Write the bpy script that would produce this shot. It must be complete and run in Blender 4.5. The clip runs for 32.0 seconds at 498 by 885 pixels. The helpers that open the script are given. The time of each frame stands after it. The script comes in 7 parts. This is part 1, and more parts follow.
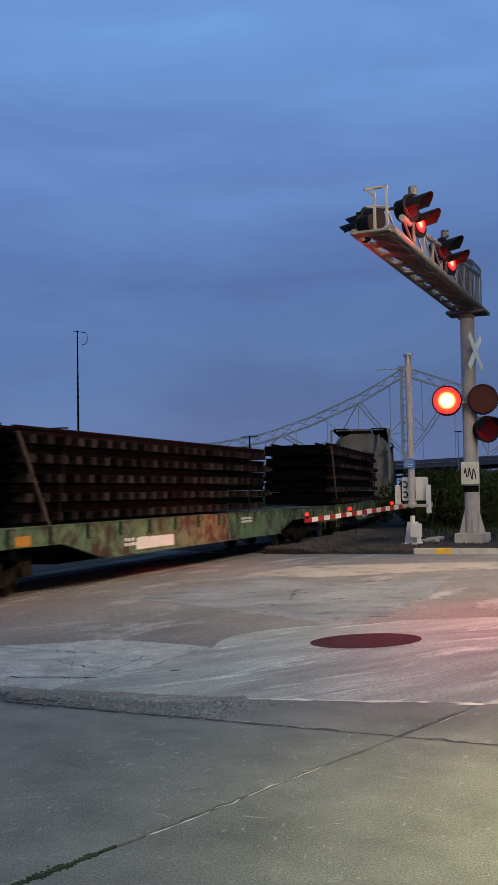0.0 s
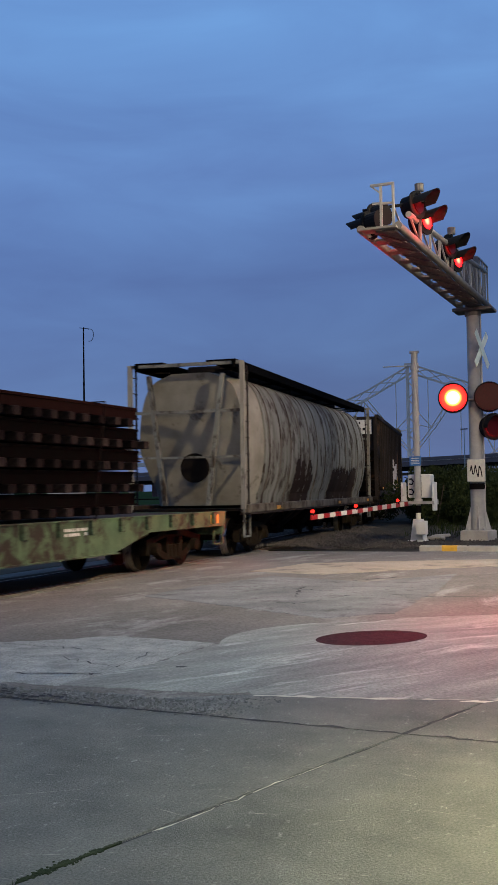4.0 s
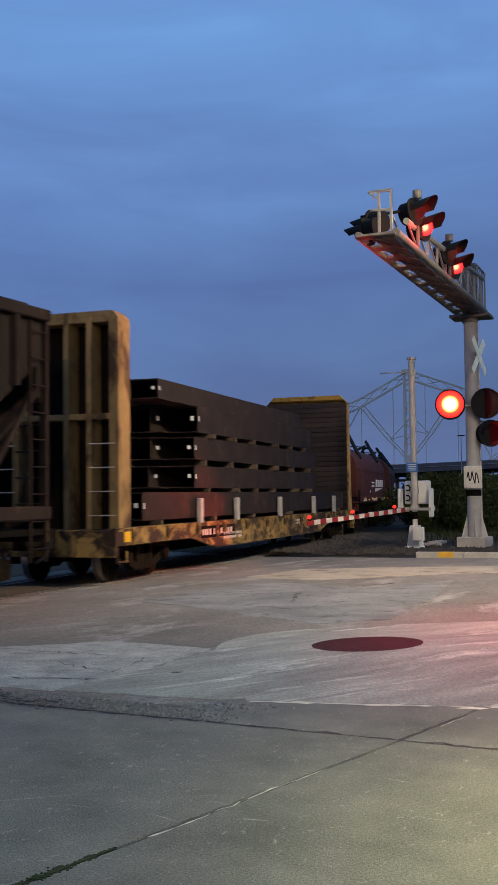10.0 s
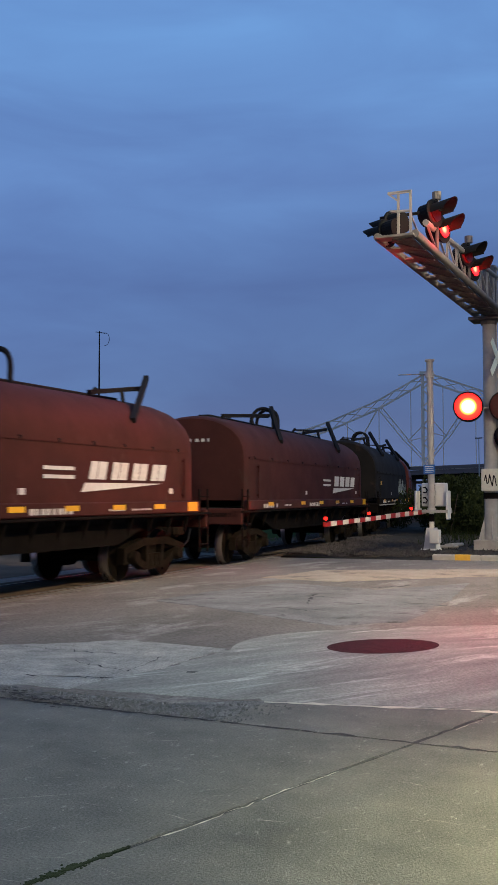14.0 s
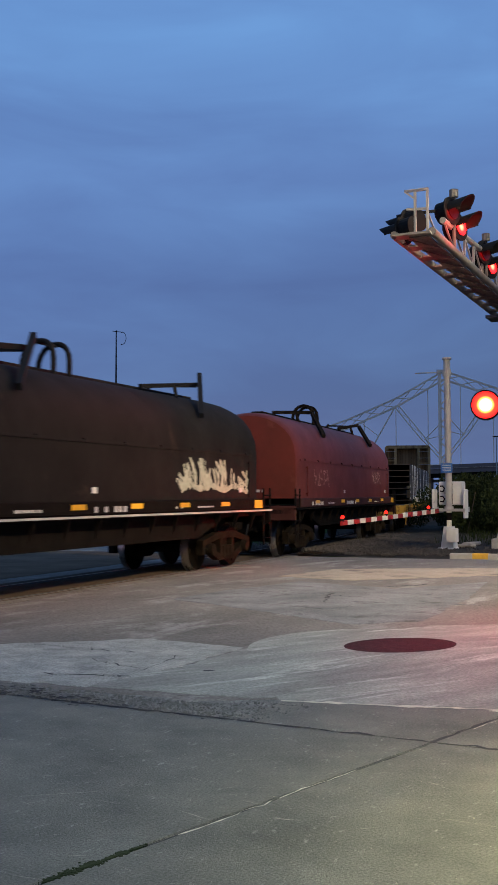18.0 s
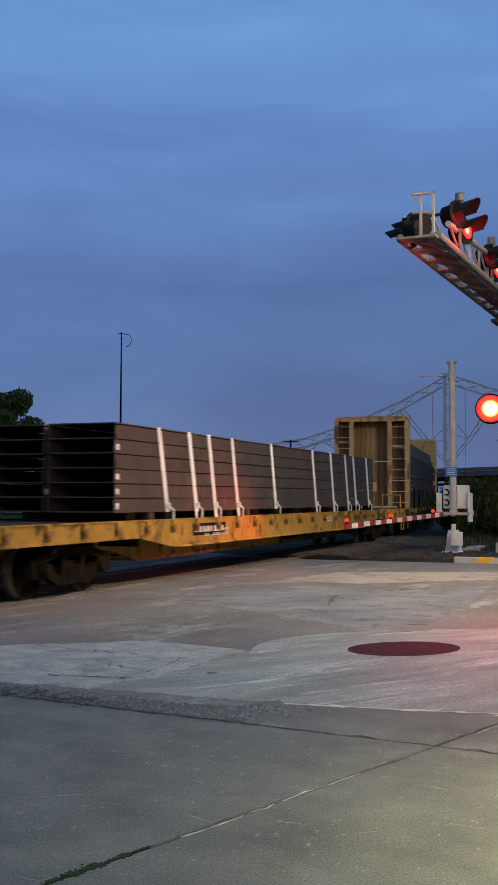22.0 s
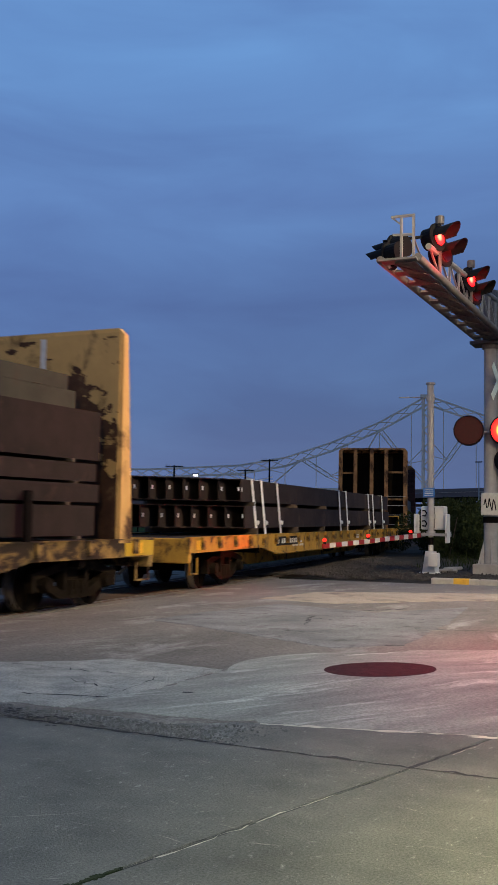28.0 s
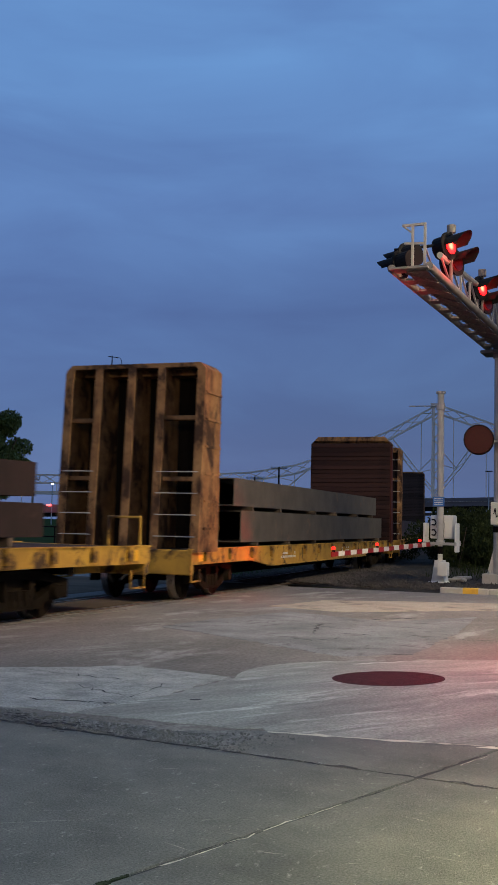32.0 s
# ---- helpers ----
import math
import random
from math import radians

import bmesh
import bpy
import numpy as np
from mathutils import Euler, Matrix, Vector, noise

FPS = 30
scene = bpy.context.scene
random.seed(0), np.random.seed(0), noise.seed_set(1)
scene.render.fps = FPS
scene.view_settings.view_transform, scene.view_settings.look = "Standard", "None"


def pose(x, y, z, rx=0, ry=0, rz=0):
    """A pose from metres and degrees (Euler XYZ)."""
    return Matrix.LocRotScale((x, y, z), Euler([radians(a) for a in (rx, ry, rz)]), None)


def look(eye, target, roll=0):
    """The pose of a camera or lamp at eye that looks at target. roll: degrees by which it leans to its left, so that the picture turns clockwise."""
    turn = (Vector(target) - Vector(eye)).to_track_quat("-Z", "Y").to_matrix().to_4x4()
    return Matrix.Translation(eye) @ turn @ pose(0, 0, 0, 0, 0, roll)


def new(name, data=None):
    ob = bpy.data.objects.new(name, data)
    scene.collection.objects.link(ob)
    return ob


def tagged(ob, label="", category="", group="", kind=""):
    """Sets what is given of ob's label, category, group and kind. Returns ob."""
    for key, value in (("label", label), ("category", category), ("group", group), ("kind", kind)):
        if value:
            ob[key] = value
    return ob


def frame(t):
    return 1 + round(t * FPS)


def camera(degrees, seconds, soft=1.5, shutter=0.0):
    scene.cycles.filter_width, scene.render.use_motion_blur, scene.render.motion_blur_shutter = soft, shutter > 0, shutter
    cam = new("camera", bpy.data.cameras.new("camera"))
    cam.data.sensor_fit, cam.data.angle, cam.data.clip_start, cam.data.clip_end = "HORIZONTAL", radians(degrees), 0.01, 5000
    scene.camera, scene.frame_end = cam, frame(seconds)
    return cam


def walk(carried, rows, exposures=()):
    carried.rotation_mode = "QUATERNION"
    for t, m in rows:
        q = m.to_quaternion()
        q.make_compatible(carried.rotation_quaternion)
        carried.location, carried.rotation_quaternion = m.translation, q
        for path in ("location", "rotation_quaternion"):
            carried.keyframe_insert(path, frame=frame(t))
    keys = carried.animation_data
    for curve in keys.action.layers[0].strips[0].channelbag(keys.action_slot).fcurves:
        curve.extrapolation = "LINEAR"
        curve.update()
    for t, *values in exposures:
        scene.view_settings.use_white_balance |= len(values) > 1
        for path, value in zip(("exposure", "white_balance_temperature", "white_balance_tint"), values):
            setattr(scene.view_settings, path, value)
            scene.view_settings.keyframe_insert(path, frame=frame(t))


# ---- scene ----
cam = camera(27.08, 32.0, soft=1.5, shutter=0.5)
PATH = [
    (0.0, pose(10.358, 0, 1.61, 92.762, 1.060, 30.288)), (0.5, pose(10.358, 0, 1.61, 92.739, 0.941, 30.351)),
    (1.0, pose(10.358, 0, 1.61, 92.730, 0.826, 30.354)), (1.5, pose(10.358, 0, 1.61, 92.697, 0.745, 30.385)),
    (2.0, pose(10.358, 0, 1.61, 92.665, 0.768, 30.405)), (2.5, pose(10.358, 0, 1.61, 92.618, 0.782, 30.429)),
    (3.0, pose(10.358, 0, 1.61, 92.587, 0.838, 30.485)), (3.5, pose(10.358, 0, 1.61, 92.570, 0.909, 30.515)),
    (5.5, pose(10.358, 0, 1.61, 92.756, 0.822, 30.971)), (6.0, pose(10.358, 0, 1.61, 92.807, 0.751, 30.966)),
    (6.5, pose(10.358, 0, 1.61, 92.831, 0.608, 30.864)), (7.0, pose(10.358, 0, 1.61, 92.883, 0.547, 30.691)),
    (7.5, pose(10.358, 0, 1.61, 92.935, 0.622, 30.568)), (8.0, pose(10.358, 0, 1.61, 92.979, 0.660, 30.427)),
    (8.5, pose(10.358, 0, 1.61, 92.993, 0.706, 30.332)), (9.0, pose(10.358, 0, 1.61, 92.945, 0.731, 30.289)),
    (9.5, pose(10.358, 0, 1.61, 92.895, 0.709, 30.353)), (10.0, pose(10.358, 0, 1.61, 92.896, 0.664, 30.428)),
    (10.5, pose(10.358, 0, 1.61, 92.872, 0.597, 30.532)), (11.0, pose(10.358, 0, 1.61, 92.884, 0.445, 30.612)),
    (11.5, pose(10.358, 0, 1.61, 92.961, 0.354, 30.668)), (12.0, pose(10.358, 0, 1.61, 92.971, 0.267, 30.728)),
    (12.5, pose(10.358, 0, 1.61, 92.991, 0.190, 30.845)), (13.0, pose(10.358, 0, 1.61, 92.971, 0.179, 30.976)),
    (13.5, pose(10.358, 0, 1.61, 92.945, 0.097, 31.168)), (14.0, pose(10.358, 0, 1.61, 92.934, 0.106, 31.343)),
    (14.5, pose(10.358, 0, 1.61, 92.931, 0.021, 31.474)), (16.5, pose(10.358, 0, 1.61, 92.810, -0.051, 31.968)),
    (17.0, pose(10.358, 0, 1.61, 92.820, 0.009, 32.052)), (17.5, pose(10.358, 0, 1.61, 92.829, 0.045, 32.142)),
    (18.0, pose(10.358, 0, 1.61, 92.864, 0.127, 32.268)), (18.5, pose(10.358, 0, 1.61, 92.863, 0.141, 32.358)),
    (19.0, pose(10.358, 0, 1.61, 92.914, 0.148, 32.460)), (19.5, pose(10.358, 0, 1.61, 92.966, 0.154, 32.503)),
    (20.0, pose(10.358, 0, 1.61, 92.943, 0.051, 32.527)), (20.5, pose(10.358, 0, 1.61, 92.947, 0.014, 32.521)),
    (21.0, pose(10.358, 0, 1.61, 92.944, -0.043, 32.515)), (21.5, pose(10.358, 0, 1.61, 92.974, -0.081, 32.516)),
    (22.0, pose(10.358, 0, 1.61, 93.008, -0.165, 32.505)), (22.5, pose(10.358, 0, 1.61, 93.068, -0.221, 32.565)),
    (23.0, pose(10.358, 0, 1.61, 93.107, -0.303, 32.586)), (23.5, pose(10.358, 0, 1.61, 93.104, -0.405, 32.641)),
    (24.0, pose(10.358, 0, 1.61, 93.139, -0.523, 32.632)), (24.5, pose(10.358, 0, 1.61, 93.268, -0.580, 32.485)),
    (25.0, pose(10.358, 0, 1.61, 93.448, -0.570, 32.183)), (25.5, pose(10.358, 0, 1.61, 93.690, -0.550, 31.782)),
    (27.5, pose(10.358, 0, 1.61, 94.063, -0.710, 31.204)), (28.0, pose(10.358, 0, 1.61, 94.055, -0.815, 31.297)),
    (28.5, pose(10.358, 0, 1.61, 94.070, -0.840, 31.390)), (29.0, pose(10.358, 0, 1.61, 94.126, -0.873, 31.467)),
    (29.5, pose(10.358, 0, 1.61, 94.164, -0.885, 31.510)), (30.0, pose(10.358, 0, 1.61, 94.203, -0.923, 31.554)),
    (30.5, pose(10.358, 0, 1.61, 94.205, -0.972, 31.610)), (31.0, pose(10.358, 0, 1.61, 94.218, -1.092, 31.603)),
    (31.5, pose(10.358, 0, 1.61, 94.283, -1.242, 31.643)), (32.0, pose(10.358, 0, 1.61, 94.454, -1.313, 31.798)),
]
walk(cam, PATH, exposures=((0.0, 0.0), (10.0, 0.0), (18.0, -0.05), (24.0, -0.07), (28.0, -0.14), (32.0, -0.18)))

# ---- sky and lamps ----
scene.view_settings.exposure = 0.0
world = bpy.data.worlds.new("dusk")
scene.world = world
world.use_nodes = True
wn, wl = world.node_tree.nodes, world.node_tree.links
wn.clear()


def wnode(kind, **sets):
    n = wn.new(kind)
    for k, v in sets.items():
        if k in n.inputs:
            n.inputs[k].default_value = v
    return n


w_out = wnode("ShaderNodeOutputWorld")
w_bg = wnode("ShaderNodeBackground", Strength=1.0)
w_tc = wnode("ShaderNodeTexCoord")
w_sep = wnode("ShaderNodeSeparateXYZ")
w_ramp = wnode("ShaderNodeValToRGB")
els = w_ramp.color_ramp.elements
els[0].position, els[0].color = 0.0, (0.096, 0.158, 0.335, 1)
els[1].position, els[1].color = 1.0, (0.150, 0.300, 0.620, 1)
for p_, c_ in ((0.10, (0.073, 0.144, 0.342, 1)), (0.20, (0.078, 0.152, 0.378, 1)), (0.30, (0.118, 0.235, 0.540, 1)), (0.42, (0.140, 0.305, 0.660, 1))):
    e_ = els.new(p_)
    e_.color = c_
w_map = wnode("ShaderNodeMapping")
w_map.inputs["Scale"].default_value = (2.2, 2.2, 9.0)
w_no = wnode("ShaderNodeTexNoise", Scale=1.6, Detail=6.0, Roughness=0.5, Distortion=0.5)
w_cr = wnode("ShaderNodeValToRGB")
w_cr.color_ramp.elements[0].position, w_cr.color_ramp.elements[0].color = 0.34, (0.88, 0.85, 0.88, 1)
w_cr.color_ramp.elements[1].position, w_cr.color_ramp.elements[1].color = 0.68, (1.11, 1.12, 1.07, 1)
w_mul = wnode("ShaderNodeMix")
w_mul.data_type, w_mul.blend_type = "RGBA", "MULTIPLY"
w_mul.inputs[0].default_value = 1.0
w_sky = wnode("ShaderNodeTexSky")
w_sky.sky_type, w_sky.sun_disc, w_sky.sun_elevation, w_sky.sun_rotation = "NISHITA", False, radians(1.0), radians(200)
w_add = wnode("ShaderNodeMix")
w_add.data_type, w_add.blend_type = "RGBA", "ADD"
w_add.inputs[0].default_value = 0.02
wl.new(w_tc.outputs["Generated"], w_sep.inputs[0])
wl.new(w_sep.outputs["Z"], w_ramp.inputs[0])
wl.new(w_tc.outputs["Generated"], w_map.inputs[0])
wl.new(w_map.outputs[0], w_no.inputs["Vector"])
wl.new(w_no.outputs["Fac"], w_cr.inputs[0])
wl.new(w_ramp.outputs[0], w_mul.inputs[6])
wl.new(w_cr.outputs[0], w_mul.inputs[7])
wl.new(w_mul.outputs[2], w_add.inputs[6])
wl.new(w_sky.outputs[0], w_add.inputs[7])
w_west = wnode("ShaderNodeMapRange")
w_low = wnode("ShaderNodeMapRange")
for node_, lims in ((w_west, (-0.74, -0.30, 0.26, 0.0)), (w_low, (0.14, 0.32, 1.0, 0.0))):
    for k_, v_ in zip((1, 2, 3, 4), lims):
        node_.inputs[k_].default_value = v_
wl.new(w_sep.outputs["X"], w_west.inputs[0])
wl.new(w_sep.outputs["Z"], w_low.inputs[0])
w_fac = wnode("ShaderNodeMath")
w_fac.operation = "MULTIPLY_ADD"
w_fac.inputs[2].default_value = 1.0
wl.new(w_west.outputs[0], w_fac.inputs[0])
wl.new(w_low.outputs[0], w_fac.inputs[1])
wl.new(w_fac.outputs[0], w_bg.inputs["Strength"])
wl.new(w_add.outputs[2], w_bg.inputs["Color"])
wl.new(w_bg.outputs[0], w_out.inputs[0])


def lamp(name, kind, m, energy, color, size=0.3, cone=None, blend=0.5):
    data = bpy.data.lights.new(name, kind)
    data.energy, data.color = energy, color
    if kind == "AREA":
        data.size = size
    else:
        data.shadow_soft_size = size
    if kind == "SPOT":
        data.spot_size, data.spot_blend = radians(cone), blend
    ob = new(name, data)
    ob.matrix_world = m
    return ob


# street lamps inferred outside the view: one beside the camera, one over the crossing; the other three spots are added
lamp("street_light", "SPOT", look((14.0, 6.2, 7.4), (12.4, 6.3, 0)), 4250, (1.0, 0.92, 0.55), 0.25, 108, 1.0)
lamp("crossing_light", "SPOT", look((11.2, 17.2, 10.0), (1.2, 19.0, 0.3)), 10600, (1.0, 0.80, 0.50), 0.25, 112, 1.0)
# added spot for the bright near corner of the road, source unseen
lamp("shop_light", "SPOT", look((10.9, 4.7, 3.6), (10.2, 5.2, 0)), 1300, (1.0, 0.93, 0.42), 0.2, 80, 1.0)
# added spot that brightens the far cars and verge, source unseen
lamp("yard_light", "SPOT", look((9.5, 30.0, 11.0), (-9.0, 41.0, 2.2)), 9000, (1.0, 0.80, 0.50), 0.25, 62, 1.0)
# added narrow spot from up the street for the car ends, source unseen
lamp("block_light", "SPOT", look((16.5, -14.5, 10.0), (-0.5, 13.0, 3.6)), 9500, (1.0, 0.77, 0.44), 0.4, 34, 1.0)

# ---- materials ----
MATS = {}


def mat(name, c1, c2=None, rough=0.75, metal=0.0, scale=4.0, bump=0.15, stretch=(1, 1, 1), wear=None, wear_at=0.58, wear_scale=1.3,
        wear_stretch=None, fine=38.0, emit=None, power=1.0, spec=0.2, vary=0.12, turn=0.0, grain=0.0):
    """Two colours mixed by noise at two scales, a third for rust, dirt or stains, and a fine bump."""
    if name in MATS:
        return MATS[name]
    m = bpy.data.materials.new(name)
    m.use_nodes = True
    n, l = m.node_tree.nodes, m.node_tree.links
    b = n["Principled BSDF"]
    b.inputs["Roughness"].default_value, b.inputs["Metallic"].default_value = rough, metal
    b.inputs["Specular IOR Level"].default_value = spec
    MATS[name] = m
    if emit:
        b.inputs["Base Color"].default_value = (*c1, 1)
        b.inputs["Emission Color"].default_value = (*emit, 1)
        b.inputs["Emission Strength"].default_value = power
        return m
    c2 = c2 or tuple(0.7 * v for v in c1)
    tc, mp = n.new("ShaderNodeTexCoord"), n.new("ShaderNodeMapping")
    mp.inputs["Scale"].default_value = stretch
    src = tc.outputs["Object"]
    if turn:
        mt = n.new("ShaderNodeMapping")
        mt.inputs["Rotation"].default_value = (0, 0, radians(turn))
        l.new(src, mt.inputs[0])
        src = mt.outputs[0]
    l.new(src, mp.inputs[0])
    info = n.new("ShaderNodeObjectInfo")
    n1 = n.new("ShaderNodeTexNoise")
    n1.inputs["Scale"].default_value, n1.inputs["Detail"].default_value, n1.inputs["Roughness"].default_value = scale, 8, 0.62
    l.new(mp.outputs[0], n1.inputs["Vector"])
    r1 = n.new("ShaderNodeMapRange")
    r1.inputs[1].default_value, r1.inputs[2].default_value = 0.32, 0.68
    l.new(n1.outputs["Fac"], r1.inputs[0])
    mix = n.new("ShaderNodeMix")
    mix.data_type = "RGBA"
    mix.inputs[6].default_value, mix.inputs[7].default_value = (*c1, 1), (*c2, 1)
    l.new(r1.outputs[0], mix.inputs[0])
    top = mix
    if wear:
        mw = n.new("ShaderNodeMapping")
        mw.inputs["Scale"].default_value = wear_stretch or stretch
        l.new(src, mw.inputs[0])
        n2 = n.new("ShaderNodeTexNoise")
        n2.inputs["Scale"].default_value, n2.inputs["Detail"].default_value, n2.inputs["Roughness"].default_value = wear_scale, 10, 0.68
        n2.inputs["Distortion"].default_value = 0.4
        l.new(mw.outputs[0], n2.inputs["Vector"])
        r2 = n.new("ShaderNodeMapRange")
        r2.inputs[1].default_value, r2.inputs[2].default_value = wear_at - 0.05, wear_at + 0.06
        l.new(n2.outputs["Fac"], r2.inputs[0])
        top = n.new("ShaderNodeMix")
        top.data_type = "RGBA"
        l.new(r2.outputs[0], top.inputs[0])
        l.new(mix.outputs[2], top.inputs[6])
        top.inputs[7].default_value = (*wear, 1)
    hv = n.new("ShaderNodeHueSaturation")
    rv = n.new("ShaderNodeMapRange")
    rv.inputs[3].default_value, rv.inputs[4].default_value = 1 - vary, 1 + vary
    l.new(info.outputs["Random"], rv.inputs[0])
    l.new(rv.outputs[0], hv.inputs["Value"])
    l.new(top.outputs[2], hv.inputs["Color"])
    nf = n.new("ShaderNodeTexNoise")
    nf.inputs["Scale"].default_value, nf.inputs["Detail"].default_value, nf.inputs["Roughness"].default_value = fine, 6, 0.7
    l.new(tc.outputs["Object"], nf.inputs["Vector"])
    last = hv
    if grain:
        rg_ = n.new("ShaderNodeMapRange")
        rg_.inputs[1].default_value, rg_.inputs[2].default_value = 0.3, 0.7
        rg_.inputs[3].default_value, rg_.inputs[4].default_value = 1 - grain, 1 + grain
        l.new(nf.outputs["Fac"], rg_.inputs[0])
        last = n.new("ShaderNodeHueSaturation")
        l.new(hv.outputs[0], last.inputs["Color"])
        l.new(rg_.outputs[0], last.inputs["Value"])
    l.new(last.outputs[0], b.inputs["Base Color"])
    bp = n.new("ShaderNodeBump")
    bp.inputs["Strength"].default_value, bp.inputs["Distance"].default_value = bump, 0.02
    l.new(nf.outputs["Fac"], bp.inputs["Height"])
    l.new(bp.outputs[0], b.inputs["Normal"])
    rr = n.new("ShaderNodeMapRange")
    rr.inputs[3].default_value, rr.inputs[4].default_value = max(0.05, rough - 0.12), min(1, rough + 0.12)
    l.new(n1.outputs["Fac"], rr.inputs[0])
    l.new(rr.outputs[0], b.inputs["Roughness"])
    return m


m_concrete = mat("concrete", (0.215, 0.212, 0.188), (0.135, 0.136, 0.126), 0.85, scale=1.5, bump=0.8, fine=75, wear=(0.34, 0.34, 0.31), wear_at=0.645, wear_scale=13.0, wear_stretch=(1.6, 0.8, 1), grain=0.45, vary=0.06, spec=0.15)
m_oldroad = mat("old_road", (0.240, 0.222, 0.198), (0.148, 0.138, 0.125), 0.85, scale=0.5, bump=0.9, fine=30, stretch=(1, 0.6, 1), wear=(0.31, 0.305, 0.28), wear_at=0.58, wear_scale=0.9, wear_stretch=(1.3, 0.5, 1), vary=0, grain=0.4, spec=0.08)
m_streaky = mat("streaked_concrete", (0.40, 0.40, 0.355), (0.225, 0.225, 0.203), 0.8, scale=1.1, bump=0.9, fine=36, stretch=(2.2, 0.5, 1), turn=25, spec=0.12, wear=(0.56, 0.57, 0.51), wear_at=0.595, wear_scale=1.3, wear_stretch=(2.6, 0.42, 1), vary=0, grain=0.35)
m_greypatch = mat("grey_road_patch", (0.27, 0.275, 0.268), (0.155, 0.160, 0.158), 0.85, scale=1.0, bump=0.9, fine=34, wear=(0.12, 0.115, 0.11), wear_at=0.60, wear_scale=2.4, vary=0, grain=0.4, spec=0.1)
# paler and warmer than the road around it
m_warmpatch = mat("pale_warm_road", (0.43, 0.37, 0.285), (0.31, 0.265, 0.20), 0.9, scale=1.2, bump=0.8, fine=34, wear=(0.19, 0.16, 0.13), wear_at=0.58, wear_scale=1.1, vary=0, grain=0.35)
m_gravelly = mat("gravelly_patch", (0.50, 0.50, 0.45), (0.26, 0.265, 0.245), 0.9, scale=2.6, bump=1.0, fine=60, vary=0, grain=0.6)
# road under and beyond the train: its brown shade is put into the colour
m_farroad = mat("train_shaded_road", (0.130, 0.095, 0.066), (0.085, 0.062, 0.044), 0.9, scale=0.8, bump=0.6, fine=20, spec=0.03)
m_asphalt = mat("asphalt", (0.075, 0.075, 0.075), (0.045, 0.045, 0.05), 0.9, scale=3, bump=1.0, fine=60)
m_dirt = mat("dirt", (0.06, 0.055, 0.045), (0.035, 0.033, 0.03), 0.95, scale=0.7, bump=0.9, fine=12, spec=0.05)
m_grass = mat("grass", (0.035, 0.055, 0.02), (0.05, 0.06, 0.025), 0.95, scale=0.3, bump=1.0, fine=9, spec=0.0)
m_stone = mat("ballast_stone", (0.105, 0.092, 0.084), (0.055, 0.05, 0.047), 0.9, spec=0.1, scale=2, bump=0.4, vary=0.4)
m_crumb = mat("asphalt_crumb", (0.17, 0.172, 0.165), (0.10, 0.10, 0.095), 0.9, scale=9, bump=0.4, vary=0.3)
m_moss = mat("joint_moss", (0.022, 0.034, 0.012), (0.04, 0.05, 0.02), 0.95, scale=9, bump=0.3)
# for the unseen walls added to block the low sky
m_skyblock = mat("dark_sky_blocker", (0.09, 0.06, 0.045), (0.06, 0.042, 0.034), 0.9, scale=1.5, bump=0.4)
m_strip = mat("crumbling_asphalt", (0.25, 0.255, 0.24), (0.13, 0.133, 0.128), 0.9, scale=5, bump=1.0, fine=60, vary=0, grain=0.6)
m_kerb = mat("kerb_concrete", (0.42, 0.39, 0.34), (0.30, 0.28, 0.25), 0.85, scale=3, bump=0.4)
m_yellowpaint = mat("yellow_kerb_paint", (0.62, 0.36, 0.04), (0.45, 0.26, 0.04), 0.7, scale=8)
m_rail = mat("rail_steel", (0.13, 0.085, 0.06), (0.08, 0.05, 0.04), 0.6, 0.3, scale=6)
m_railtop = mat("worn_rail_head", (0.22, 0.17, 0.13), (0.15, 0.115, 0.09), 0.5, 0.5, scale=8)
m_tie = mat("creosoted_tie", (0.055, 0.038, 0.028), (0.03, 0.022, 0.018), 0.9, scale=6, bump=0.5)
m_iron = mat("cast_iron", (0.066, 0.017, 0.018), (0.036, 0.011, 0.012), 0.85, 0.0, scale=9, bump=0.7, fine=55)
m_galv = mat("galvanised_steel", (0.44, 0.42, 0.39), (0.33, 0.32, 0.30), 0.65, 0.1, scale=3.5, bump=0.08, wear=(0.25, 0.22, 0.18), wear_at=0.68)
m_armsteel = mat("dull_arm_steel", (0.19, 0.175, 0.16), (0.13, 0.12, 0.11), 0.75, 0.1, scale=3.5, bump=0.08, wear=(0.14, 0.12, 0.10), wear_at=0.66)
# paler than the arm steel: lamp light on the truss is in the colour
m_trusssteel = mat("lamplit_truss_steel", (0.32, 0.305, 0.28), (0.24, 0.23, 0.21), 0.6, 0.1, scale=3.5, bump=0.08, wear=(0.22, 0.19, 0.15), wear_at=0.68)
m_alu = mat("aluminium_white", (0.78, 0.77, 0.72), (0.66, 0.65, 0.61), 0.5, 0.1, scale=3, bump=0.08, wear=(0.3, 0.27, 0.22), wear_at=0.66)
m_black = mat("black_paint", (0.009, 0.009, 0.010), (0.014, 0.014, 0.014), 0.7, spec=0.08, scale=5, bump=0.05)
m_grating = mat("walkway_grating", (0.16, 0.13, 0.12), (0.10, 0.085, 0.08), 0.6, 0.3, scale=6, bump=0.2)


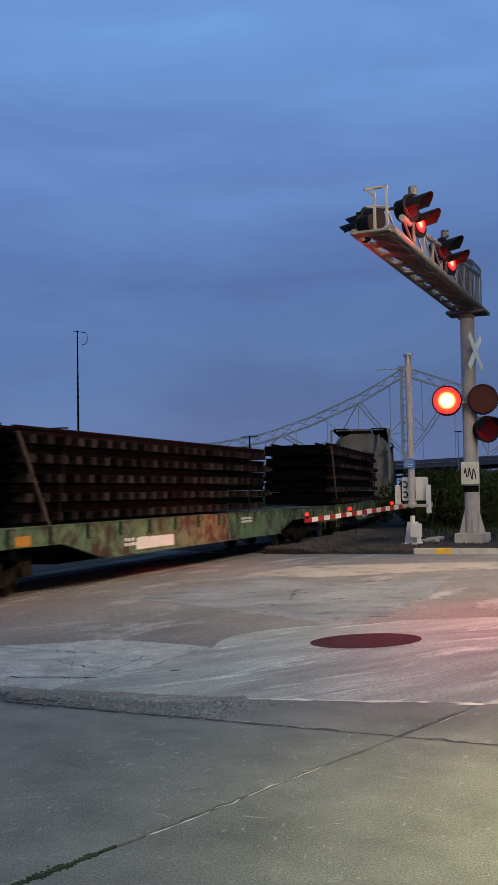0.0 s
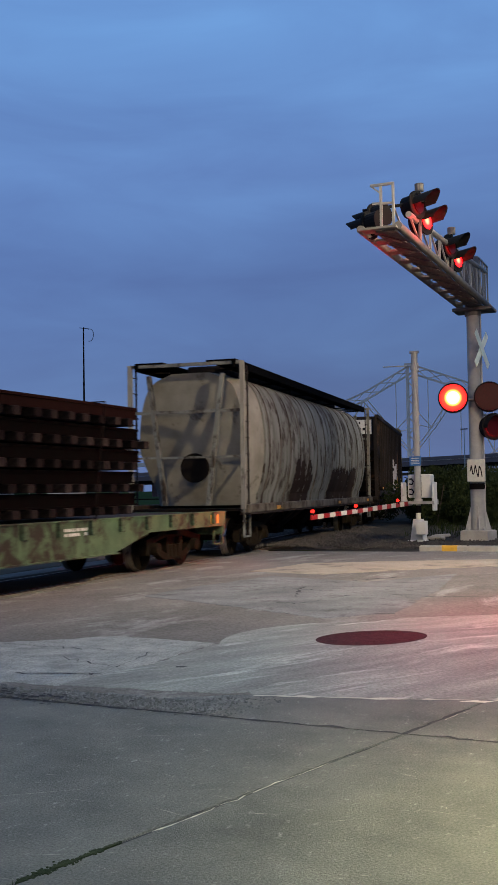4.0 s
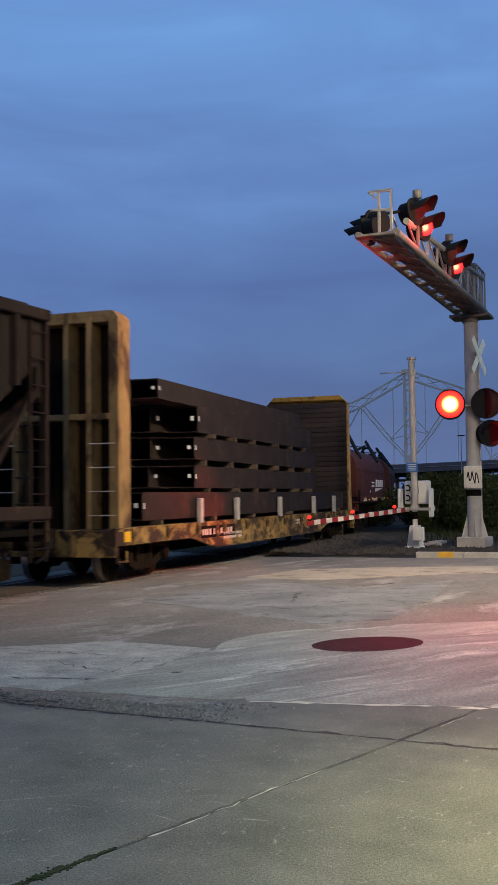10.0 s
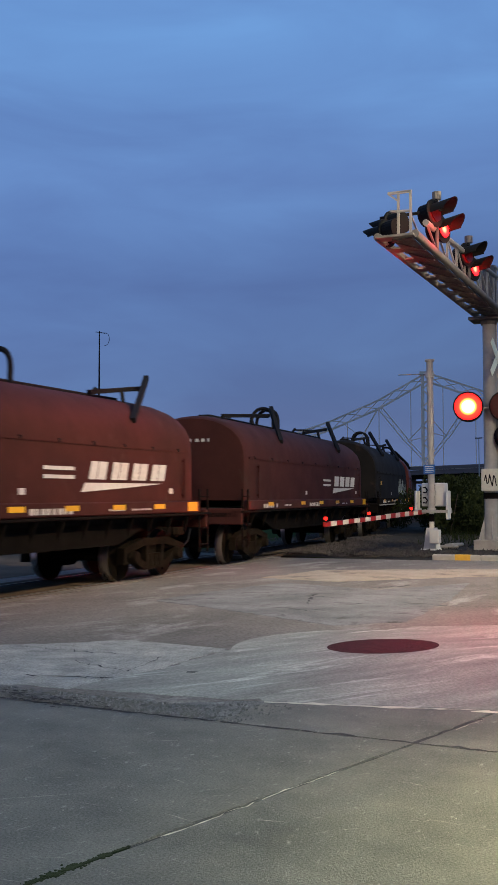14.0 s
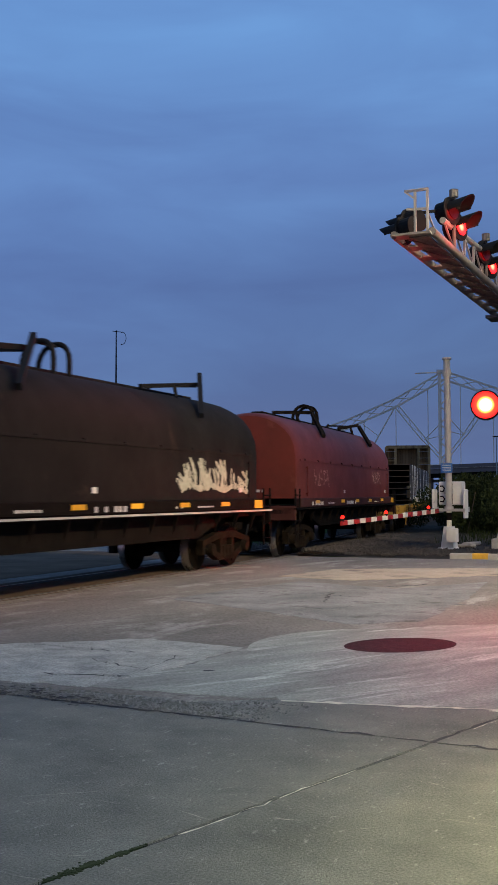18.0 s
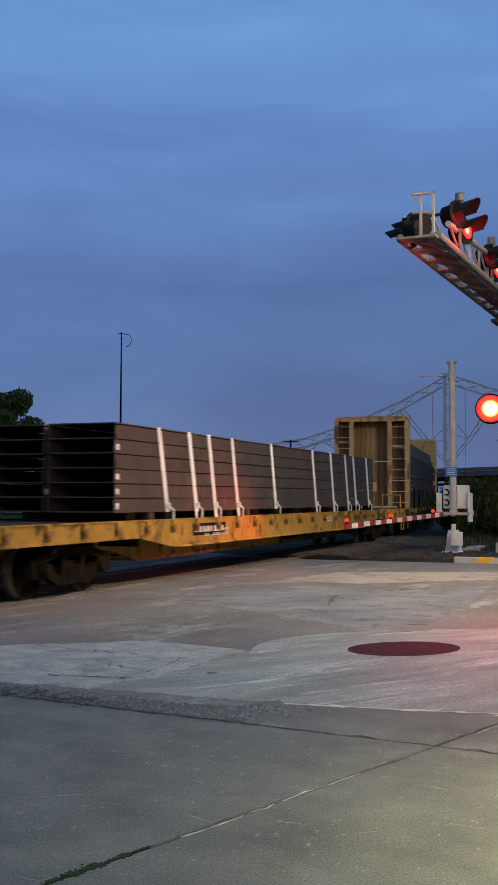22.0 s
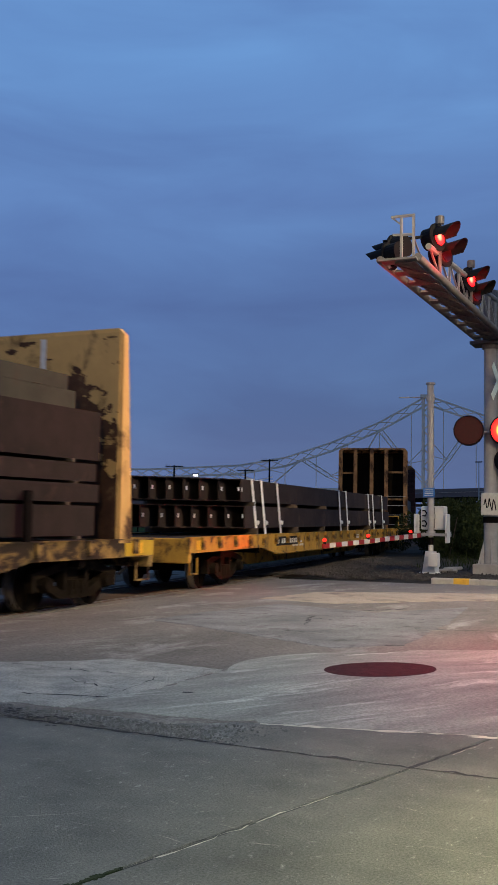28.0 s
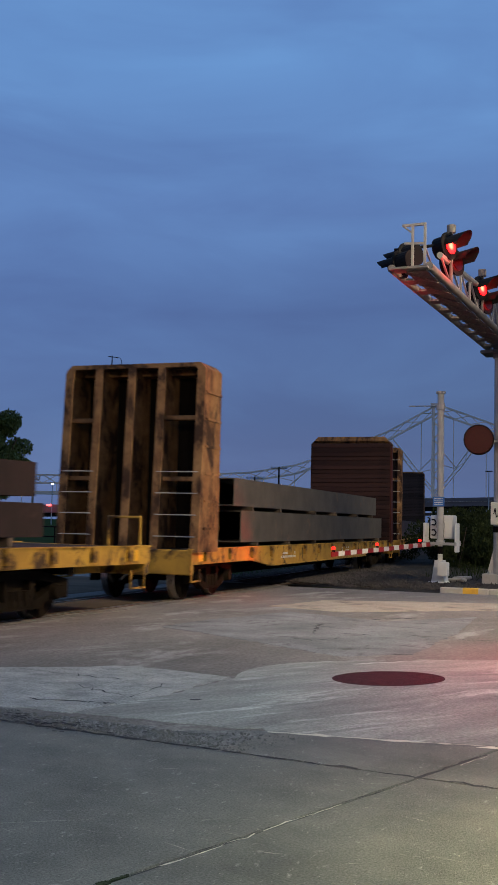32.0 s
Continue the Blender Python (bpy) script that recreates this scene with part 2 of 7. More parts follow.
def lens_glow(name, reach, stops):
    """A lit lens: the filament's white heart fades through orange to deep red at the rim. stops: (share of the radius, colour, power)."""
    m = bpy.data.materials.new(name)
    m.use_nodes = True
    n, l = m.node_tree.nodes, m.node_tree.links
    b = n["Principled BSDF"]
    b.inputs["Base Color"].default_value = (0.4, 0.02, 0.015, 1)
    tc, mp, ln_ = n.new("ShaderNodeTexCoord"), n.new("ShaderNodeMapping"), n.new("ShaderNodeVectorMath")
    mp.inputs["Scale"].default_value = (0.0, 1 / reach, 1 / reach)
    ln_.operation = "LENGTH"
    l.new(tc.outputs["Object"], mp.inputs[0])
    l.new(mp.outputs[0], ln_.inputs[0])
    ramp = n.new("ShaderNodeValToRGB")
    el = ramp.color_ramp.elements
    for k, (at, c, p) in enumerate(stops):
        e = el[k] if k < 2 else el.new(at)
        e.position = at
        e.color = (*(v * p for v in c), 1)
    l.new(ln_.outputs["Value"], ramp.inputs[0])
    l.new(ramp.outputs[0], b.inputs["Emission Color"])
    b.inputs["Emission Strength"].default_value = 1.0
    return m


m_lampon = lens_glow("lit_red_lens", 0.40, ((0.0, (1.0, 0.92, 0.62), 6.0), (1.0, (1.0, 0.0, 0.006), 2.2), (0.36, (1.0, 0.80, 0.40), 5.0), (0.52, (1.0, 0.36, 0.06), 3.6), (0.66, (1.0, 0.03, 0.012), 3.0)))
m_lamparm = lens_glow("lit_red_arm_lens", 0.195, ((0.0, (1.0, 0.46, 0.28), 2.6), (1.0, (1.0, 0.0004, 0.001), 34.0), (0.40, (1.0, 0.26, 0.14), 2.6), (0.58, (1.0, 0.004, 0.004), 16.0)))
m_lampoff = mat("dark_red_lens", (0.070, 0.002, 0.004), (0.045, 0.0015, 0.003), 0.35, scale=20, bump=0.05, spec=0.2)
m_armlamp = mat("gate_arm_lamp", (0.5, 0.02, 0.01), emit=(1.0, 0.012, 0.008), power=4.0)
m_redsheet = mat("red_reflective_sheet", (0.34, 0.016, 0.014), (0.26, 0.014, 0.013), 0.45, scale=12, bump=0.03)
m_whitesheet = mat("white_reflective_sheet", (0.68, 0.66, 0.56), (0.55, 0.53, 0.46), 0.45, scale=12, bump=0.03)
m_bluesign = mat("blue_sign", (0.05, 0.16, 0.42), (0.045, 0.14, 0.36), 0.4, scale=5, bump=0.02)
m_leaf = mat("leaf_green", (0.055, 0.085, 0.025), (0.035, 0.055, 0.018), 0.7, scale=1.5, bump=0.1, vary=0.3)
m_bark = mat("bark", (0.09, 0.07, 0.05), (0.05, 0.04, 0.03), 0.95, scale=9, bump=0.9)
# peach, not grey: warm city light on the bridge is in the colour
m_bridge = mat("citylit_bridge_steel", (0.95, 0.72, 0.54), (0.86, 0.64, 0.48), 0.7, 0.2, scale=0.2)
m_viaduct = mat("viaduct_concrete", (0.24, 0.17, 0.15), (0.17, 0.125, 0.115), 0.9, scale=0.1)
m_wood_pole = mat("weathered_pole_wood", (0.24, 0.225, 0.205), (0.16, 0.15, 0.14), 0.9, scale=5, stretch=(1, 1, 0.15))
m_whitelamp = mat("white_lamp_glow", (0.8, 0.8, 0.8), emit=(0.85, 0.92, 1.0), power=14.0)
m_warmlamp = mat("warm_lamp_glow", (0.8, 0.7, 0.5), emit=(1.0, 0.75, 0.35), power=10.0)
m_taillamp = mat("red_tail_glow", (0.5, 0.05, 0.05), emit=(1.0, 0.08, 0.08), power=6.0)

# car paints
m_yellow = mat("weathered_yellow_paint", (0.48, 0.275, 0.042), (0.33, 0.185, 0.036), 0.7, scale=2.2, bump=0.2, wear=(0.06, 0.034, 0.018), wear_at=0.56, wear_scale=1.9)
m_grimyyellow = mat("grimy_yellow_paint", (0.36, 0.23, 0.075), (0.22, 0.14, 0.05), 0.75, scale=2.2, bump=0.2, wear=(0.035, 0.022, 0.015), wear_at=0.47, wear_scale=1.6, wear_stretch=(1, 1, 1.4))
m_tan = mat("weathered_tan_paint", (0.35, 0.235, 0.105), (0.25, 0.165, 0.08), 0.75, scale=2.0, bump=0.2, wear=(0.10, 0.055, 0.03), wear_at=0.56, wear_scale=2.2, wear_stretch=(1, 1, 0.4))
m_olivetan = mat("faded_olive_tan_paint", (0.30, 0.20, 0.085), (0.20, 0.13, 0.06), 0.8, scale=2.0, bump=0.2, wear=(0.07, 0.042, 0.025), wear_at=0.57, wear_scale=2.0, wear_stretch=(1, 1, 0.4), spec=0.08)
m_rusty = mat("rusted_frame_steel", (0.29, 0.165, 0.075), (0.15, 0.075, 0.036), 0.85, scale=3, bump=0.35, wear=(0.045, 0.026, 0.018), wear_at=0.53, wear_scale=1.9, wear_stretch=(1, 1, 0.5), spec=0.08)
m_green = mat("faded_green_paint", (0.105, 0.160, 0.085), (0.055, 0.090, 0.052), 0.75, scale=2, bump=0.2, wear=(0.03, 0.022, 0.016), wear_at=0.525, wear_scale=2.4)
# underframe colour, also painted as the shade in bulkhead recesses and openings
m_under = mat("grimy_underframe_recess_shade", (0.012, 0.0095, 0.008), (0.007, 0.006, 0.0055), 0.9, scale=3, bump=0.3, spec=0.03)
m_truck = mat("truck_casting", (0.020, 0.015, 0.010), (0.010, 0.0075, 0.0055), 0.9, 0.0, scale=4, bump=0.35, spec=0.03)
m_tread = mat("worn_wheel_tread", (0.5, 0.48, 0.46), (0.4, 0.38, 0.36), 0.3, 0.9, scale=6)
m_hopper = mat("dirty_white_paint", (0.178, 0.184, 0.172), (0.088, 0.086, 0.078), 0.8, scale=1.5, bump=0.12, stretch=(1, 2.4, 0.30), wear=(0.026, 0.018, 0.013), wear_at=0.548, wear_scale=1.9, wear_stretch=(1, 1.3, 0.75))
m_overpaint = mat("thin_brown_overpaint", (0.030, 0.021, 0.017), (0.018, 0.013, 0.011), 0.9, spec=0.05, scale=3, bump=0.05, stretch=(1, 1, 0.4))
m_hopperend = mat("grey_hopper_end_paint", (0.235, 0.228, 0.205), (0.15, 0.14, 0.12), 0.8, scale=1.4, bump=0.12, wear=(0.05, 0.036, 0.026), wear_at=0.63, wear_scale=1.6, wear_stretch=(1, 1, 0.6))
m_rib = mat("grimy_rib", (0.13, 0.118, 0.098), (0.07, 0.06, 0.048), 0.8, scale=2.5, bump=0.1, stretch=(1, 1, 0.3), wear=(0.03, 0.020, 0.014), wear_at=0.50, wear_scale=1.6, wear_stretch=(1, 1.1, 0.8))
m_blackcar = mat("faded_black_car_paint", (0.028, 0.021, 0.018), (0.014, 0.0115, 0.0105), 0.8, spec=0.08, scale=1.6, bump=0.12, stretch=(1, 1, 0.4), wear=(0.10, 0.055, 0.035), wear_at=0.60, wear_scale=1.5, wear_stretch=(1, 1, 0.3))
m_maroon = mat("dull_maroon_paint", (0.068, 0.020, 0.016), (0.046, 0.016, 0.014), 0.68, scale=1.2, bump=0.08, wear=(0.07, 0.03, 0.024), wear_at=0.62, wear_scale=1.4, spec=0.09)
m_brownhood = mat("brown_hood_paint", (0.062, 0.020, 0.017), (0.042, 0.016, 0.014), 0.68, scale=1.2, bump=0.08, wear=(0.05, 0.03, 0.025), wear_at=0.62, spec=0.09)
m_darkhood = mat("dark_grey_green_hood_paint", (0.017, 0.0155, 0.015), (0.011, 0.0105, 0.0105), 0.75, spec=0.05, scale=1.1, bump=0.08, wear=(0.035, 0.024, 0.02), wear_at=0.64)
m_redhood = mat("faded_red_hood_paint", (0.118, 0.021, 0.015), (0.085, 0.018, 0.013), 0.55, scale=1.2, bump=0.08, wear=(0.13, 0.035, 0.024), wear_at=0.62)
m_beam = mat("mill_scale_steel", (0.060, 0.038, 0.033), (0.038, 0.027, 0.024), 0.7, 0.15, scale=1.5, bump=0.1, wear=(0.14, 0.07, 0.045), wear_at=0.62)
m_darkbeam = mat("dark_mill_scale_steel", (0.030, 0.020, 0.018), (0.019, 0.014, 0.013), 0.8, 0.0, scale=1.5, bump=0.1, wear=(0.06, 0.035, 0.026), wear_at=0.62)
m_darkgreen = mat("dark_greenish_steel", (0.062, 0.064, 0.048), (0.044, 0.046, 0.036), 0.7, 0.15, scale=1.5, bump=0.1, wear=(0.07, 0.05, 0.035), wear_at=0.64)
m_beamgreen = mat("greenish_grey_steel", (0.088, 0.078, 0.064), (0.064, 0.058, 0.05), 0.75, 0.1, scale=1.5, bump=0.1, wear=(0.14, 0.09, 0.06), wear_at=0.64)
m_pile = mat("rolled_pile_steel", (0.070, 0.059, 0.052), (0.048, 0.042, 0.038), 0.7, 0.15, scale=1.5, bump=0.1, wear=(0.15, 0.085, 0.06), wear_at=0.64)
# rails between layers near black for shade, top rail redder as if lit
m_panelrail = mat("shaded_panel_steel", (0.0032, 0.0022, 0.0021), (0.002, 0.0015, 0.0015), 0.95, 0.0, scale=5, spec=0.02)
m_toprail = mat("lit_rust_red_rail", (0.009, 0.0038, 0.0032), (0.006, 0.0026, 0.0024), 0.9, 0.0, scale=5, spec=0.03)
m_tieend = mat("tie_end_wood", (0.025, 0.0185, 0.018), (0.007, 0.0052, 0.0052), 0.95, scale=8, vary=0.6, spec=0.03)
m_board = mat("weathered_boards", (0.042, 0.030, 0.026), (0.024, 0.018, 0.017), 0.9, scale=5, bump=0.5, stretch=(0.25, 1, 1), vary=0.3)
m_maroonboard = mat("dark_maroon_boards", (0.040, 0.017, 0.014), (0.022, 0.011, 0.010), 0.9, scale=5, bump=0.5, stretch=(0.25, 1, 1), vary=0.3)
m_dunnage = mat("dunnage_wood", (0.11, 0.082, 0.058), (0.065, 0.05, 0.038), 0.9, scale=6, vary=0.3)
m_tanboard = mat("brown_wall_boards", (0.21, 0.135, 0.07), (0.11, 0.072, 0.042), 0.9, scale=3, bump=0.5, stretch=(1, 1, 0.2), vary=0.25, wear=(0.045, 0.030, 0.022), wear_at=0.60, wear_scale=1.8, wear_stretch=(1, 1, 0.3))
m_greenlamp = mat("yellow_green_lamp_glow", (0.6, 0.7, 0.3), emit=(0.65, 1.0, 0.15), power=7.0)
m_paletan = mat("pale_tan_paint", (0.62, 0.385, 0.14), (0.52, 0.32, 0.115), 0.75, scale=2, bump=0.2, wear=(0.06, 0.032, 0.018), wear_at=0.565, wear_scale=1.1, wear_stretch=(1, 1, 0.8))
m_paleedge = mat("pale_worn_edge", (0.78, 0.74, 0.60), (0.5, 0.48, 0.40), 0.8, scale=6, bump=0.2)
m_bush = mat("dark_shrub_leaf", (0.030, 0.040, 0.014), (0.016, 0.022, 0.009), 0.85, spec=0.05, scale=1.5, bump=0.1, vary=0.3)
# brighter and greener than the white sheet: returned headlamp light in the colour
m_crossbuck = mat("headlit_crossbuck_sheet", (0.84, 0.88, 0.74), (0.74, 0.80, 0.64), 0.4, scale=12, bump=0.03)
m_scrawl = mat("worn_chalky_scrawl", (0.42, 0.26, 0.23), (0.30, 0.15, 0.13), 0.8, scale=9, bump=0.03)
m_strap = mat("white_strap", (0.74, 0.73, 0.72), (0.6, 0.6, 0.58), 0.5, scale=9, bump=0.05)
m_ruststain = mat("dark_rust_stain", (0.045, 0.022, 0.014), (0.085, 0.042, 0.022), 0.9, scale=3.0, bump=0.3, wear=(0.15, 0.085, 0.04), wear_at=0.62, wear_scale=3.0)
m_freshyellow = mat("fresh_yellow_paint", (0.55, 0.36, 0.03), (0.42, 0.27, 0.04), 0.6, scale=3, bump=0.1, wear=(0.16, 0.09, 0.04), wear_at=0.62, wear_scale=2.4)
# near-black colour of the roof walk and its edge
m_roofwalk = mat("near_black_roof_walk", (0.0035, 0.003, 0.003), (0.002, 0.002, 0.002), 0.95, scale=5, spec=0.02)
m_white = mat("white_lettering", (0.66, 0.64, 0.60), (0.5, 0.48, 0.45), 0.6, scale=14, bump=0.05)
m_graffiti = mat("pale_spray_paint", (0.60, 0.54, 0.52), (0.45, 0.40, 0.38), 0.6, scale=7, bump=0.03, wear=(0.15, 0.10, 0.08), wear_at=0.66, wear_scale=4)
m_graffgreen = mat("greenish_spray_paint", (0.50, 0.52, 0.40), (0.30, 0.32, 0.25), 0.6, scale=9, bump=0.03)
m_amber = mat("amber_reflector", (0.75, 0.42, 0.03), (0.65, 0.34, 0.02), 0.35, scale=12, bump=0.02)
m_dullamber = mat("dusty_amber_sheet", (0.42, 0.20, 0.022), (0.32, 0.15, 0.018), 0.5, scale=14, bump=0.02)
m_tag = mat("white_end_tag", (0.75, 0.74, 0.74), (0.6, 0.6, 0.6), 0.6, scale=10, bump=0.02)


# ---- mesh tools ----
class Shape:
    """Collects vertices and faces; one Shape becomes one mesh."""

    def __init__(self):
        self.v, self.f = [], []

    def add(self, vs, fs):
        o = len(self.v)
        self.v += [tuple(p) for p in vs]
        self.f += [tuple(i + o for i in q) for q in fs]
        return self

    def box(self, x0, x1, y0, y1, z0, z1, m=None, bev=0.0):
        if bev <= 0:
            vs = [Vector(p) for p in ((x0, y0, z0), (x1, y0, z0), (x1, y1, z0), (x0, y1, z0), (x0, y0, z1), (x1, y0, z1), (x1, y1, z1), (x0, y1, z1))]
            fs = [(0, 3, 2, 1), (4, 5, 6, 7), (0, 1, 5, 4), (1, 2, 6, 5), (2, 3, 7, 6), (3, 0, 4, 7)]
        else:
            b = min(bev, abs(x1 - x0) * 0.45, abs(y1 - y0) * 0.45, abs(z1 - z0) * 0.45)
            rings = []
            for z, i in ((z0, b), (z0 + b, 0), (z1 - b, 0), (z1, b)):
                a, c, d, e = x0 + i, x1 - i, y0 + i, y1 - i
                rings.append([(a + b * (i == 0), d, z), (c - b * (i == 0), d, z), (c, d + b * (i == 0), z), (c, e - b * (i == 0), z), (c - b * (i == 0), e, z), (a + b * (i == 0), e, z), (a, e - b * (i == 0), z), (a, d + b * (i == 0), z)])
            vs = [Vector(p) for r in rings for p in r]
            fs = [tuple(range(7, -1, -1)), tuple(range(24, 32))]
            for k in range(3):
                for j in range(8):
                    fs.append((k * 8 + j, k * 8 + (j + 1) % 8, k * 8 + 8 + (j + 1) % 8, k * 8 + 8 + j))
        if m is not None:
            vs = [m @ p for p in vs]
        return self.add(vs, fs)

    def cyl(self, p, q, r, n=12, r2=None, caps=True):
        p, q = Vector(p), Vector(q)
        d = (q - p).normalized()
        u = d.orthogonal().normalized()
        w = d.cross(u)
        r2 = r if r2 is None else r2
        vs = [p + (u * math.cos(2 * math.pi * i / n) + w * math.sin(2 * math.pi * i / n)) * r for i in range(n)]
        vs += [q + (u * math.cos(2 * math.pi * i / n) + w * math.sin(2 * math.pi * i / n)) * r2 for i in range(n)]
        fs = [(i, (i + 1) % n, n + (i + 1) % n, n + i) for i in range(n)]
        if caps:
            fs += [tuple(range(n - 1, -1, -1)), tuple(range(n, 2 * n))]
        return self.add(vs, fs)

    def tube(self, pts, r, n=8):
        """One round bar bent along the points."""
        pts = [Vector(p) for p in pts]
        u, vs, k = None, [], len(pts)
        for i, p in enumerate(pts):
            d = (pts[min(i + 1, k - 1)] - pts[max(i - 1, 0)]).normalized()
            u = d.orthogonal().normalized() if u is None else (u - d * u.dot(d)).normalized()
            w = d.cross(u)
            vs += [p + (u * math.cos(2 * math.pi * j / n) + w * math.sin(2 * math.pi * j / n)) * r for j in range(n)]
        fs = [(i * n + j, i * n + (j + 1) % n, i * n + n + (j + 1) % n, i * n + n + j) for i in range(k - 1) for j in range(n)]
        return self.add(vs, fs + [tuple(range(n - 1, -1, -1)), tuple(range((k - 1) * n, k * n))])

    def bar(self, p, q, w, h):
        """A square bar from p to q, w wide and h high."""
        p, q = Vector(p), Vector(q)
        d = q - p
        m = Matrix.Translation(p) @ d.to_track_quat("Y", "Z").to_matrix().to_4x4()
        return self.box(-w / 2, w / 2, 0, d.length, -h / 2, h / 2, m)

    def prism(self, profile, axis, a, b):
        """Extrudes a closed profile; axis 'x': profile is (y, z); 'y': (x, z); 'z': (x, y)."""
        put = {"x": lambda c, e, t: (t, c, e), "y": lambda c, e, t: (c, t, e), "z": lambda c, e, t: (c, e, t)}[axis]
        n = len(profile)
        vs = [put(c, e, a) for c, e in profile] + [put(c, e, b) for c, e in profile]
        fs = [(i, (i + 1) % n, n + (i + 1) % n, n + i) for i in range(n)] + [tuple(range(n - 1, -1, -1)), tuple(range(n, 2 * n))]
        return self.add(vs, fs)

    def mesh(self, name, material, smooth=False):
        me = bpy.data.meshes.new(name)
        me.from_pydata(self.v, [], self.f)
        bm = bmesh.new()
        bm.from_mesh(me)
        bmesh.ops.recalc_face_normals(bm, faces=bm.faces)
        if smooth:
            for fc in bm.faces:
                fc.smooth = True
            for ed in bm.edges:
                if len(ed.link_faces) == 2 and ed.calc_face_angle() > 0.6:
                    ed.smooth = False
        bm.to_mesh(me)
        bm.free()
        me.materials.append(material)
        return me


def part(name, shape, material, parent=None, label="", smooth=False, at=None):
    """Links a Shape or a mesh as one mesh object under a thing or a part."""
    me = shape.mesh(name, material, smooth) if isinstance(shape, Shape) else shape
    ob = new(name, me)
    if parent:
        ob.parent = parent
    if at is not None:
        ob.matrix_basis = at
    if label:
        ob["label"] = label
    return ob


def thing(name, label, category, m=None, group="", kind=""):
    ob = new(name)
    ob.empty_display_size = 0.2
    if m is not None:
        ob.matrix_world = m
    return tagged(ob, label, category, group, kind)


# ---- the track's line: a wide arc that straightens beyond the crossing ----
ARC_R, ARC_Y, ARC_END = 194.86, -17.0, 85.0


def track_at(s, lat=0.0):
    """Place on the track's centre line at the distance s, and the heading (radians to the left of +y)."""
    if s < ARC_Y:
        return Vector((lat, s, 0)), 0.0
    a = (min(s, ARC_END) - ARC_Y) / ARC_R
    p = Vector((-ARC_R * (1 - math.cos(a)), ARC_Y + ARC_R * math.sin(a), 0))
    along = Vector((-math.sin(a), math.cos(a), 0))
    side = Vector((math.cos(a), math.sin(a), 0))
    return p + along * max(0, s - ARC_END) + side * lat, a

# ---- ground, road and track ----
g = Shape()
g.add([(-3000, -3000, -0.10), (3000, -3000, -0.10), (3000, 3000, -0.10), (-3000, 3000, -0.10)], [(0, 1, 2, 3)])
tagged(part("ground", g, m_grass), "dark grass and dirt ground around the crossing", "ground", kind="structure")

road = thing("road", "worn grey concrete road with patches and cracks at the crossing", "road", kind="structure")
g = Shape()
g.prism([(-60, -60), (40, -60), (40, 24.6), (2.0, 25.2), (0.6, 24.4), (-1.5, 24.0), (-3.2, 23.6), (-7.4, 25.0), (-60, 33)], "z", -0.35, -0.012)
part("road_surface", g, m_oldroad, road)

JX = Vector((7.73, 6.38, 0))
DA, DB = Vector((0.9965, 0.083, 0)), Vector((0.140, 0.990, 0))


def slab(name, corners, material, parent, z0=-0.2, z1=0.0, gap=0.012, label="", chips=0):
    """A paving slab: a prism with a bevelled, slightly broken upper edge."""
    pts = [Vector(c) for c in corners]
    cen = sum(pts, Vector()) / len(pts)
    outline = []
    rng = random.Random(len(outline) + int(cen.x * 97))
    n = len(pts)
    for i in range(n):
        a, b = pts[i], pts[(i + 1) % n]
        steps = max(1, int((b - a).length / 0.12)) if chips else 1
        for k in range(steps):
            p = a.lerp(b, k / steps)
            inward = (cen - p).normalized()
            outline.append(p + inward * (gap + ((rng.random() ** 2 * 0.35 + 0.3 * (rng.random() < 0.06)) * chips)))
    s = Shape()
    m = len(outline)
    low = [(p.x, p.y, z0) for p in outline]
    mid = [(p.x, p.y, z1 - 0.008) for p in outline]
    top = [(*(p + (cen - p).normalized() * 0.008).xy, z1) for p in outline]
    s.add(low + mid + top, [(i, (i + 1) % m, m + (i + 1) % m, m + i) for i in range(m)] + [(m + i, m + (i + 1) % m, 2 * m + (i + 1) % m, 2 * m + i) for i in range(m)] + [tuple(range(2 * m, 3 * m))])
    return part(name, s, material, parent, label)


W1, W2 = Vector((6.21, 7.03, 0)), Vector((8.0, 7.66, 0))
A0 = JX - DA * 1.45
part("joint_filler", Shape().prism([tuple((JX - DA * 9.2 - DB * 9.2).xy), tuple((JX + DA * 4.8 - DB * 9.2).xy), tuple((W2 + DA * 4.3).xy), tuple((W2 - DA * 0.1).xy), tuple((W1 + DA * 0.05).xy), tuple(A0.xy), tuple((JX - DA * 9.2).xy)], "z", -0.3, -0.0095), m_asphalt, road)
for name_, c_, mt_ in (
    ("road_patch", [(4.45, 6.72), (6.18, 7.08), (7.05, 7.33), (7.9, 7.68), (9.6, 7.9), (9.4, 12.6), (6.42, 12.85), (5.4, 12.01), (4.84, 10.67), (4.41, 9.4), (4.56, 7.88)], m_streaky),
    ("road_patch", [(0.73, 12.95), (0.63, 14.51), (0.82, 16.87), (2.99, 16.37), (3.87, 18.48), (4.7, 15.2), (5.16, 12.41), (4.51, 11.61), (3.04, 12.16), (1.91, 12.59)], m_greypatch),
    ("road_patch", [(-0.13, 17.64), (-0.08, 19.95), (1.2, 20.96), (4.4, 23.0), (6.2, 22.0), (3.22, 19.68), (1.59, 17.45)], m_warmpatch),
    ("road_patch", [(1.2, 7.3), (3.12, 9.31), (4.42, 9.30), (4.60, 7.86), (4.50, 6.71), (2.0, 6.2)], m_gravelly),
):
    slab(name_, [(*q, 0) for q in reversed(c_)], mt_, road, z0=-0.05, z1=-0.005 - 0.0006 * len(c_) / 10, gap=0.0, chips=0.20)
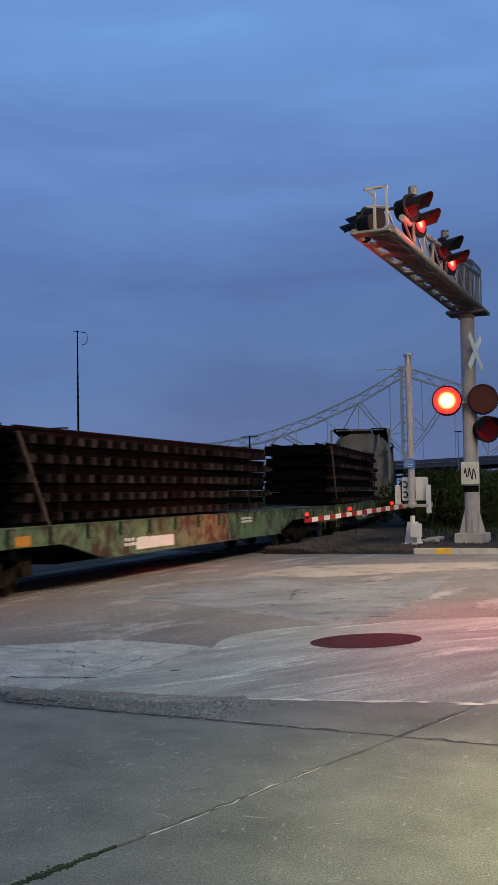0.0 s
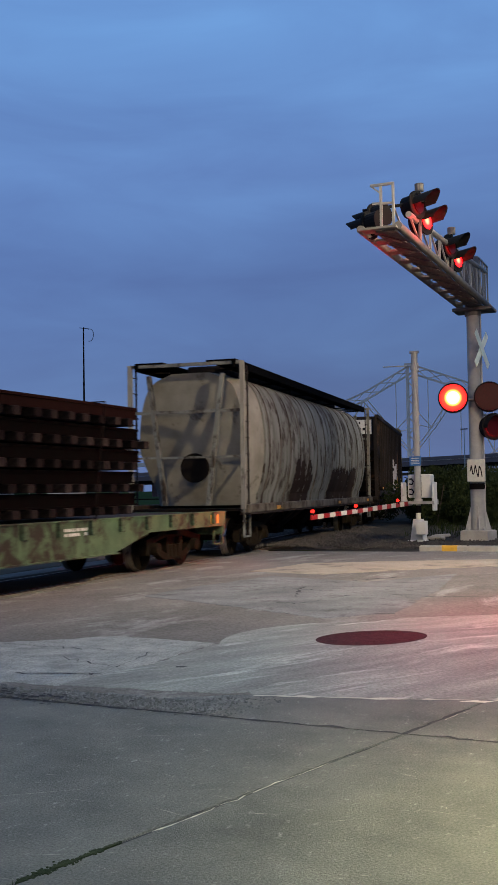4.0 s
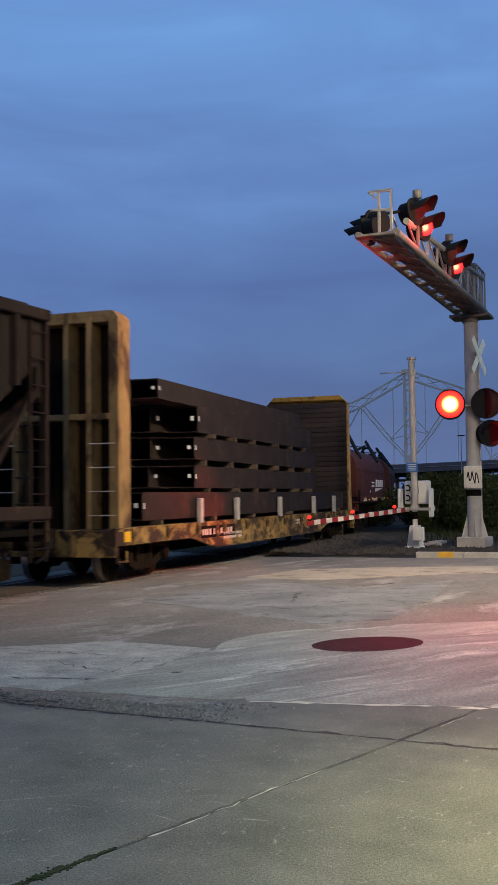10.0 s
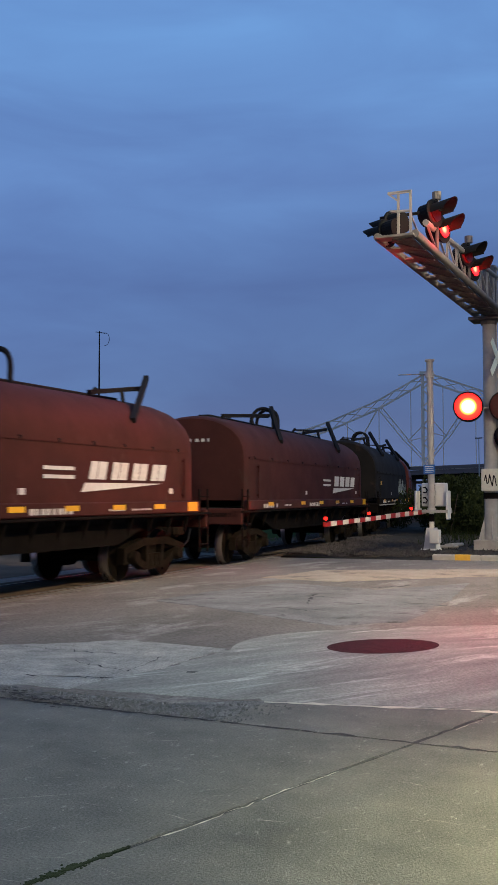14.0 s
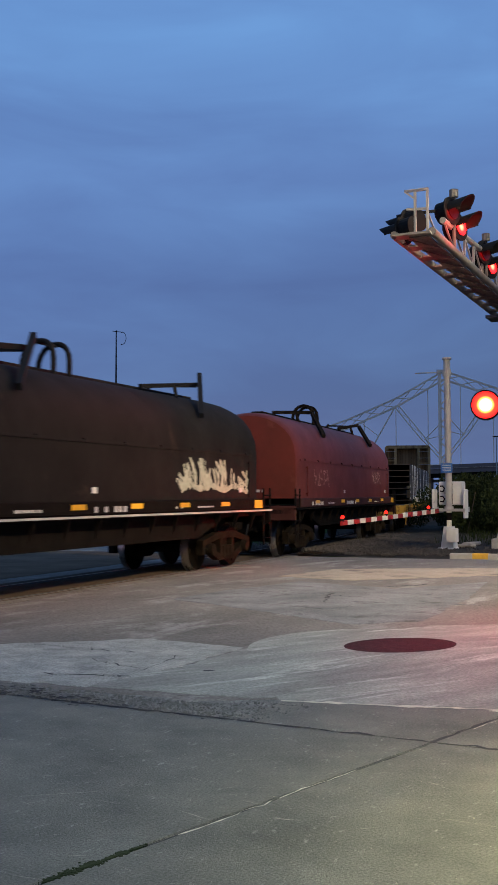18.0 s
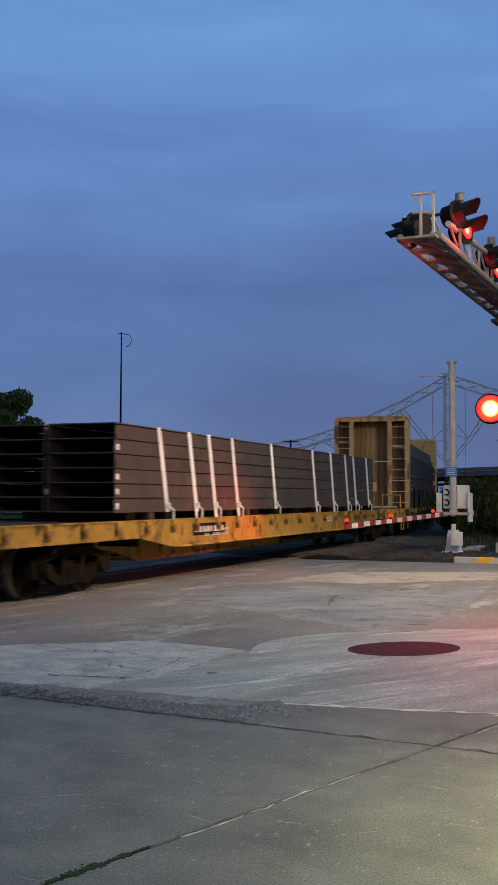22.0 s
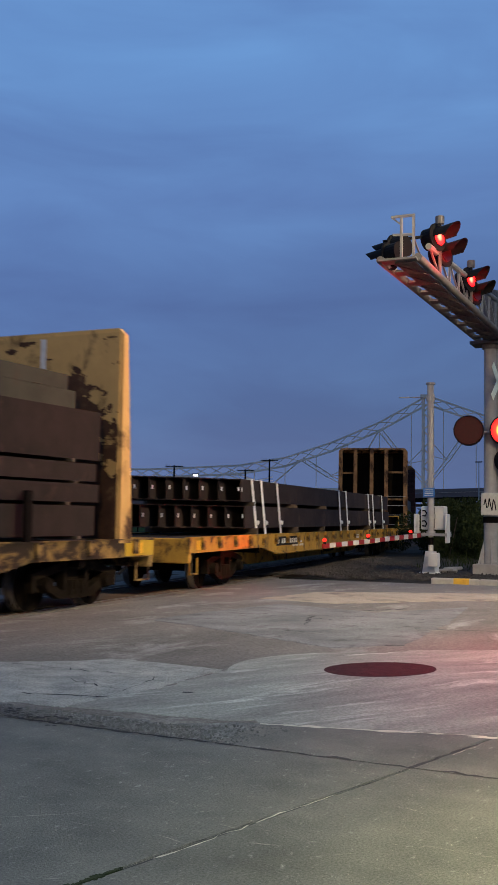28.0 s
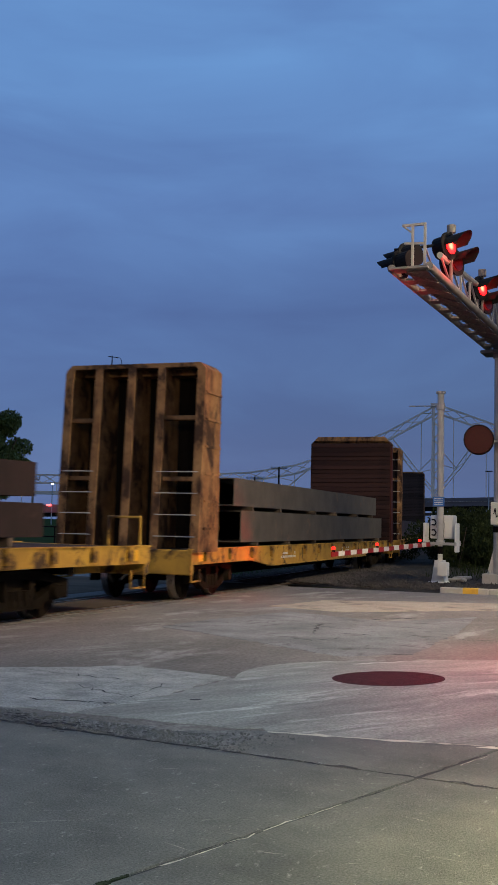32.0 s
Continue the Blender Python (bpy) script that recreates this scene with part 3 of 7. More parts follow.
for c_ in (
    [JX, JX - DB * 4.2, JX - DB * 4.2 - DA * 4.4, JX - DA * 4.4],
    [JX, JX + DA * 4.5, JX + DA * 4.5 - DB * 4.2, JX - DB * 4.2],
    [JX - DB * 4.2, JX - DB * 9, JX - DB * 9 - DA * 4.4, JX - DB * 4.2 - DA * 4.4],
    [JX - DB * 4.2, JX + DA * 4.5 - DB * 4.2, JX + DA * 4.5 - DB * 9, JX - DB * 9],
    [JX - DA * 4.4, JX - DA * 4.4 - DB * 4.2, JX - DA * 9 - DB * 4.2, JX - DA * 9],
    [JX, A0, W1, W2 - DA * 0.12],
    [JX, W2 - DA * 0.12, W2 + DA * 4.4 + DB * 0.2, JX + DA * 4.5],
):
    slab("slab", c_, m_concrete, road, gap=0.008, chips=0.02)

# a strip of broken asphalt along the slab's edge
g = Shape()
rng = random.Random(5)
top_, bot_ = [], []
for i in range(40):
    u = i / 39
    p = (JX - DA * 1.5).lerp(JX - DA * 6.2, u)
    bot_.append((p.x, p.y + 0.012, -0.004))
    up = p + DB * (0.46 + 0.5 * max(0, 1 - u * 7) + rng.uniform(-0.07, 0.07))
    top_.append((up.x, up.y, -0.006))
g.add(bot_ + top_, [(i, i + 1, 41 + i, 40 + i) for i in range(39)])
part("asphalt_strip", g, m_strip, road, "crumbling grey asphalt strip")
# loose crumbs of asphalt
g = Shape()
for i in range(2600):
    u, w = rng.random(), rng.random() ** 1.3
    p = (JX - DA * 1.3).lerp(JX - DA * 5.6, u) + DB * (0.02 + w * (0.42 + 0.5 * max(0, 1 - u * 6)))
    r = rng.uniform(0.004, 0.013) * (1.6 if rng.random() < 0.04 else 1)
    m = Matrix.Translation((p.x, p.y, 0)) @ Euler((rng.random() * 6, rng.random() * 6, rng.random() * 6)).to_matrix().to_4x4()
    q = [rng.uniform(0.6, 1.2) * r for _ in range(6)]
    g.add([m @ Vector(v) for v in ((q[0], 0, 0), (0, q[1], 0), (0, 0, q[2]), (-q[3], 0, 0), (0, -q[4], 0), (0, 0, -q[5]))], [(0, 1, 2), (1, 3, 2), (3, 4, 2), (4, 0, 2), (1, 0, 5), (3, 1, 5), (4, 3, 5), (0, 4, 5)])
tagged(part("asphalt_crumbs", g, m_crumb, road), kind="stuff")
# moss in the joint by the camera
g = Shape()
for i in range(1100):
    u = rng.random() ** 1.5
    c_ = (2.62, 2.72, 2.78, 2.88, 2.93, 3.02, 3.12)[i % 7]
    p = JX - DB * (c_ + rng.gauss(0, 0.022)) + DA * rng.gauss(0, (0.004, 0.012, 0.006, 0.016, 0.010, 0.018, 0.008)[i % 7])
    r = rng.uniform(0.0015, 0.005)
    g.box(-r, r, -r, r, -0.01, r * 0.9, Matrix.Translation((p.x, p.y, 0)) @ Euler((0, 0, rng.random() * 6)).to_matrix().to_4x4())
tagged(part("joint_weeds", g, m_moss, road), kind="stuff")


def crack(pts, width, parent=road, name="crack", material=m_asphalt, z=-0.005, jit=0.03):
    """A thin jagged flat strip along a line: tar, dirt, a joint's shadow edge, pale chips."""
    rng = random.Random(int(pts[0][0] * 131))
    line = []
    for a, b in zip(pts, pts[1:]):
        a, b = Vector((*a, 0)), Vector((*b, 0))
        n = max(3, int((b - a).length / 0.07))
        for k in range(n):
            p = a.lerp(b, k / n)
            line.append(p + Vector((rng.gauss(0, jit), rng.gauss(0, jit), 0)))
    s = Shape()
    lo, hi = [], []
    for i, p in enumerate(line):
        d = (line[min(i + 1, len(line) - 1)] - line[max(i - 1, 0)]).normalized()
        q = Vector((-d.y, d.x, 0)) * width * rng.uniform(0.12, 1.0) ** 1.5
        lo.append((p.x - q.x, p.y - q.y, z))
        hi.append((p.x + q.x, p.y + q.y, z))
    n = len(line)
    s.add(lo + hi, [(i, i + 1, n + i + 1, n + i) for i in range(n - 1)])
    return part(name, s, material, parent)


crack([(3.29, 14.05), (5.83, 14.8), (8.0, 15.4)], 0.03, z=-0.004)
crack([(3.12, 12.96), (3.44, 12.94), (3.61, 13.42)], 0.05, z=-0.003)
crack([(3.01, 13.75), (2.7, 14.4), (2.34, 15.22)], 0.04, z=-0.003)
crack([(2.38, 8.3), (3.68, 8.4)], 0.012, z=-0.003)
crack([(3.75, 7.02), (4.09, 7.07), (4.4, 7.26), (4.53, 7.30)], 0.024, z=-0.002)
crack([(3.54, 7.85), (4.0, 7.72), (4.37, 7.63)], 0.012, z=-0.002)
crack([(4.37, 7.63), (4.30, 8.1), (4.15, 8.48)], 0.010, z=-0.002)
crack([(2.72, 16.5), (3.0, 17.0), (3.18, 17.42)], 0.07, z=-0.003)
crack([(2.34, 15.22), (3.1, 15.5), (4.2, 15.7)], 0.03, z=-0.003)
crack([(1.5, 14.6), (2.2, 14.9), (3.0, 14.7)], 0.03, z=-0.003)
crack([(4.9, 7.86), (5.0, 7.92)], 0.05, z=-0.001)
# tar flakes at the broken end of the strip
g = Shape()
flake = random.Random(12)
for i in range(170):
    c_ = Vector((flake.gauss(4.55, 0.42), flake.gauss(6.22, 0.10), -0.0005))
    r_ = flake.uniform(0.006, 0.035)
    a_ = flake.random() * 6.3
    g.add([(c_.x + r_ * flake.uniform(0.5, 1.4) * math.cos(a_ + k * 1.257), c_.y + r_ * flake.uniform(0.4, 1.0) * math.sin(a_ + k * 1.257), c_.z + 0.0001 * i) for k in range(5)], [(0, 1, 2, 3, 4)])
tagged(part("tar_flakes", g, m_asphalt, road), kind="stuff")

ja = [tuple((JX + DA * x).xy) for x in (-4.3, -2.4, -0.9, 0.0, 1.2, 2.6, 4.4)]
jb = [tuple((JX - DB * x).xy) for x in (3.3, 2.4, 1.6, 0.8, 0.0, -0.5, -1.0)]
crack(jb, 0.0045, name="joint_seam", z=0.0015, jit=0.004)
crack([(a + 0.02, b) for a, b in jb[1:3]], 0.008, name="pale_chips", material=m_paleedge, z=0.0018, jit=0.008)
crack(jb[4:], 0.020, name="joint_seam", z=0.0017, jit=0.006)
crack([(a + 0.03, b) for a, b in jb[5:]], 0.007, name="pale_chips", material=m_paleedge, z=0.0019, jit=0.010)
crack([(a + 0.012, b) for a, b in jb[2:4]], 0.006, name="pale_chips", material=m_paleedge, z=0.0018, jit=0.006)
# dark strip paints the shadow edge of the step between the slabs
crack(ja, 0.034, name="joint_seam", z=0.0015, jit=0.012)
crack([(6.21, 7.03), (7.0, 7.30), (7.9, 7.63)], 0.045, name="pale_edge", material=m_paleedge, z=0.0025, jit=0.008)
crack([(7.72, 7.50), (7.95, 7.62), (8.08, 7.85), (8.25, 8.4)], 0.04, name="pale_edge", material=m_paleedge, z=0.0025, jit=0.01)

# scuffs and scratches on the near slabs
g = Shape()
rng = random.Random(29)
for i in range(260):
    p = Vector((rng.uniform(6.0, 12.4), rng.uniform(3.2, 7.2), 0))
    if (p - JX).dot(Vector((-DA.y, DA.x, 0))) > -0.08:
        continue
    a = rng.gauss(0.35, 0.5)
    d, ln_ = Vector((math.cos(a), math.sin(a), 0)), rng.uniform(0.02, 0.09) if rng.random() < 0.9 else rng.uniform(0.12, 0.4)
    w_ = Vector((-d.y, d.x, 0)) * rng.uniform(0.001, 0.0035)
    g.add([(*(p - d * ln_).xy, 0.0015), (*(p + w_).xy, 0.0015), (*(p + d * ln_).xy, 0.0015), (*(p - w_).xy, 0.0015)], [(0, 3, 2, 1)])
tagged(part("scuff_marks", g, m_kerb, road), kind="stuff")

stone_rng = random.Random(41)
g = Shape()
for i in range(900):
    p = Vector((stone_rng.uniform(6.2, 10.5), stone_rng.uniform(3.0, 7.4), 0.001))
    r = stone_rng.uniform(0.0015, 0.004) * (2.0 if stone_rng.random() < 0.05 else 1)
    q = [stone_rng.uniform(0.6, 1.3) * r for _ in range(5)]
    g.add([(p.x + q[0], p.y, p.z), (p.x, p.y + q[1], p.z), (p.x - q[2], p.y, p.z), (p.x, p.y - q[3], p.z), (p.x, p.y, p.z + q[4])], [(0, 1, 4), (1, 2, 4), (2, 3, 4), (3, 0, 4)])
tagged(part("grit", g, m_kerb, road), kind="stuff")

# manhole: a big iron cover in a ring
mh = thing("manhole_cover", "round rusty dark red iron manhole cover in the road", "manhole", pose(5.85, 10.1, 0.026, 0, -2.3, 0))
g = Shape()
n = 48
for r0, r1, z in ((0.0, 0.50, 0.0), (0.515, 0.585, 0.002)):
    vs = []
    for r in (r0, r1):
        vs += [(r * math.cos(2 * math.pi * i / n), r * math.sin(2 * math.pi * i / n), z + 0.002) for i in range(n)]
    g2 = Shape().add(vs, [(i, (i + 1) % n, n + (i + 1) % n, n + i) for i in range(n)])
    if r0:
        g2.cyl((0, 0, -0.1), (0, 0, z - 0.004), 0.585, n)
    part("cover" if not r0 else "ring", g2, m_iron, mh)

# the road's worn concrete rises a little round the tilted cover
turned_ = Euler((0, radians(-2.3), 0)).to_matrix()
ring_ = [(math.cos(2 * math.pi * i / n), math.sin(2 * math.pi * i / n)) for i in range(n)]
inner_ = [Vector((5.85, 10.1, 0.0255)) + turned_ @ Vector((0.584 * a, 0.584 * b, 0.0)) for a, b in ring_]
outer_ = [(5.85 + 1.6 * a, 10.1 + 1.6 * b, -0.0085) for a, b in ring_]
part("cover_surround", Shape().add(inner_ + outer_, [(i, (i + 1) % n, n + (i + 1) % n, n + i) for i in range(n)]), m_streaky, road, smooth=True)

# rails, flangeways, ties and ballast
track = thing("railway_track", "railway track set flush in the road, on ballast beyond", "railway", kind="structure")


def ribbon(lat0, lat1, z0, z1, s0, s1, step, material, name, label=""):
    s = Shape()
    rows = []
    t = s0
    while t <= s1 + 1e-6:
        rows.append([(*track_at(t, la)[0].xy, z) for la, z in ((lat0, z0), (lat0, z1), (lat1, z1), (lat1, z0))])
        t += step
    vs = [p for r in rows for p in r]
    fs = []
    for i in range(len(rows) - 1):
        for k in range(4):
            fs.append((i * 4 + k, i * 4 + (k + 1) % 4, i * 4 + 4 + (k + 1) % 4, i * 4 + 4 + k))
    s.add(vs, fs)
    return part(name, s, material, track, label)


for side in (-1, 1):
    c = side * 0.7535
    ribbon(c - 0.0365, c + 0.0365, -0.045, 0.0, -240, 330, 3, m_rail, "rail")
    ribbon(c - 0.026, c + 0.026, 0.0, 0.002, -240, 330, 3, m_railtop, "rail_head")
    ribbon(c - side * 0.10 - 0.035, c - side * 0.10 + 0.035, -0.030, -0.008, -60, 25.5, 3, m_asphalt, "flangeway")
    # near side keeps the road colour, the rest takes the shaded copy
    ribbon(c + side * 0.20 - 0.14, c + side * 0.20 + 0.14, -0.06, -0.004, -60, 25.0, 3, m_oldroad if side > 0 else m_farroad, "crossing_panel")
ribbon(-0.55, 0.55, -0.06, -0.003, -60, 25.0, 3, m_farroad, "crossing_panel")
ribbon(-2.1, 2.1, -0.3, -0.055, 25.0, 330, 3, m_dirt, "ballast_bed")
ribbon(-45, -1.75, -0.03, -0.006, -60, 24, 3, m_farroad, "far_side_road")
tie = Shape().box(-1.3, 1.3, -0.11, 0.11, -0.20, -0.035, bev=0.01).mesh("tie", m_tie)
s_ = 25.6
while s_ < 75:
    p_, a_ = track_at(s_)
    part("tie", tie, m_tie, track, at=Matrix.Translation(p_) @ Matrix.Rotation(a_, 4, "Z"))
    s_ += 0.52
rng = random.Random(11)


def stones(name, count, place, r0, r1, material, parent):
    s = Shape()
    for _ in range(count):
        x, y, z = place(rng)
        r = rng.uniform(r0, r1)
        m = Matrix.Translation((x, y, z)) @ Euler((rng.random() * 6, rng.random() * 6, rng.random() * 6)).to_matrix().to_4x4()
        q = [rng.uniform(0.65, 1.2) * r for _ in range(6)]
        vs = [m @ Vector(v) for v in ((q[0], 0, 0), (0, q[1], 0), (0, 0, q[2]), (-q[3], 0, 0), (0, -q[4], 0), (0, 0, -q[5]))]
        s.add(vs, [(0, 1, 2), (1, 3, 2), (3, 4, 2), (4, 0, 2), (1, 0, 5), (3, 1, 5), (4, 3, 5), (0, 4, 5)])
    return tagged(part(name, s, material, parent), kind="stuff")


def on_ballast(rng):
    s = 25.2 + rng.random() ** 1.6 * 45
    lat = rng.uniform(-0.6, 3.4) if rng.random() < 0.8 else rng.uniform(-2.5, 0)
    p, _ = track_at(s, lat)
    return p.x, p.y, -0.05 + max(0, 0.10 * math.sin(lat * 1.3)) + rng.uniform(-0.02, 0.03)


stones("ballast", 13000, on_ballast, 0.02, 0.05, m_stone, track)
# the rough verge between ballast, kerb and mast
verge = thing("verge", "stony dirt verge behind the kerb", "verge", kind="structure")
g = Shape()
vs, fs = [], []
nx, ny = 36, 30
for j in range(ny):
    for i in range(nx):
        x = -4.5 + i * 0.9
        y = 25.0 + j * 1.0 + 0.06 * max(0, x)
        z = -0.09 + 0.10 * min(1, j / 3) + 0.30 * max(0, (j - 8) / 22) + 0.06 * noise.noise(Vector((x * 0.6, y * 0.6, 3)))
        vs.append((x - 0.22 * max(0, j), y, z))
for j in range(ny - 1):
    for i in range(nx - 1):
        k = j * nx + i
        fs.append((k, k + 1, k + nx + 1, k + nx))
g.add(vs, fs)
part("verge_soil", g, m_dirt, verge, smooth=True)
stones("verge_stones", 7000, lambda r: (lambda x, y: (x - 0.2 * (y - 25), y, 0.0 + 0.05 * r.random()))(r.uniform(-3.0, 12), 25.4 + r.random() ** 1.7 * 12), 0.015, 0.05, m_stone, verge)
for q in range(5):
    x, y = rng.uniform(-1.5, 7), rng.uniform(26.0, 31)
    s = Shape().box(-0.35 * rng.uniform(0.5, 1), 0.35, -0.16, 0.16, 0, 0.10, bev=0.03)
    part("rubble", s, m_kerb, verge, at=pose(x, y, 0.02, rng.uniform(-9, 9), rng.uniform(-9, 9), rng.random() * 180))

kerb = thing("kerb", "pale concrete kerb with a yellow painted block", "kerb", kind="structure")
ka, kb = Vector((0.70, 24.75, 0)), Vector((9.8, 33.6 - 8.0, 0))
kd = (Vector((2.41, 26.0, 0)) - ka).normalized()
kd = Vector((0.985, 0.17, 0))
for i in range(10):
    p = ka + kd * (i * 1.2)
    ang = math.degrees(math.atan2(kd.y, kd.x))
    s = Shape().box(0.005, 1.195, -0.10, 0.10, -0.2, 0.125, bev=0.025)
    part("kerb_stone", s, m_kerb, kerb, at=pose(p.x, p.y, 0, 0, 0, ang))
s = Shape().box(0.55, 0.98, -0.103, 0.103, -0.1, 0.129, bev=0.026)
part("yellow_block", s, m_yellowpaint, kerb, "yellow painted kerb block", at=pose(ka.x, ka.y, 0, 0, 0, math.degrees(math.atan2(kd.y, kd.x))))

# ---- crossing signals ----
UPX = Vector((0, 0, 1))


def facing(p, d):
    """Pose at p whose local +x looks along the horizontal direction d."""
    return Matrix.Translation(p) @ Matrix.Rotation(math.atan2(d[1], d[0]), 4, "Z")


LAMPS = []


def flasher(parent, p, d, phase, r=0.31, hood_r=0.205, hood_len=0.56, lens_r=0.195, core_r=0.075):
    """A round black target with a hooded lamp disc; local +x is the way it shines. The disc turns its lit or its dark face out."""
    h = Shape().cyl((-0.03, 0, 0), (0.0, 0, 0), r, 28).cyl((-0.30, 0, 0), (-0.03, 0, 0), min(r, lens_r + 0.05), 20)
    m = Matrix.Translation(p) @ Matrix.Rotation(math.atan2(d[1], d[0]), 4, "Z") @ Matrix.Rotation(-math.atan2(d[2], math.hypot(d[0], d[1])), 4, "Y")
    head = part("signal_head", h, m_black, parent, "black round target with a hood", at=m)
    v = Shape()
    n = 20
    rings = [[], [], [], []]
    for i in range(n + 1):
        a = math.radians(-8 + 196 * i / n)
        cy, cz = math.cos(a), math.sin(a)
        ln = hood_len * (0.62 + 0.38 * max(0, cz))
        for ring, x, k in zip(rings, (0.0, ln, 0.0, ln), (hood_r, hood_r, hood_r - 0.010, hood_r - 0.010)):
            ring.append((x, cy * k, cz * k))
    q = n + 1
    fs = []
    for i in range(n):
        fs += [(i, i + 1, q + i + 1, q + i), (2 * q + i, 3 * q + i, 3 * q + i + 1, 2 * q + i + 1), (q + i, q + i + 1, 3 * q + i + 1, 3 * q + i)]
    v.add(rings[0] + rings[1] + rings[2] + rings[3], fs)
    part("hood", v, m_black, head)
    nl = 28
    le = Shape()
    vs = [(0.014, 0, 0)]
    for x, k in ((0.013, core_r), (0.012, core_r * 1.4), (0.010, lens_r), (-0.010, lens_r)):
        vs += [(x, k * math.cos(2 * math.pi * i / nl), k * math.sin(2 * math.pi * i / nl)) for i in range(nl)]
    vs.append((-0.010, 0, 0))
    fs = [(0, 1 + i, 1 + (i + 1) % nl) for i in range(nl)]
    for k in (0, 1, 2):
        fs += [(1 + k * nl + i, 1 + k * nl + nl + i, 1 + k * nl + nl + (i + 1) % nl, 1 + k * nl + (i + 1) % nl) for i in range(nl)]
    fs += [(len(vs) - 1, 1 + 3 * nl + (i + 1) % nl, 1 + 3 * nl + i) for i in range(nl)]
    me = bpy.data.meshes.new("lamp_disc")
    me.from_pydata(vs, [], fs)
    for mt in (m_lampon if lens_r > 0.3 else m_lamparm, m_lampoff):
        me.materials.append(mt)
    for i, pg in enumerate(me.polygons):
        pg.material_index = 0 if i // nl < 3 else 1
    disc = part("lamp_disc", me, m_lampon, head, "red lamp disc", at=Matrix.Translation((0.03, 0, 0)))
    LAMPS.append((disc, phase, 0.0 if lens_r > 0.3 else 0.085))
    return head


CANT = thing("cantilever_signal", "grey steel mast and walkway arm carrying red flashing lights", "signal", Matrix.Translation((0.60, 29.74, 0)))
g = Shape().cyl((0, 0, 0.3), (0, 0, 8.3), 0.205, 24, 0.19)
part("mast", g, m_galv, CANT, smooth=True)
g = Shape().box(-0.42, 0.42, -0.42, 0.42, 0.0, 0.30, bev=0.02)
part("base_block", g, m_kerb, CANT, "pale concrete base")
g = Shape()
for k in range(4):
    m = Matrix.Rotation(k * math.pi / 2 + 0.4, 4, "Z")
    s = Shape().prism([(0.18, 0.30), (0.38, 0.30), (0.20, 1.0)], "y", -0.012, 0.012)
    g.add([m @ Vector(p) for p in s.v], s.f)
part("gusset", g, m_galv, CANT)
for k in range(4):
    a = k * math.pi / 2 + 0.8
    part("anchor_bolt", Shape().cyl((0.33 * math.cos(a), 0.33 * math.sin(a), 0.3), (0.33 * math.cos(a), 0.33 * math.sin(a), 0.40), 0.025, 8), m_galv, CANT)
g = Shape().cyl((0.22, 0.02, 0.4), (0.22, 0.02, 6.8), 0.022, 8)
part("conduit", g, m_galv, CANT)

# the arm: two lower tubes with a grating between, a truss above, rails and lamps
AX = Vector((1.35, -9.95, 0)).normalized()
AY = Vector((-AX.y, AX.x, 0))
ARM = Matrix(((AX.x, -AY.x, 0, 0), (AX.y, -AY.y, 0, 0), (0, 0, 1, 6.90), (0, 0, 0, 1)))
# local: x along the arm, y to the track's side, z up
LEN, HW = 10.2, 0.40


def arm_part(name, s, material, label="", smooth=False):
    return part(name, s, material, CANT, label, smooth, at=ARM)


for y in (-HW, HW):
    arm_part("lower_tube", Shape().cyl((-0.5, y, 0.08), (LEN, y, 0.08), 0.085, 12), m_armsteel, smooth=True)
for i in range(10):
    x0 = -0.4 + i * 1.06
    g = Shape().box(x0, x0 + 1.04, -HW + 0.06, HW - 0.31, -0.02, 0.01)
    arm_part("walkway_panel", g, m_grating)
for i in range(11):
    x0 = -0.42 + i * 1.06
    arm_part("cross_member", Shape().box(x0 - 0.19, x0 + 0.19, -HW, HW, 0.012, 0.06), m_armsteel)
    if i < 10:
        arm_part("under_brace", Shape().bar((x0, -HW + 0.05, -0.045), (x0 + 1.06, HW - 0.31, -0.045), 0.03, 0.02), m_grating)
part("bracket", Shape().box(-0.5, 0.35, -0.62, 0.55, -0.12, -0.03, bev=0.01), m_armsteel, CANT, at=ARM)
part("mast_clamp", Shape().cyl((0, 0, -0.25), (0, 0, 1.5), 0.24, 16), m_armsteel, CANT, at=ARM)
for y in (-HW + 0.02,):
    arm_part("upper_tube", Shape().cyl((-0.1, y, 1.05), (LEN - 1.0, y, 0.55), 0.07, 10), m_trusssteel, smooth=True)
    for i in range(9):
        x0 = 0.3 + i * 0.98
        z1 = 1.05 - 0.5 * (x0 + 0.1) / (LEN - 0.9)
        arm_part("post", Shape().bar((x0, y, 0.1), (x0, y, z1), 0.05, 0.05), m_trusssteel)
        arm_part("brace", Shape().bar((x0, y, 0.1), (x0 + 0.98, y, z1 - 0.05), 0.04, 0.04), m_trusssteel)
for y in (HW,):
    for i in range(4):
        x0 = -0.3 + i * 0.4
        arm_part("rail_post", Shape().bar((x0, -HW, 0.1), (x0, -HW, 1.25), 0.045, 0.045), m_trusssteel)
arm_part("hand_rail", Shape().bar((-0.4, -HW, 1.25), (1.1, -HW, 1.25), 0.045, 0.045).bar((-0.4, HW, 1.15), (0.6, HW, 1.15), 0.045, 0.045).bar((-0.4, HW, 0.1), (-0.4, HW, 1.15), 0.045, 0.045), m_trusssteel)
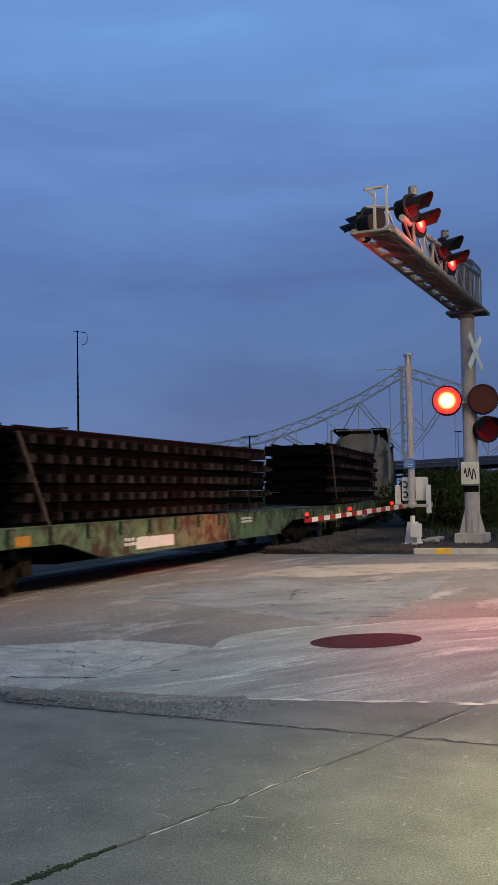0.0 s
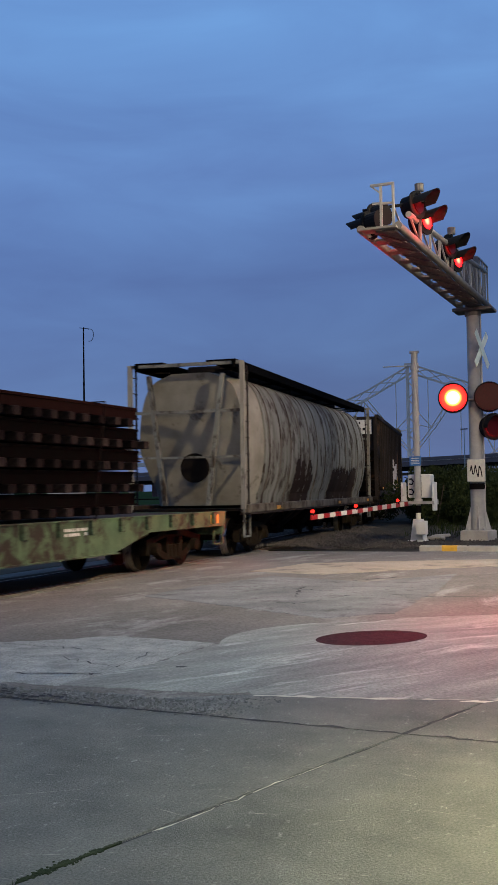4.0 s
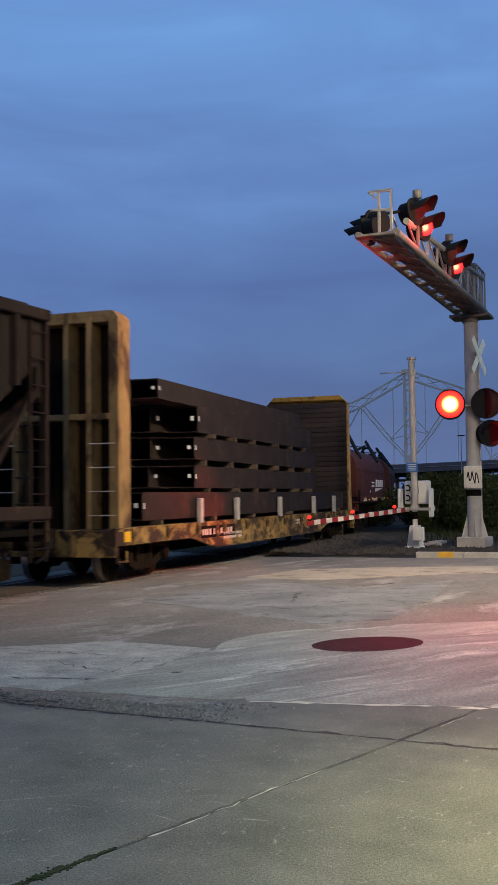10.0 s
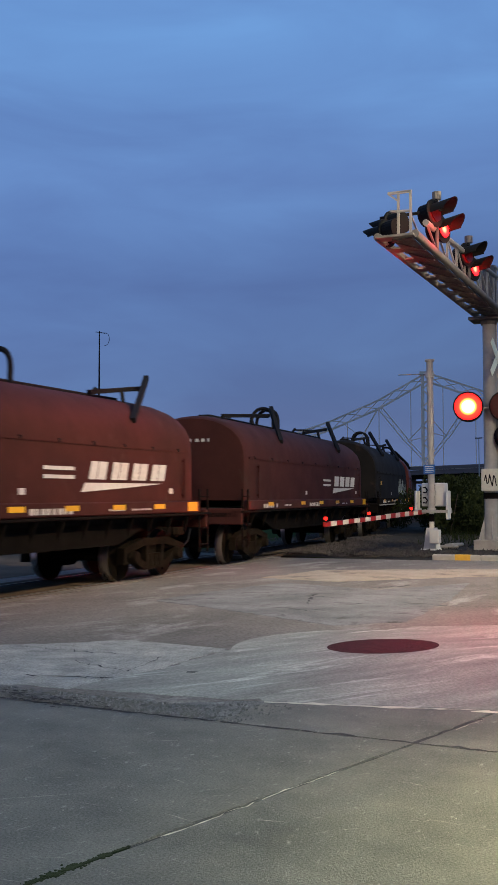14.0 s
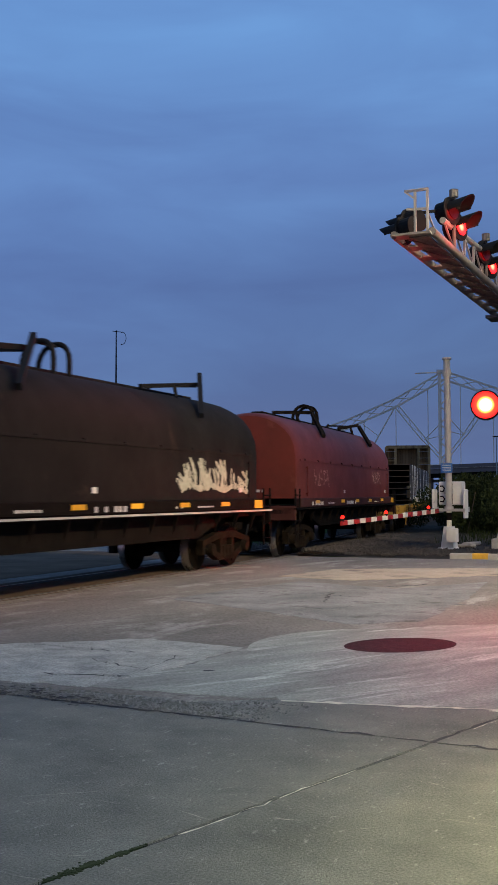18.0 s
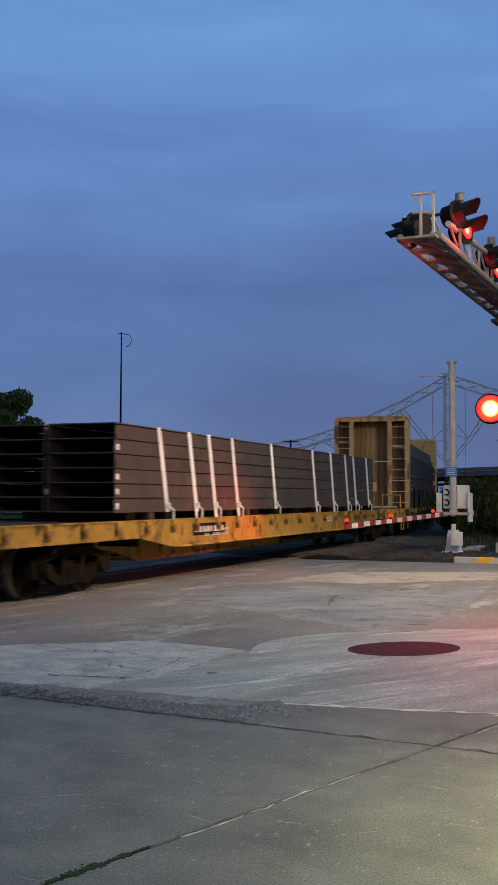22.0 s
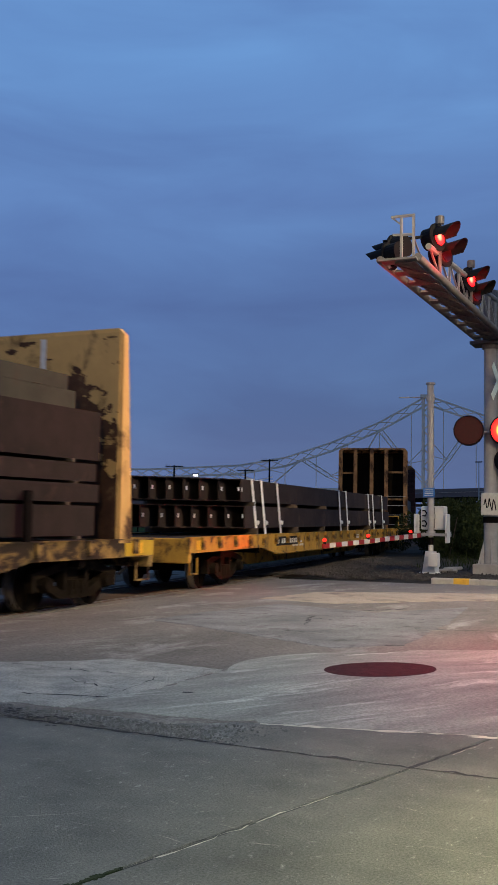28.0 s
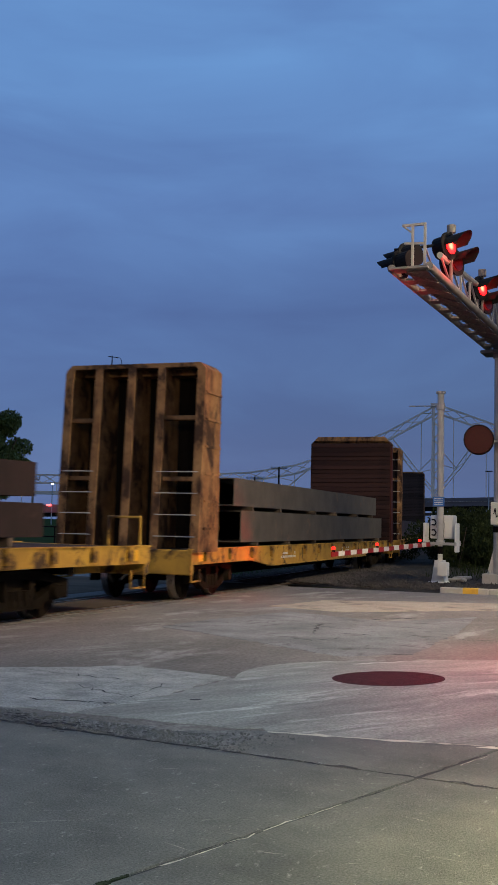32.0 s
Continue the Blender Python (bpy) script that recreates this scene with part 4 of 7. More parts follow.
# cage at the tip
g = Shape()
for y in (-0.04, -0.30):
    g.bar((LEN - 0.05, y, 0.1), (LEN - 0.05, y, 0.98), 0.05, 0.05)
g.bar((LEN - 0.05, -0.325, 0.98), (LEN - 0.05, 0.18, 0.98), 0.05, 0.05).bar((LEN - 0.05, -0.30, 0.57), (LEN - 0.05, 0.14, 0.60), 0.045, 0.045)
g.bar((LEN - 0.05, 0.18, 0.98), (LEN - 0.05, -0.04, 0.80), 0.035, 0.035).bar((LEN - 0.05, -0.30, 0.50), (LEN - 0.9, -0.30, 0.12), 0.035, 0.035)
arm_part("end_cage", g, m_trusssteel)
# lamps along the arm
EAST = Vector((0.97, -0.20, 0.10))


def arm_lamp(x, y, z, d, lens):
    p = ARM @ Vector((x, y, z))
    return flasher(CANT, p, d, lens)


for x, z in ((LEN - 1.75, 0.98), (LEN - 5.15, 0.78)):
    arm_part("lamp_post", Shape().cyl((x, -HW - 0.05, 0.1), (x, -HW - 0.05, z + 0.25), 0.04, 8).cyl((x, -HW - 0.05, z + 0.25), (x, -HW - 0.05, z + 0.42), 0.10, 10), m_armsteel)
    arm_part("cross_bar", Shape().cyl((x - 0.36, -HW - 0.1, z - 0.15), (x + 0.3, -HW - 0.1, z + 0.15), 0.045, 8), m_black)
for x0, z0 in ((LEN - 1.75, 0.98), (LEN - 5.15, 0.78)):
    arm_lamp(x0 + 0.22, -HW - 0.06, z0 - 0.10, EAST, "R")
    arm_lamp(x0 - 0.24, -HW - 0.12, z0 - 0.36, EAST, "L")
arm_lamp(LEN - 1.05, HW - 0.02, 0.58, -EAST, "L")
arm_lamp(LEN - 0.60, HW - 0.02, 0.30, -EAST, "R")
arm_part("cross_bar", Shape().cyl((LEN - 1.7, -HW - 0.2, 0.98), (LEN - 0.9, HW + 0.2, 0.72), 0.035, 8), m_black)

# lamps on the mast
base = Vector((0.60, 29.74, 0))
CAMW = Vector((0.31, -0.95, 0))
flasher(CANT, Vector((0.13, 29.15, 4.20)) - base, CAMW, "L", 0.44, 0.435, 0.10, 0.40, 0.20)
flasher(CANT, Vector((1.12, 29.45, 4.20)) - base, CAMW, "R", 0.44, 0.435, 0.10, 0.40, 0.20)
part("lamp_bar", Shape().cyl((-0.5, -0.42, 4.15), (0.55, -0.1, 4.15), 0.045, 8).cyl((0, 0, 3.78), (0.5, 0.1, 3.62), 0.03, 8), m_galv, CANT)
flasher(CANT, Vector((1.18, 29.65, 3.33)) - base, Vector((0.74, -0.67, 0)), "R", 0.40, 0.34, 0.34, 0.28, 0.09)
# crossbuck seen almost edge-on
xb = Matrix.Translation((0.34, -0.3, 5.60)) @ Matrix.Rotation(radians(-3), 4, "Z")
for sgn in (-1, 1):
    g = Shape().box(-0.008, 0.008, -0.11, 0.11, -0.68, 0.68, Matrix.Rotation(sgn * radians(45), 4, "X"))
    part("crossbuck_board", g, m_crossbuck, CANT, "white reflective crossbuck board", at=xb @ Matrix.Translation((0.012 * sgn, 0, 0)))
part("sign_bracket", Shape().cyl((0, 0, 5.60), (0.34, -0.3, 5.60), 0.03, 8), m_galv, CANT)
part("junction_box", Shape().box(-0.26, 0.26, -0.36, -0.20, 1.72, 2.38, Matrix.Rotation(0.25, 4, "Z"), bev=0.02), m_whitesheet, CANT, "white junction box with black scrawl")
g = Shape()
rng = random.Random(3)
pts = [Vector((-0.17 + 0.34 * k / 9, -0.364, 2.05 + 0.16 * math.sin(k * 1.9) + rng.uniform(-0.04, 0.04))) for k in range(10)]
for a, b in zip(pts, pts[1:]):
    g.bar(a, b, 0.006, 0.03)
part("scrawl", Shape().add([Matrix.Rotation(0.25, 4, "Z") @ Vector(p) for p in g.v], g.f), m_black, CANT)
part("box_clamp", Shape().cyl((0, 0, 1.50), (0, 0, 1.68), 0.23, 16), m_under, CANT)
# red light that the lit lenses throw on the road and the cars
lamp("mast_red", "SPOT", look((0.30, 28.4, 4.2), (6.5, 8.0, 0.0)), 500, (1.0, 0.02, 0.04), 0.15, 40, 1.0)
lamp("arm_red", "SPOT", look((3.0, 21.6, 7.6), (8.4, 11.8, 0)), 7200, (1.0, 0.0, 0.035), 0.15, 34, 1.0)
lamp("gate_tip_red", "SPOT", look((-0.93, 21.65, 1.06), (-2.1, 18.4, 1.0)), 300, (1.0, 0.06, 0.02), 0.06, 84, 1.0)
lamp("arm_lens_red", "POINT", Matrix.Translation(base + ARM @ Vector((LEN - 1.2, -HW - 0.40, 0.25))), 30, (1.0, 0.02, 0.03), 0.06)
lamp("back_lens_red", "POINT", Matrix.Translation(base + ARM @ Vector((LEN - 1.6, HW + 0.50, -0.30))), 50, (1.0, 0.006, 0.012), 0.06)
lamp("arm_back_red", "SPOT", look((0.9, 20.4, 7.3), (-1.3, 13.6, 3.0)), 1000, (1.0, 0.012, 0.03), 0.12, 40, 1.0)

# gate: tall mast, machine, counterweights, striped arm
GATE = thing("crossing_gate", "lowered crossing gate with a red and white striped arm", "gate", Matrix.Translation((-0.84, 28.66, 0)))
part("mast", Shape().cyl((0, 0, 1.2), (-0.02, 0, 5.54), 0.096, 16), m_galv, GATE, smooth=True)
part("mast_cap", Shape().cyl((-0.02, 0, 5.54), (-0.02, 0, 5.60), 0.14, 12), m_galv, GATE)
part("mast_collar", Shape().cyl((-0.02, 0, 5.06), (-0.02, 0, 5.20), 0.13, 12), m_galv, GATE)
part("side_rod", Shape().cyl((-0.10, 0, 5.18), (-1.05, 0.1, 5.22), 0.018, 6), m_galv, GATE)
for k in range(3):
    part("mast_band", Shape().cyl((0, 0, 0.62 + k * 0.22), (0, 0, 0.84 + k * 0.22), 0.072, 14), (m_whitesheet, m_under, m_whitesheet)[k], GATE, smooth=True)
g = Shape().prism([(-0.20, 0.02), (0.20, 0.02), (0.10, 0.66), (-0.10, 0.66)], "y", -0.18, 0.18)
part("base_cone", g, m_alu, GATE)
part("base_plate", Shape().box(-0.26, 0.26, -0.24, 0.24, -0.02, 0.05, bev=0.01), m_alu, GATE)
for lx in (-0.18, 0.18):
    part("base_leg", Shape().box(lx - 0.06, lx + 0.06, -0.2, 0.2, -0.35, -0.02), m_kerb, GATE)
part("relay_box", Shape().box(0.08, 0.38, -0.46, -0.24, 0.22, 0.62, bev=0.02), m_alu, GATE)
mbox = part("machine_box", Shape().box(-0.36, 0.35, 0.10, 0.44, 1.28, 1.97, bev=0.03), m_alu, GATE, "white gate machine housing")
for zz in (1.46, 1.76):
    part("hook", Shape().tube([(-0.30, 0.09, zz - 0.07), (-0.20, 0.07, zz - 0.08), (-0.16, 0.07, zz), (-0.22, 0.07, zz + 0.08), (-0.30, 0.09, zz + 0.07)], 0.022, 6), m_black, mbox)
part("door_seam", Shape().box(0.06, 0.075, 0.094, 0.099, 1.32, 1.93), m_under, mbox)
part("clamp", Shape().cyl((0, 0, 1.60), (0, 0, 1.74), 0.13, 14), m_galv, GATE)
part("clamp", Shape().cyl((0, 0, 1.10), (0, 0, 1.24), 0.13, 14), m_galv, GATE)
ga, gb = Vector((-0.27, 0.2, 1.12)), Vector((-0.85 + 0.84, 21.79 - 28.66, 0.92))
gd = (gb - ga).normalized()
for off in (-0.46, 0.49):
    part("counterweight_arm", Shape().bar(Vector((off, -0.1, 1.12)), Vector((off, 0.3, 1.16)), 0.05, 0.14), m_galv, GATE)
part("counterweight", Shape().box(-0.50, -0.43, -0.1, 0.2, 1.15, 1.74, bev=0.02), m_alu, GATE)
part("counterweight", Shape().box(0.46, 0.52, -0.1, 0.2, 0.90, 1.74, bev=0.02), m_alu, GATE)
part("support_bar", Shape().bar((-0.48, -0.15, 1.14), (0.54, -0.15, 1.14), 0.07, 0.08), m_galv, GATE)
n_st = 20
ln = (gb - ga).length
rot = gd.to_track_quat("Y", "Z").to_matrix().to_4x4()
for i in range(n_st):
    p = ga + gd * (ln * i / n_st)
    g = Shape().box(-0.018, 0.018, 0.002, ln / n_st - 0.002, -0.056 - 0.001 * (i < 9), 0.056 + 0.012 * (i < 9))
    part("stripe", g, m_redsheet if i % 2 else m_whitesheet, GATE, at=Matrix.Translation(p) @ rot)
for u, zz in ((0.985, 0.12), (0.61, 0.12), (0.17, 0.12)):
    p = ga + gd * (ln * u)
    lampset = part("arm_lamp", Shape().cyl(p + Vector((-0.03, 0, zz - 0.05)), p + Vector((0.03, 0, zz - 0.05)), 0.03, 8).cyl(p + Vector((0, 0, 0.04)), p + Vector((0, 0, zz)), 0.012, 6), m_black, GATE)
    part("lens", Shape().cyl(p + Vector((0, 0.03, zz + 0.02)), p + Vector((0, -0.03, zz + 0.02)), 0.04, 14), m_armlamp, lampset, "small glowing red lamp")
part("arm_tie", Shape().cyl(ga + gd * (ln * 0.3) + Vector((0, 0, -0.2)), ga + gd * (ln * 0.3), 0.02, 6), m_black, GATE)
sg = part("information_sign", Shape().box(-0.19, 0.17, -0.14, -0.125, 2.22, 2.50, bev=0.006), m_bluesign, GATE, "small blue sign with white bars")
g = Shape()
for zz in (2.44, 2.38, 2.33, 2.28):
    g.box(-0.14, 0.12, -0.146, -0.141, zz - 0.008, zz + 0.008)
part("sign_bar", g, m_whitesheet, sg)

# ---- freight cars: local y runs along the track, +x is the side towards the street, z from the rail ----
SPEED = 7.004
MOVERS, WHEELS = [], []


def truck(car, y0):
    """A two-axle truck with cast side frames, bolster, springs and wheelsets that turn."""
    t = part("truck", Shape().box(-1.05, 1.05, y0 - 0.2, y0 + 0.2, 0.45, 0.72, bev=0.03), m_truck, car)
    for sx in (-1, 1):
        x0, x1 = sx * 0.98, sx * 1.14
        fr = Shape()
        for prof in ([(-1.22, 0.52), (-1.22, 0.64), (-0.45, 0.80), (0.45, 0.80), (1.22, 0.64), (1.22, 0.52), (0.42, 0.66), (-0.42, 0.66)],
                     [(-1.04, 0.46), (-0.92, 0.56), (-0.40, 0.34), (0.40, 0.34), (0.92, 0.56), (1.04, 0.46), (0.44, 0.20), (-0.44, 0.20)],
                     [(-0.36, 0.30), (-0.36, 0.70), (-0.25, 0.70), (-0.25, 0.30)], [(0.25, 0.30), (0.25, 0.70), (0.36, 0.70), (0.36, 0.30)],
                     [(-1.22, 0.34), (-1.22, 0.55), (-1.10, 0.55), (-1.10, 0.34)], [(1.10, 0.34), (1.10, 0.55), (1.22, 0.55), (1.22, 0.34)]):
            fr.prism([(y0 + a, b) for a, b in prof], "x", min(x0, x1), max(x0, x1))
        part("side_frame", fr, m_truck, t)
    for sx in (-1, 1):
        for k in (-1, 0, 1):
            part("spring", Shape().cyl((sx * 1.10, y0 + k * 0.17, 0.26), (sx * 1.10, y0 + k * 0.17, 0.50), 0.075, 10), m_truck, t)
        for k in (-0.88, 0.88):
            part("bearing_cap", Shape().cyl((sx * 1.12, y0 + k, 0.455), (sx * 1.24, y0 + k, 0.455), 0.14, 14, 0.11), m_truck, t, smooth=True)
    for k in (-0.88, 0.88):
        w = Shape().cyl((-0.95, 0, 0), (0.95, 0, 0), 0.085, 10)
        for sx in (-1, 1):
            w.cyl((sx * 0.70, 0, 0), (sx * 0.83, 0, 0), 0.455, 28, 0.445)
            w.cyl((sx * 0.675, 0, 0), (sx * 0.705, 0, 0), 0.48, 28)
            for q in range(4):
                a = q * math.pi / 2
                w.box(sx * 0.835 - 0.012, sx * 0.835 + 0.012, -0.05, 0.05, 0.16, 0.34, Matrix.Rotation(a, 4, "X"))
        me = w.mesh("wheelset", m_truck, True)
        me.materials.append(m_tread)
        for pg in me.polygons:
            c = pg.center
            if 0.66 < abs(c.x) < 0.82 and abs(pg.normal.x) < 0.5 and math.hypot(c.y, c.z) > 0.42:
                pg.material_index = 1
        ws = part("wheelset", me, m_truck, t, at=Matrix.Translation((0, y0 + k, 0.457)), smooth=True)
        WHEELS.append(ws)
    return t


def coupler(car, y0, sgn):
    s = Shape().box(-0.13, 0.13, min(y0, y0 + sgn * 0.5), max(y0, y0 + sgn * 0.5), 0.72, 0.98, bev=0.03)
    s.box(-0.22, 0.22, min(y0 + sgn * 0.4, y0 + sgn * 0.72), max(y0 + sgn * 0.4, y0 + sgn * 0.72), 0.68, 1.02, bev=0.08)
    part("coupler", s, m_truck, car)
    part("air_hose", Shape().tube([(0.3, y0 + sgn * 0.1, 0.85), (0.32, y0 + sgn * 0.3, 0.6), (0.25, y0 + sgn * 0.55, 0.45)], 0.03, 6), m_black, car)


def ladder(car, x, y0, y1, z0, z1, n, material, name="ladder"):
    s = Shape()
    for y in (y0, y1):
        s.bar((x, y, z0), (x, y, z1), 0.03, 0.05)
    for i in range(n):
        z = z0 + (z1 - z0) * (i + 0.5) / n
        s.cyl((x + 0.03, y0, z), (x + 0.03, y1, z), 0.014, 6)
    return part(name, s, material, car)


def brake_wheel(car, p, material):
    s = Shape()
    n, r = 20, 0.28
    for i in range(n):
        a, b = 2 * math.pi * i / n, 2 * math.pi * (i + 1) / n
        s.cyl(p + Vector((r * math.cos(a), 0, r * math.sin(a))), p + Vector((r * math.cos(b), 0, r * math.sin(b))), 0.02, 6)
        if i % 4 == 0:
            s.cyl(p, p + Vector((r * math.cos(a), 0, r * math.sin(a))), 0.014, 6)
    s.cyl(p - Vector((0, 0.06, 0)), p + Vector((0, 0.06, 0)), 0.06, 10)
    part("brake_wheel", s, material, car)


def bars(car, x, y0, y1, z0, z1, rows, cols, material=None, name="lettering"):
    """Unreadable lettering: small plain bars on the car's side."""
    rg = random.Random(int(y0 * 100) + rows)
    hz, wy = (z1 - z0) / rows, (y1 - y0) / cols
    for r in range(rows):
        for c in range(cols):
            if rg.random() < 0.9:
                part(name, Shape().box(x, x + 0.004, y0 + c * wy + 0.10 * wy, y0 + (c + rg.uniform(0.6, 0.88)) * wy, z0 + (r + 0.18) * hz, z0 + (r + 0.82) * hz), material or m_white, car)


def patch(car, x, y0, y1, z0, z1, material, name, label=""):
    return part(name, Shape().box(x, x + 0.005, y0, y1, z0, z1), material, car, label)


def start_car(name, label, s0, s1, category="railway car", grp="freight cars of the train"):
    car = thing(name, label, category, group=grp)
    MOVERS.append((car, (s0 + s1) / 2, (s1 - s0) * 0.36))
    return car, s1 - s0


def bulkhead(car, y, sgn, paint, board, top=4.82, hw=1.48, deck=1.12, inner=(-0.8, 0.72), pw=0.085, cap=None, plate=False, rails=True, deep=None, steps=8):
    """End wall of a flat car: posts outside, a closed wall of upright boards on the load's side; sgn is the way it looks outward."""
    th = 0.50 if sgn < 0 else 0.38
    yo = y + sgn * th
    e = Shape()
    prof = [(-hw, deck - 0.05), (-hw, top - 0.12), (-hw + 0.12, top), (hw - 0.12, top), (hw, top - 0.12), (hw, deck - 0.05)]
    inn = [(-hw + 0.10, deck - 0.05), (-hw + 0.10, top - 0.22), (-hw + 0.22, top - 0.09), (hw - 0.22, top - 0.09), (hw - 0.10, top - 0.22), (hw - 0.10, deck - 0.05)]
    low, high = deep or ((th, th) if sgn < 0 else (0.40, 0.14))
    reach = lambda z: low + (high - low) * (z - deck) / (top - deck)
    for k in range(5):
        q = [prof[k], prof[k + 1], inn[k + 1], inn[k]]
        e.add([(x, y, z) for x, z in q] + [(x, y + sgn * reach(z), z) for x, z in q], [(0, 1, 5, 4), (1, 2, 6, 5), (2, 3, 7, 6), (3, 0, 4, 7), (3, 2, 1, 0), (4, 5, 6, 7)])
    yo = yo if sgn < 0 else y + 0.13
    part("bulkhead_frame", e, paint, car)
    for sx in (-1, 1) if sgn < 0 else ():
        part("corner_flange", Shape().bar((sx * (hw - 0.08), y + sgn * low, deck - 0.05), (sx * (hw - 0.08), y + sgn * high, top - 0.16), 0.18, 0.04), paint, car)
    for x in inner:
        e = Shape()
        if sgn < 0:
            q = [(y + sgn * 0.06, deck), (y + sgn * (low - 0.02), deck), (y + sgn * (high - 0.02), top - 0.09), (y + sgn * 0.06, top - 0.09)]
            e.bar((x, y + sgn * low, deck), (x, y + sgn * high, top - 0.09), 2 * pw, 0.03).prism(q, "x", x - 0.02, x + 0.02)
        else:
            e.box(x - pw, x + pw, yo - 0.03, yo, deck, top - 0.09, bev=0.008).box(x - 0.02, x + 0.02, y + 0.06, yo - 0.02, deck, top - 0.09)
        part("bulkhead_post", e, paint, car)
    if rails and sgn < 0:
        for z, xa, xb in ((deck + 2.62, -hw + 0.1, inner[0]), (deck + 2.45, inner[-1], hw - 0.1), (deck + 1.2, inner[-1], hw - 0.1)):
            part("bulkhead_rail", Shape().box(xa, xb, *sorted((yo - sgn * 0.26, yo - sgn * 0.16)), z, z + 0.08), paint, car)
    part("top_beam", Shape().box(-hw + 0.2, hw - 0.2, *sorted((y + sgn * 0.07, yo - sgn * 0.01)), top - 0.20, top - 0.085), paint, car)
    for sx, x1 in ((-1, inner[0]), (1, inner[-1])):
        rung = Shape().cyl((sx * (hw - 0.06), 0, 0), (x1, 0, 0), 0.011, 6).mesh("rung", m_galv)
        for i in range(steps):
            z = deck + 0.25 + i * 0.43
            part("rung", rung, m_galv, car, at=Matrix.Translation((0, (y + sgn * reach(z) if sgn < 0 else yo) + sgn * 0.035, z)))
    # near-black sheet: the shade behind posts and boards is in its colour
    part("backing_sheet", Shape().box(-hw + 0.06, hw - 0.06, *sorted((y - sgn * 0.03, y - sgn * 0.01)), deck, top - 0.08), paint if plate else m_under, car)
    if sgn > 0 and not plate:
        pl_ = Shape().box(-hw + 0.04, hw - 0.04, -0.02, 0.02, 0.005, (top - 0.1 - deck) / 22 - 0.006, bev=0.006).mesh("plank", board)
        for i in range(22):
            part("plank", pl_, board, car, at=Matrix.Translation((0, y - sgn * (0.055 + 0.01 * ((i * 5) % 3)), deck + (top - 0.1 - deck) * i / 22)))
    n = 15
    w = (2 * hw - 0.2) / n
    bm_ = Shape().box(0.004, w - 0.004, -0.025, 0.025, 0, top - 0.1 - deck, bev=0.006).mesh("board", board)
    for i in range(n):
        part("board", bm_, board, car, at=Matrix.Translation((-hw + 0.1 + i * w, y + sgn * (0.025 + 0.008 * ((i * 7) % 3)), deck)))
    if cap:
        part("bulkhead_cap", Shape().prism([(-hw - 0.01, top - 0.16), (-hw + 0.28, top + 0.15), (hw - 0.28, top + 0.15), (hw + 0.01, top - 0.16), (hw - 0.13, top + 0.003), (-hw + 0.13, top + 0.003)], "y", min(y - sgn * 0.04, yo + sgn * 0.02), max(y - sgn * 0.04, yo + sgn * 0.02)), cap, car, "yellow top rail")


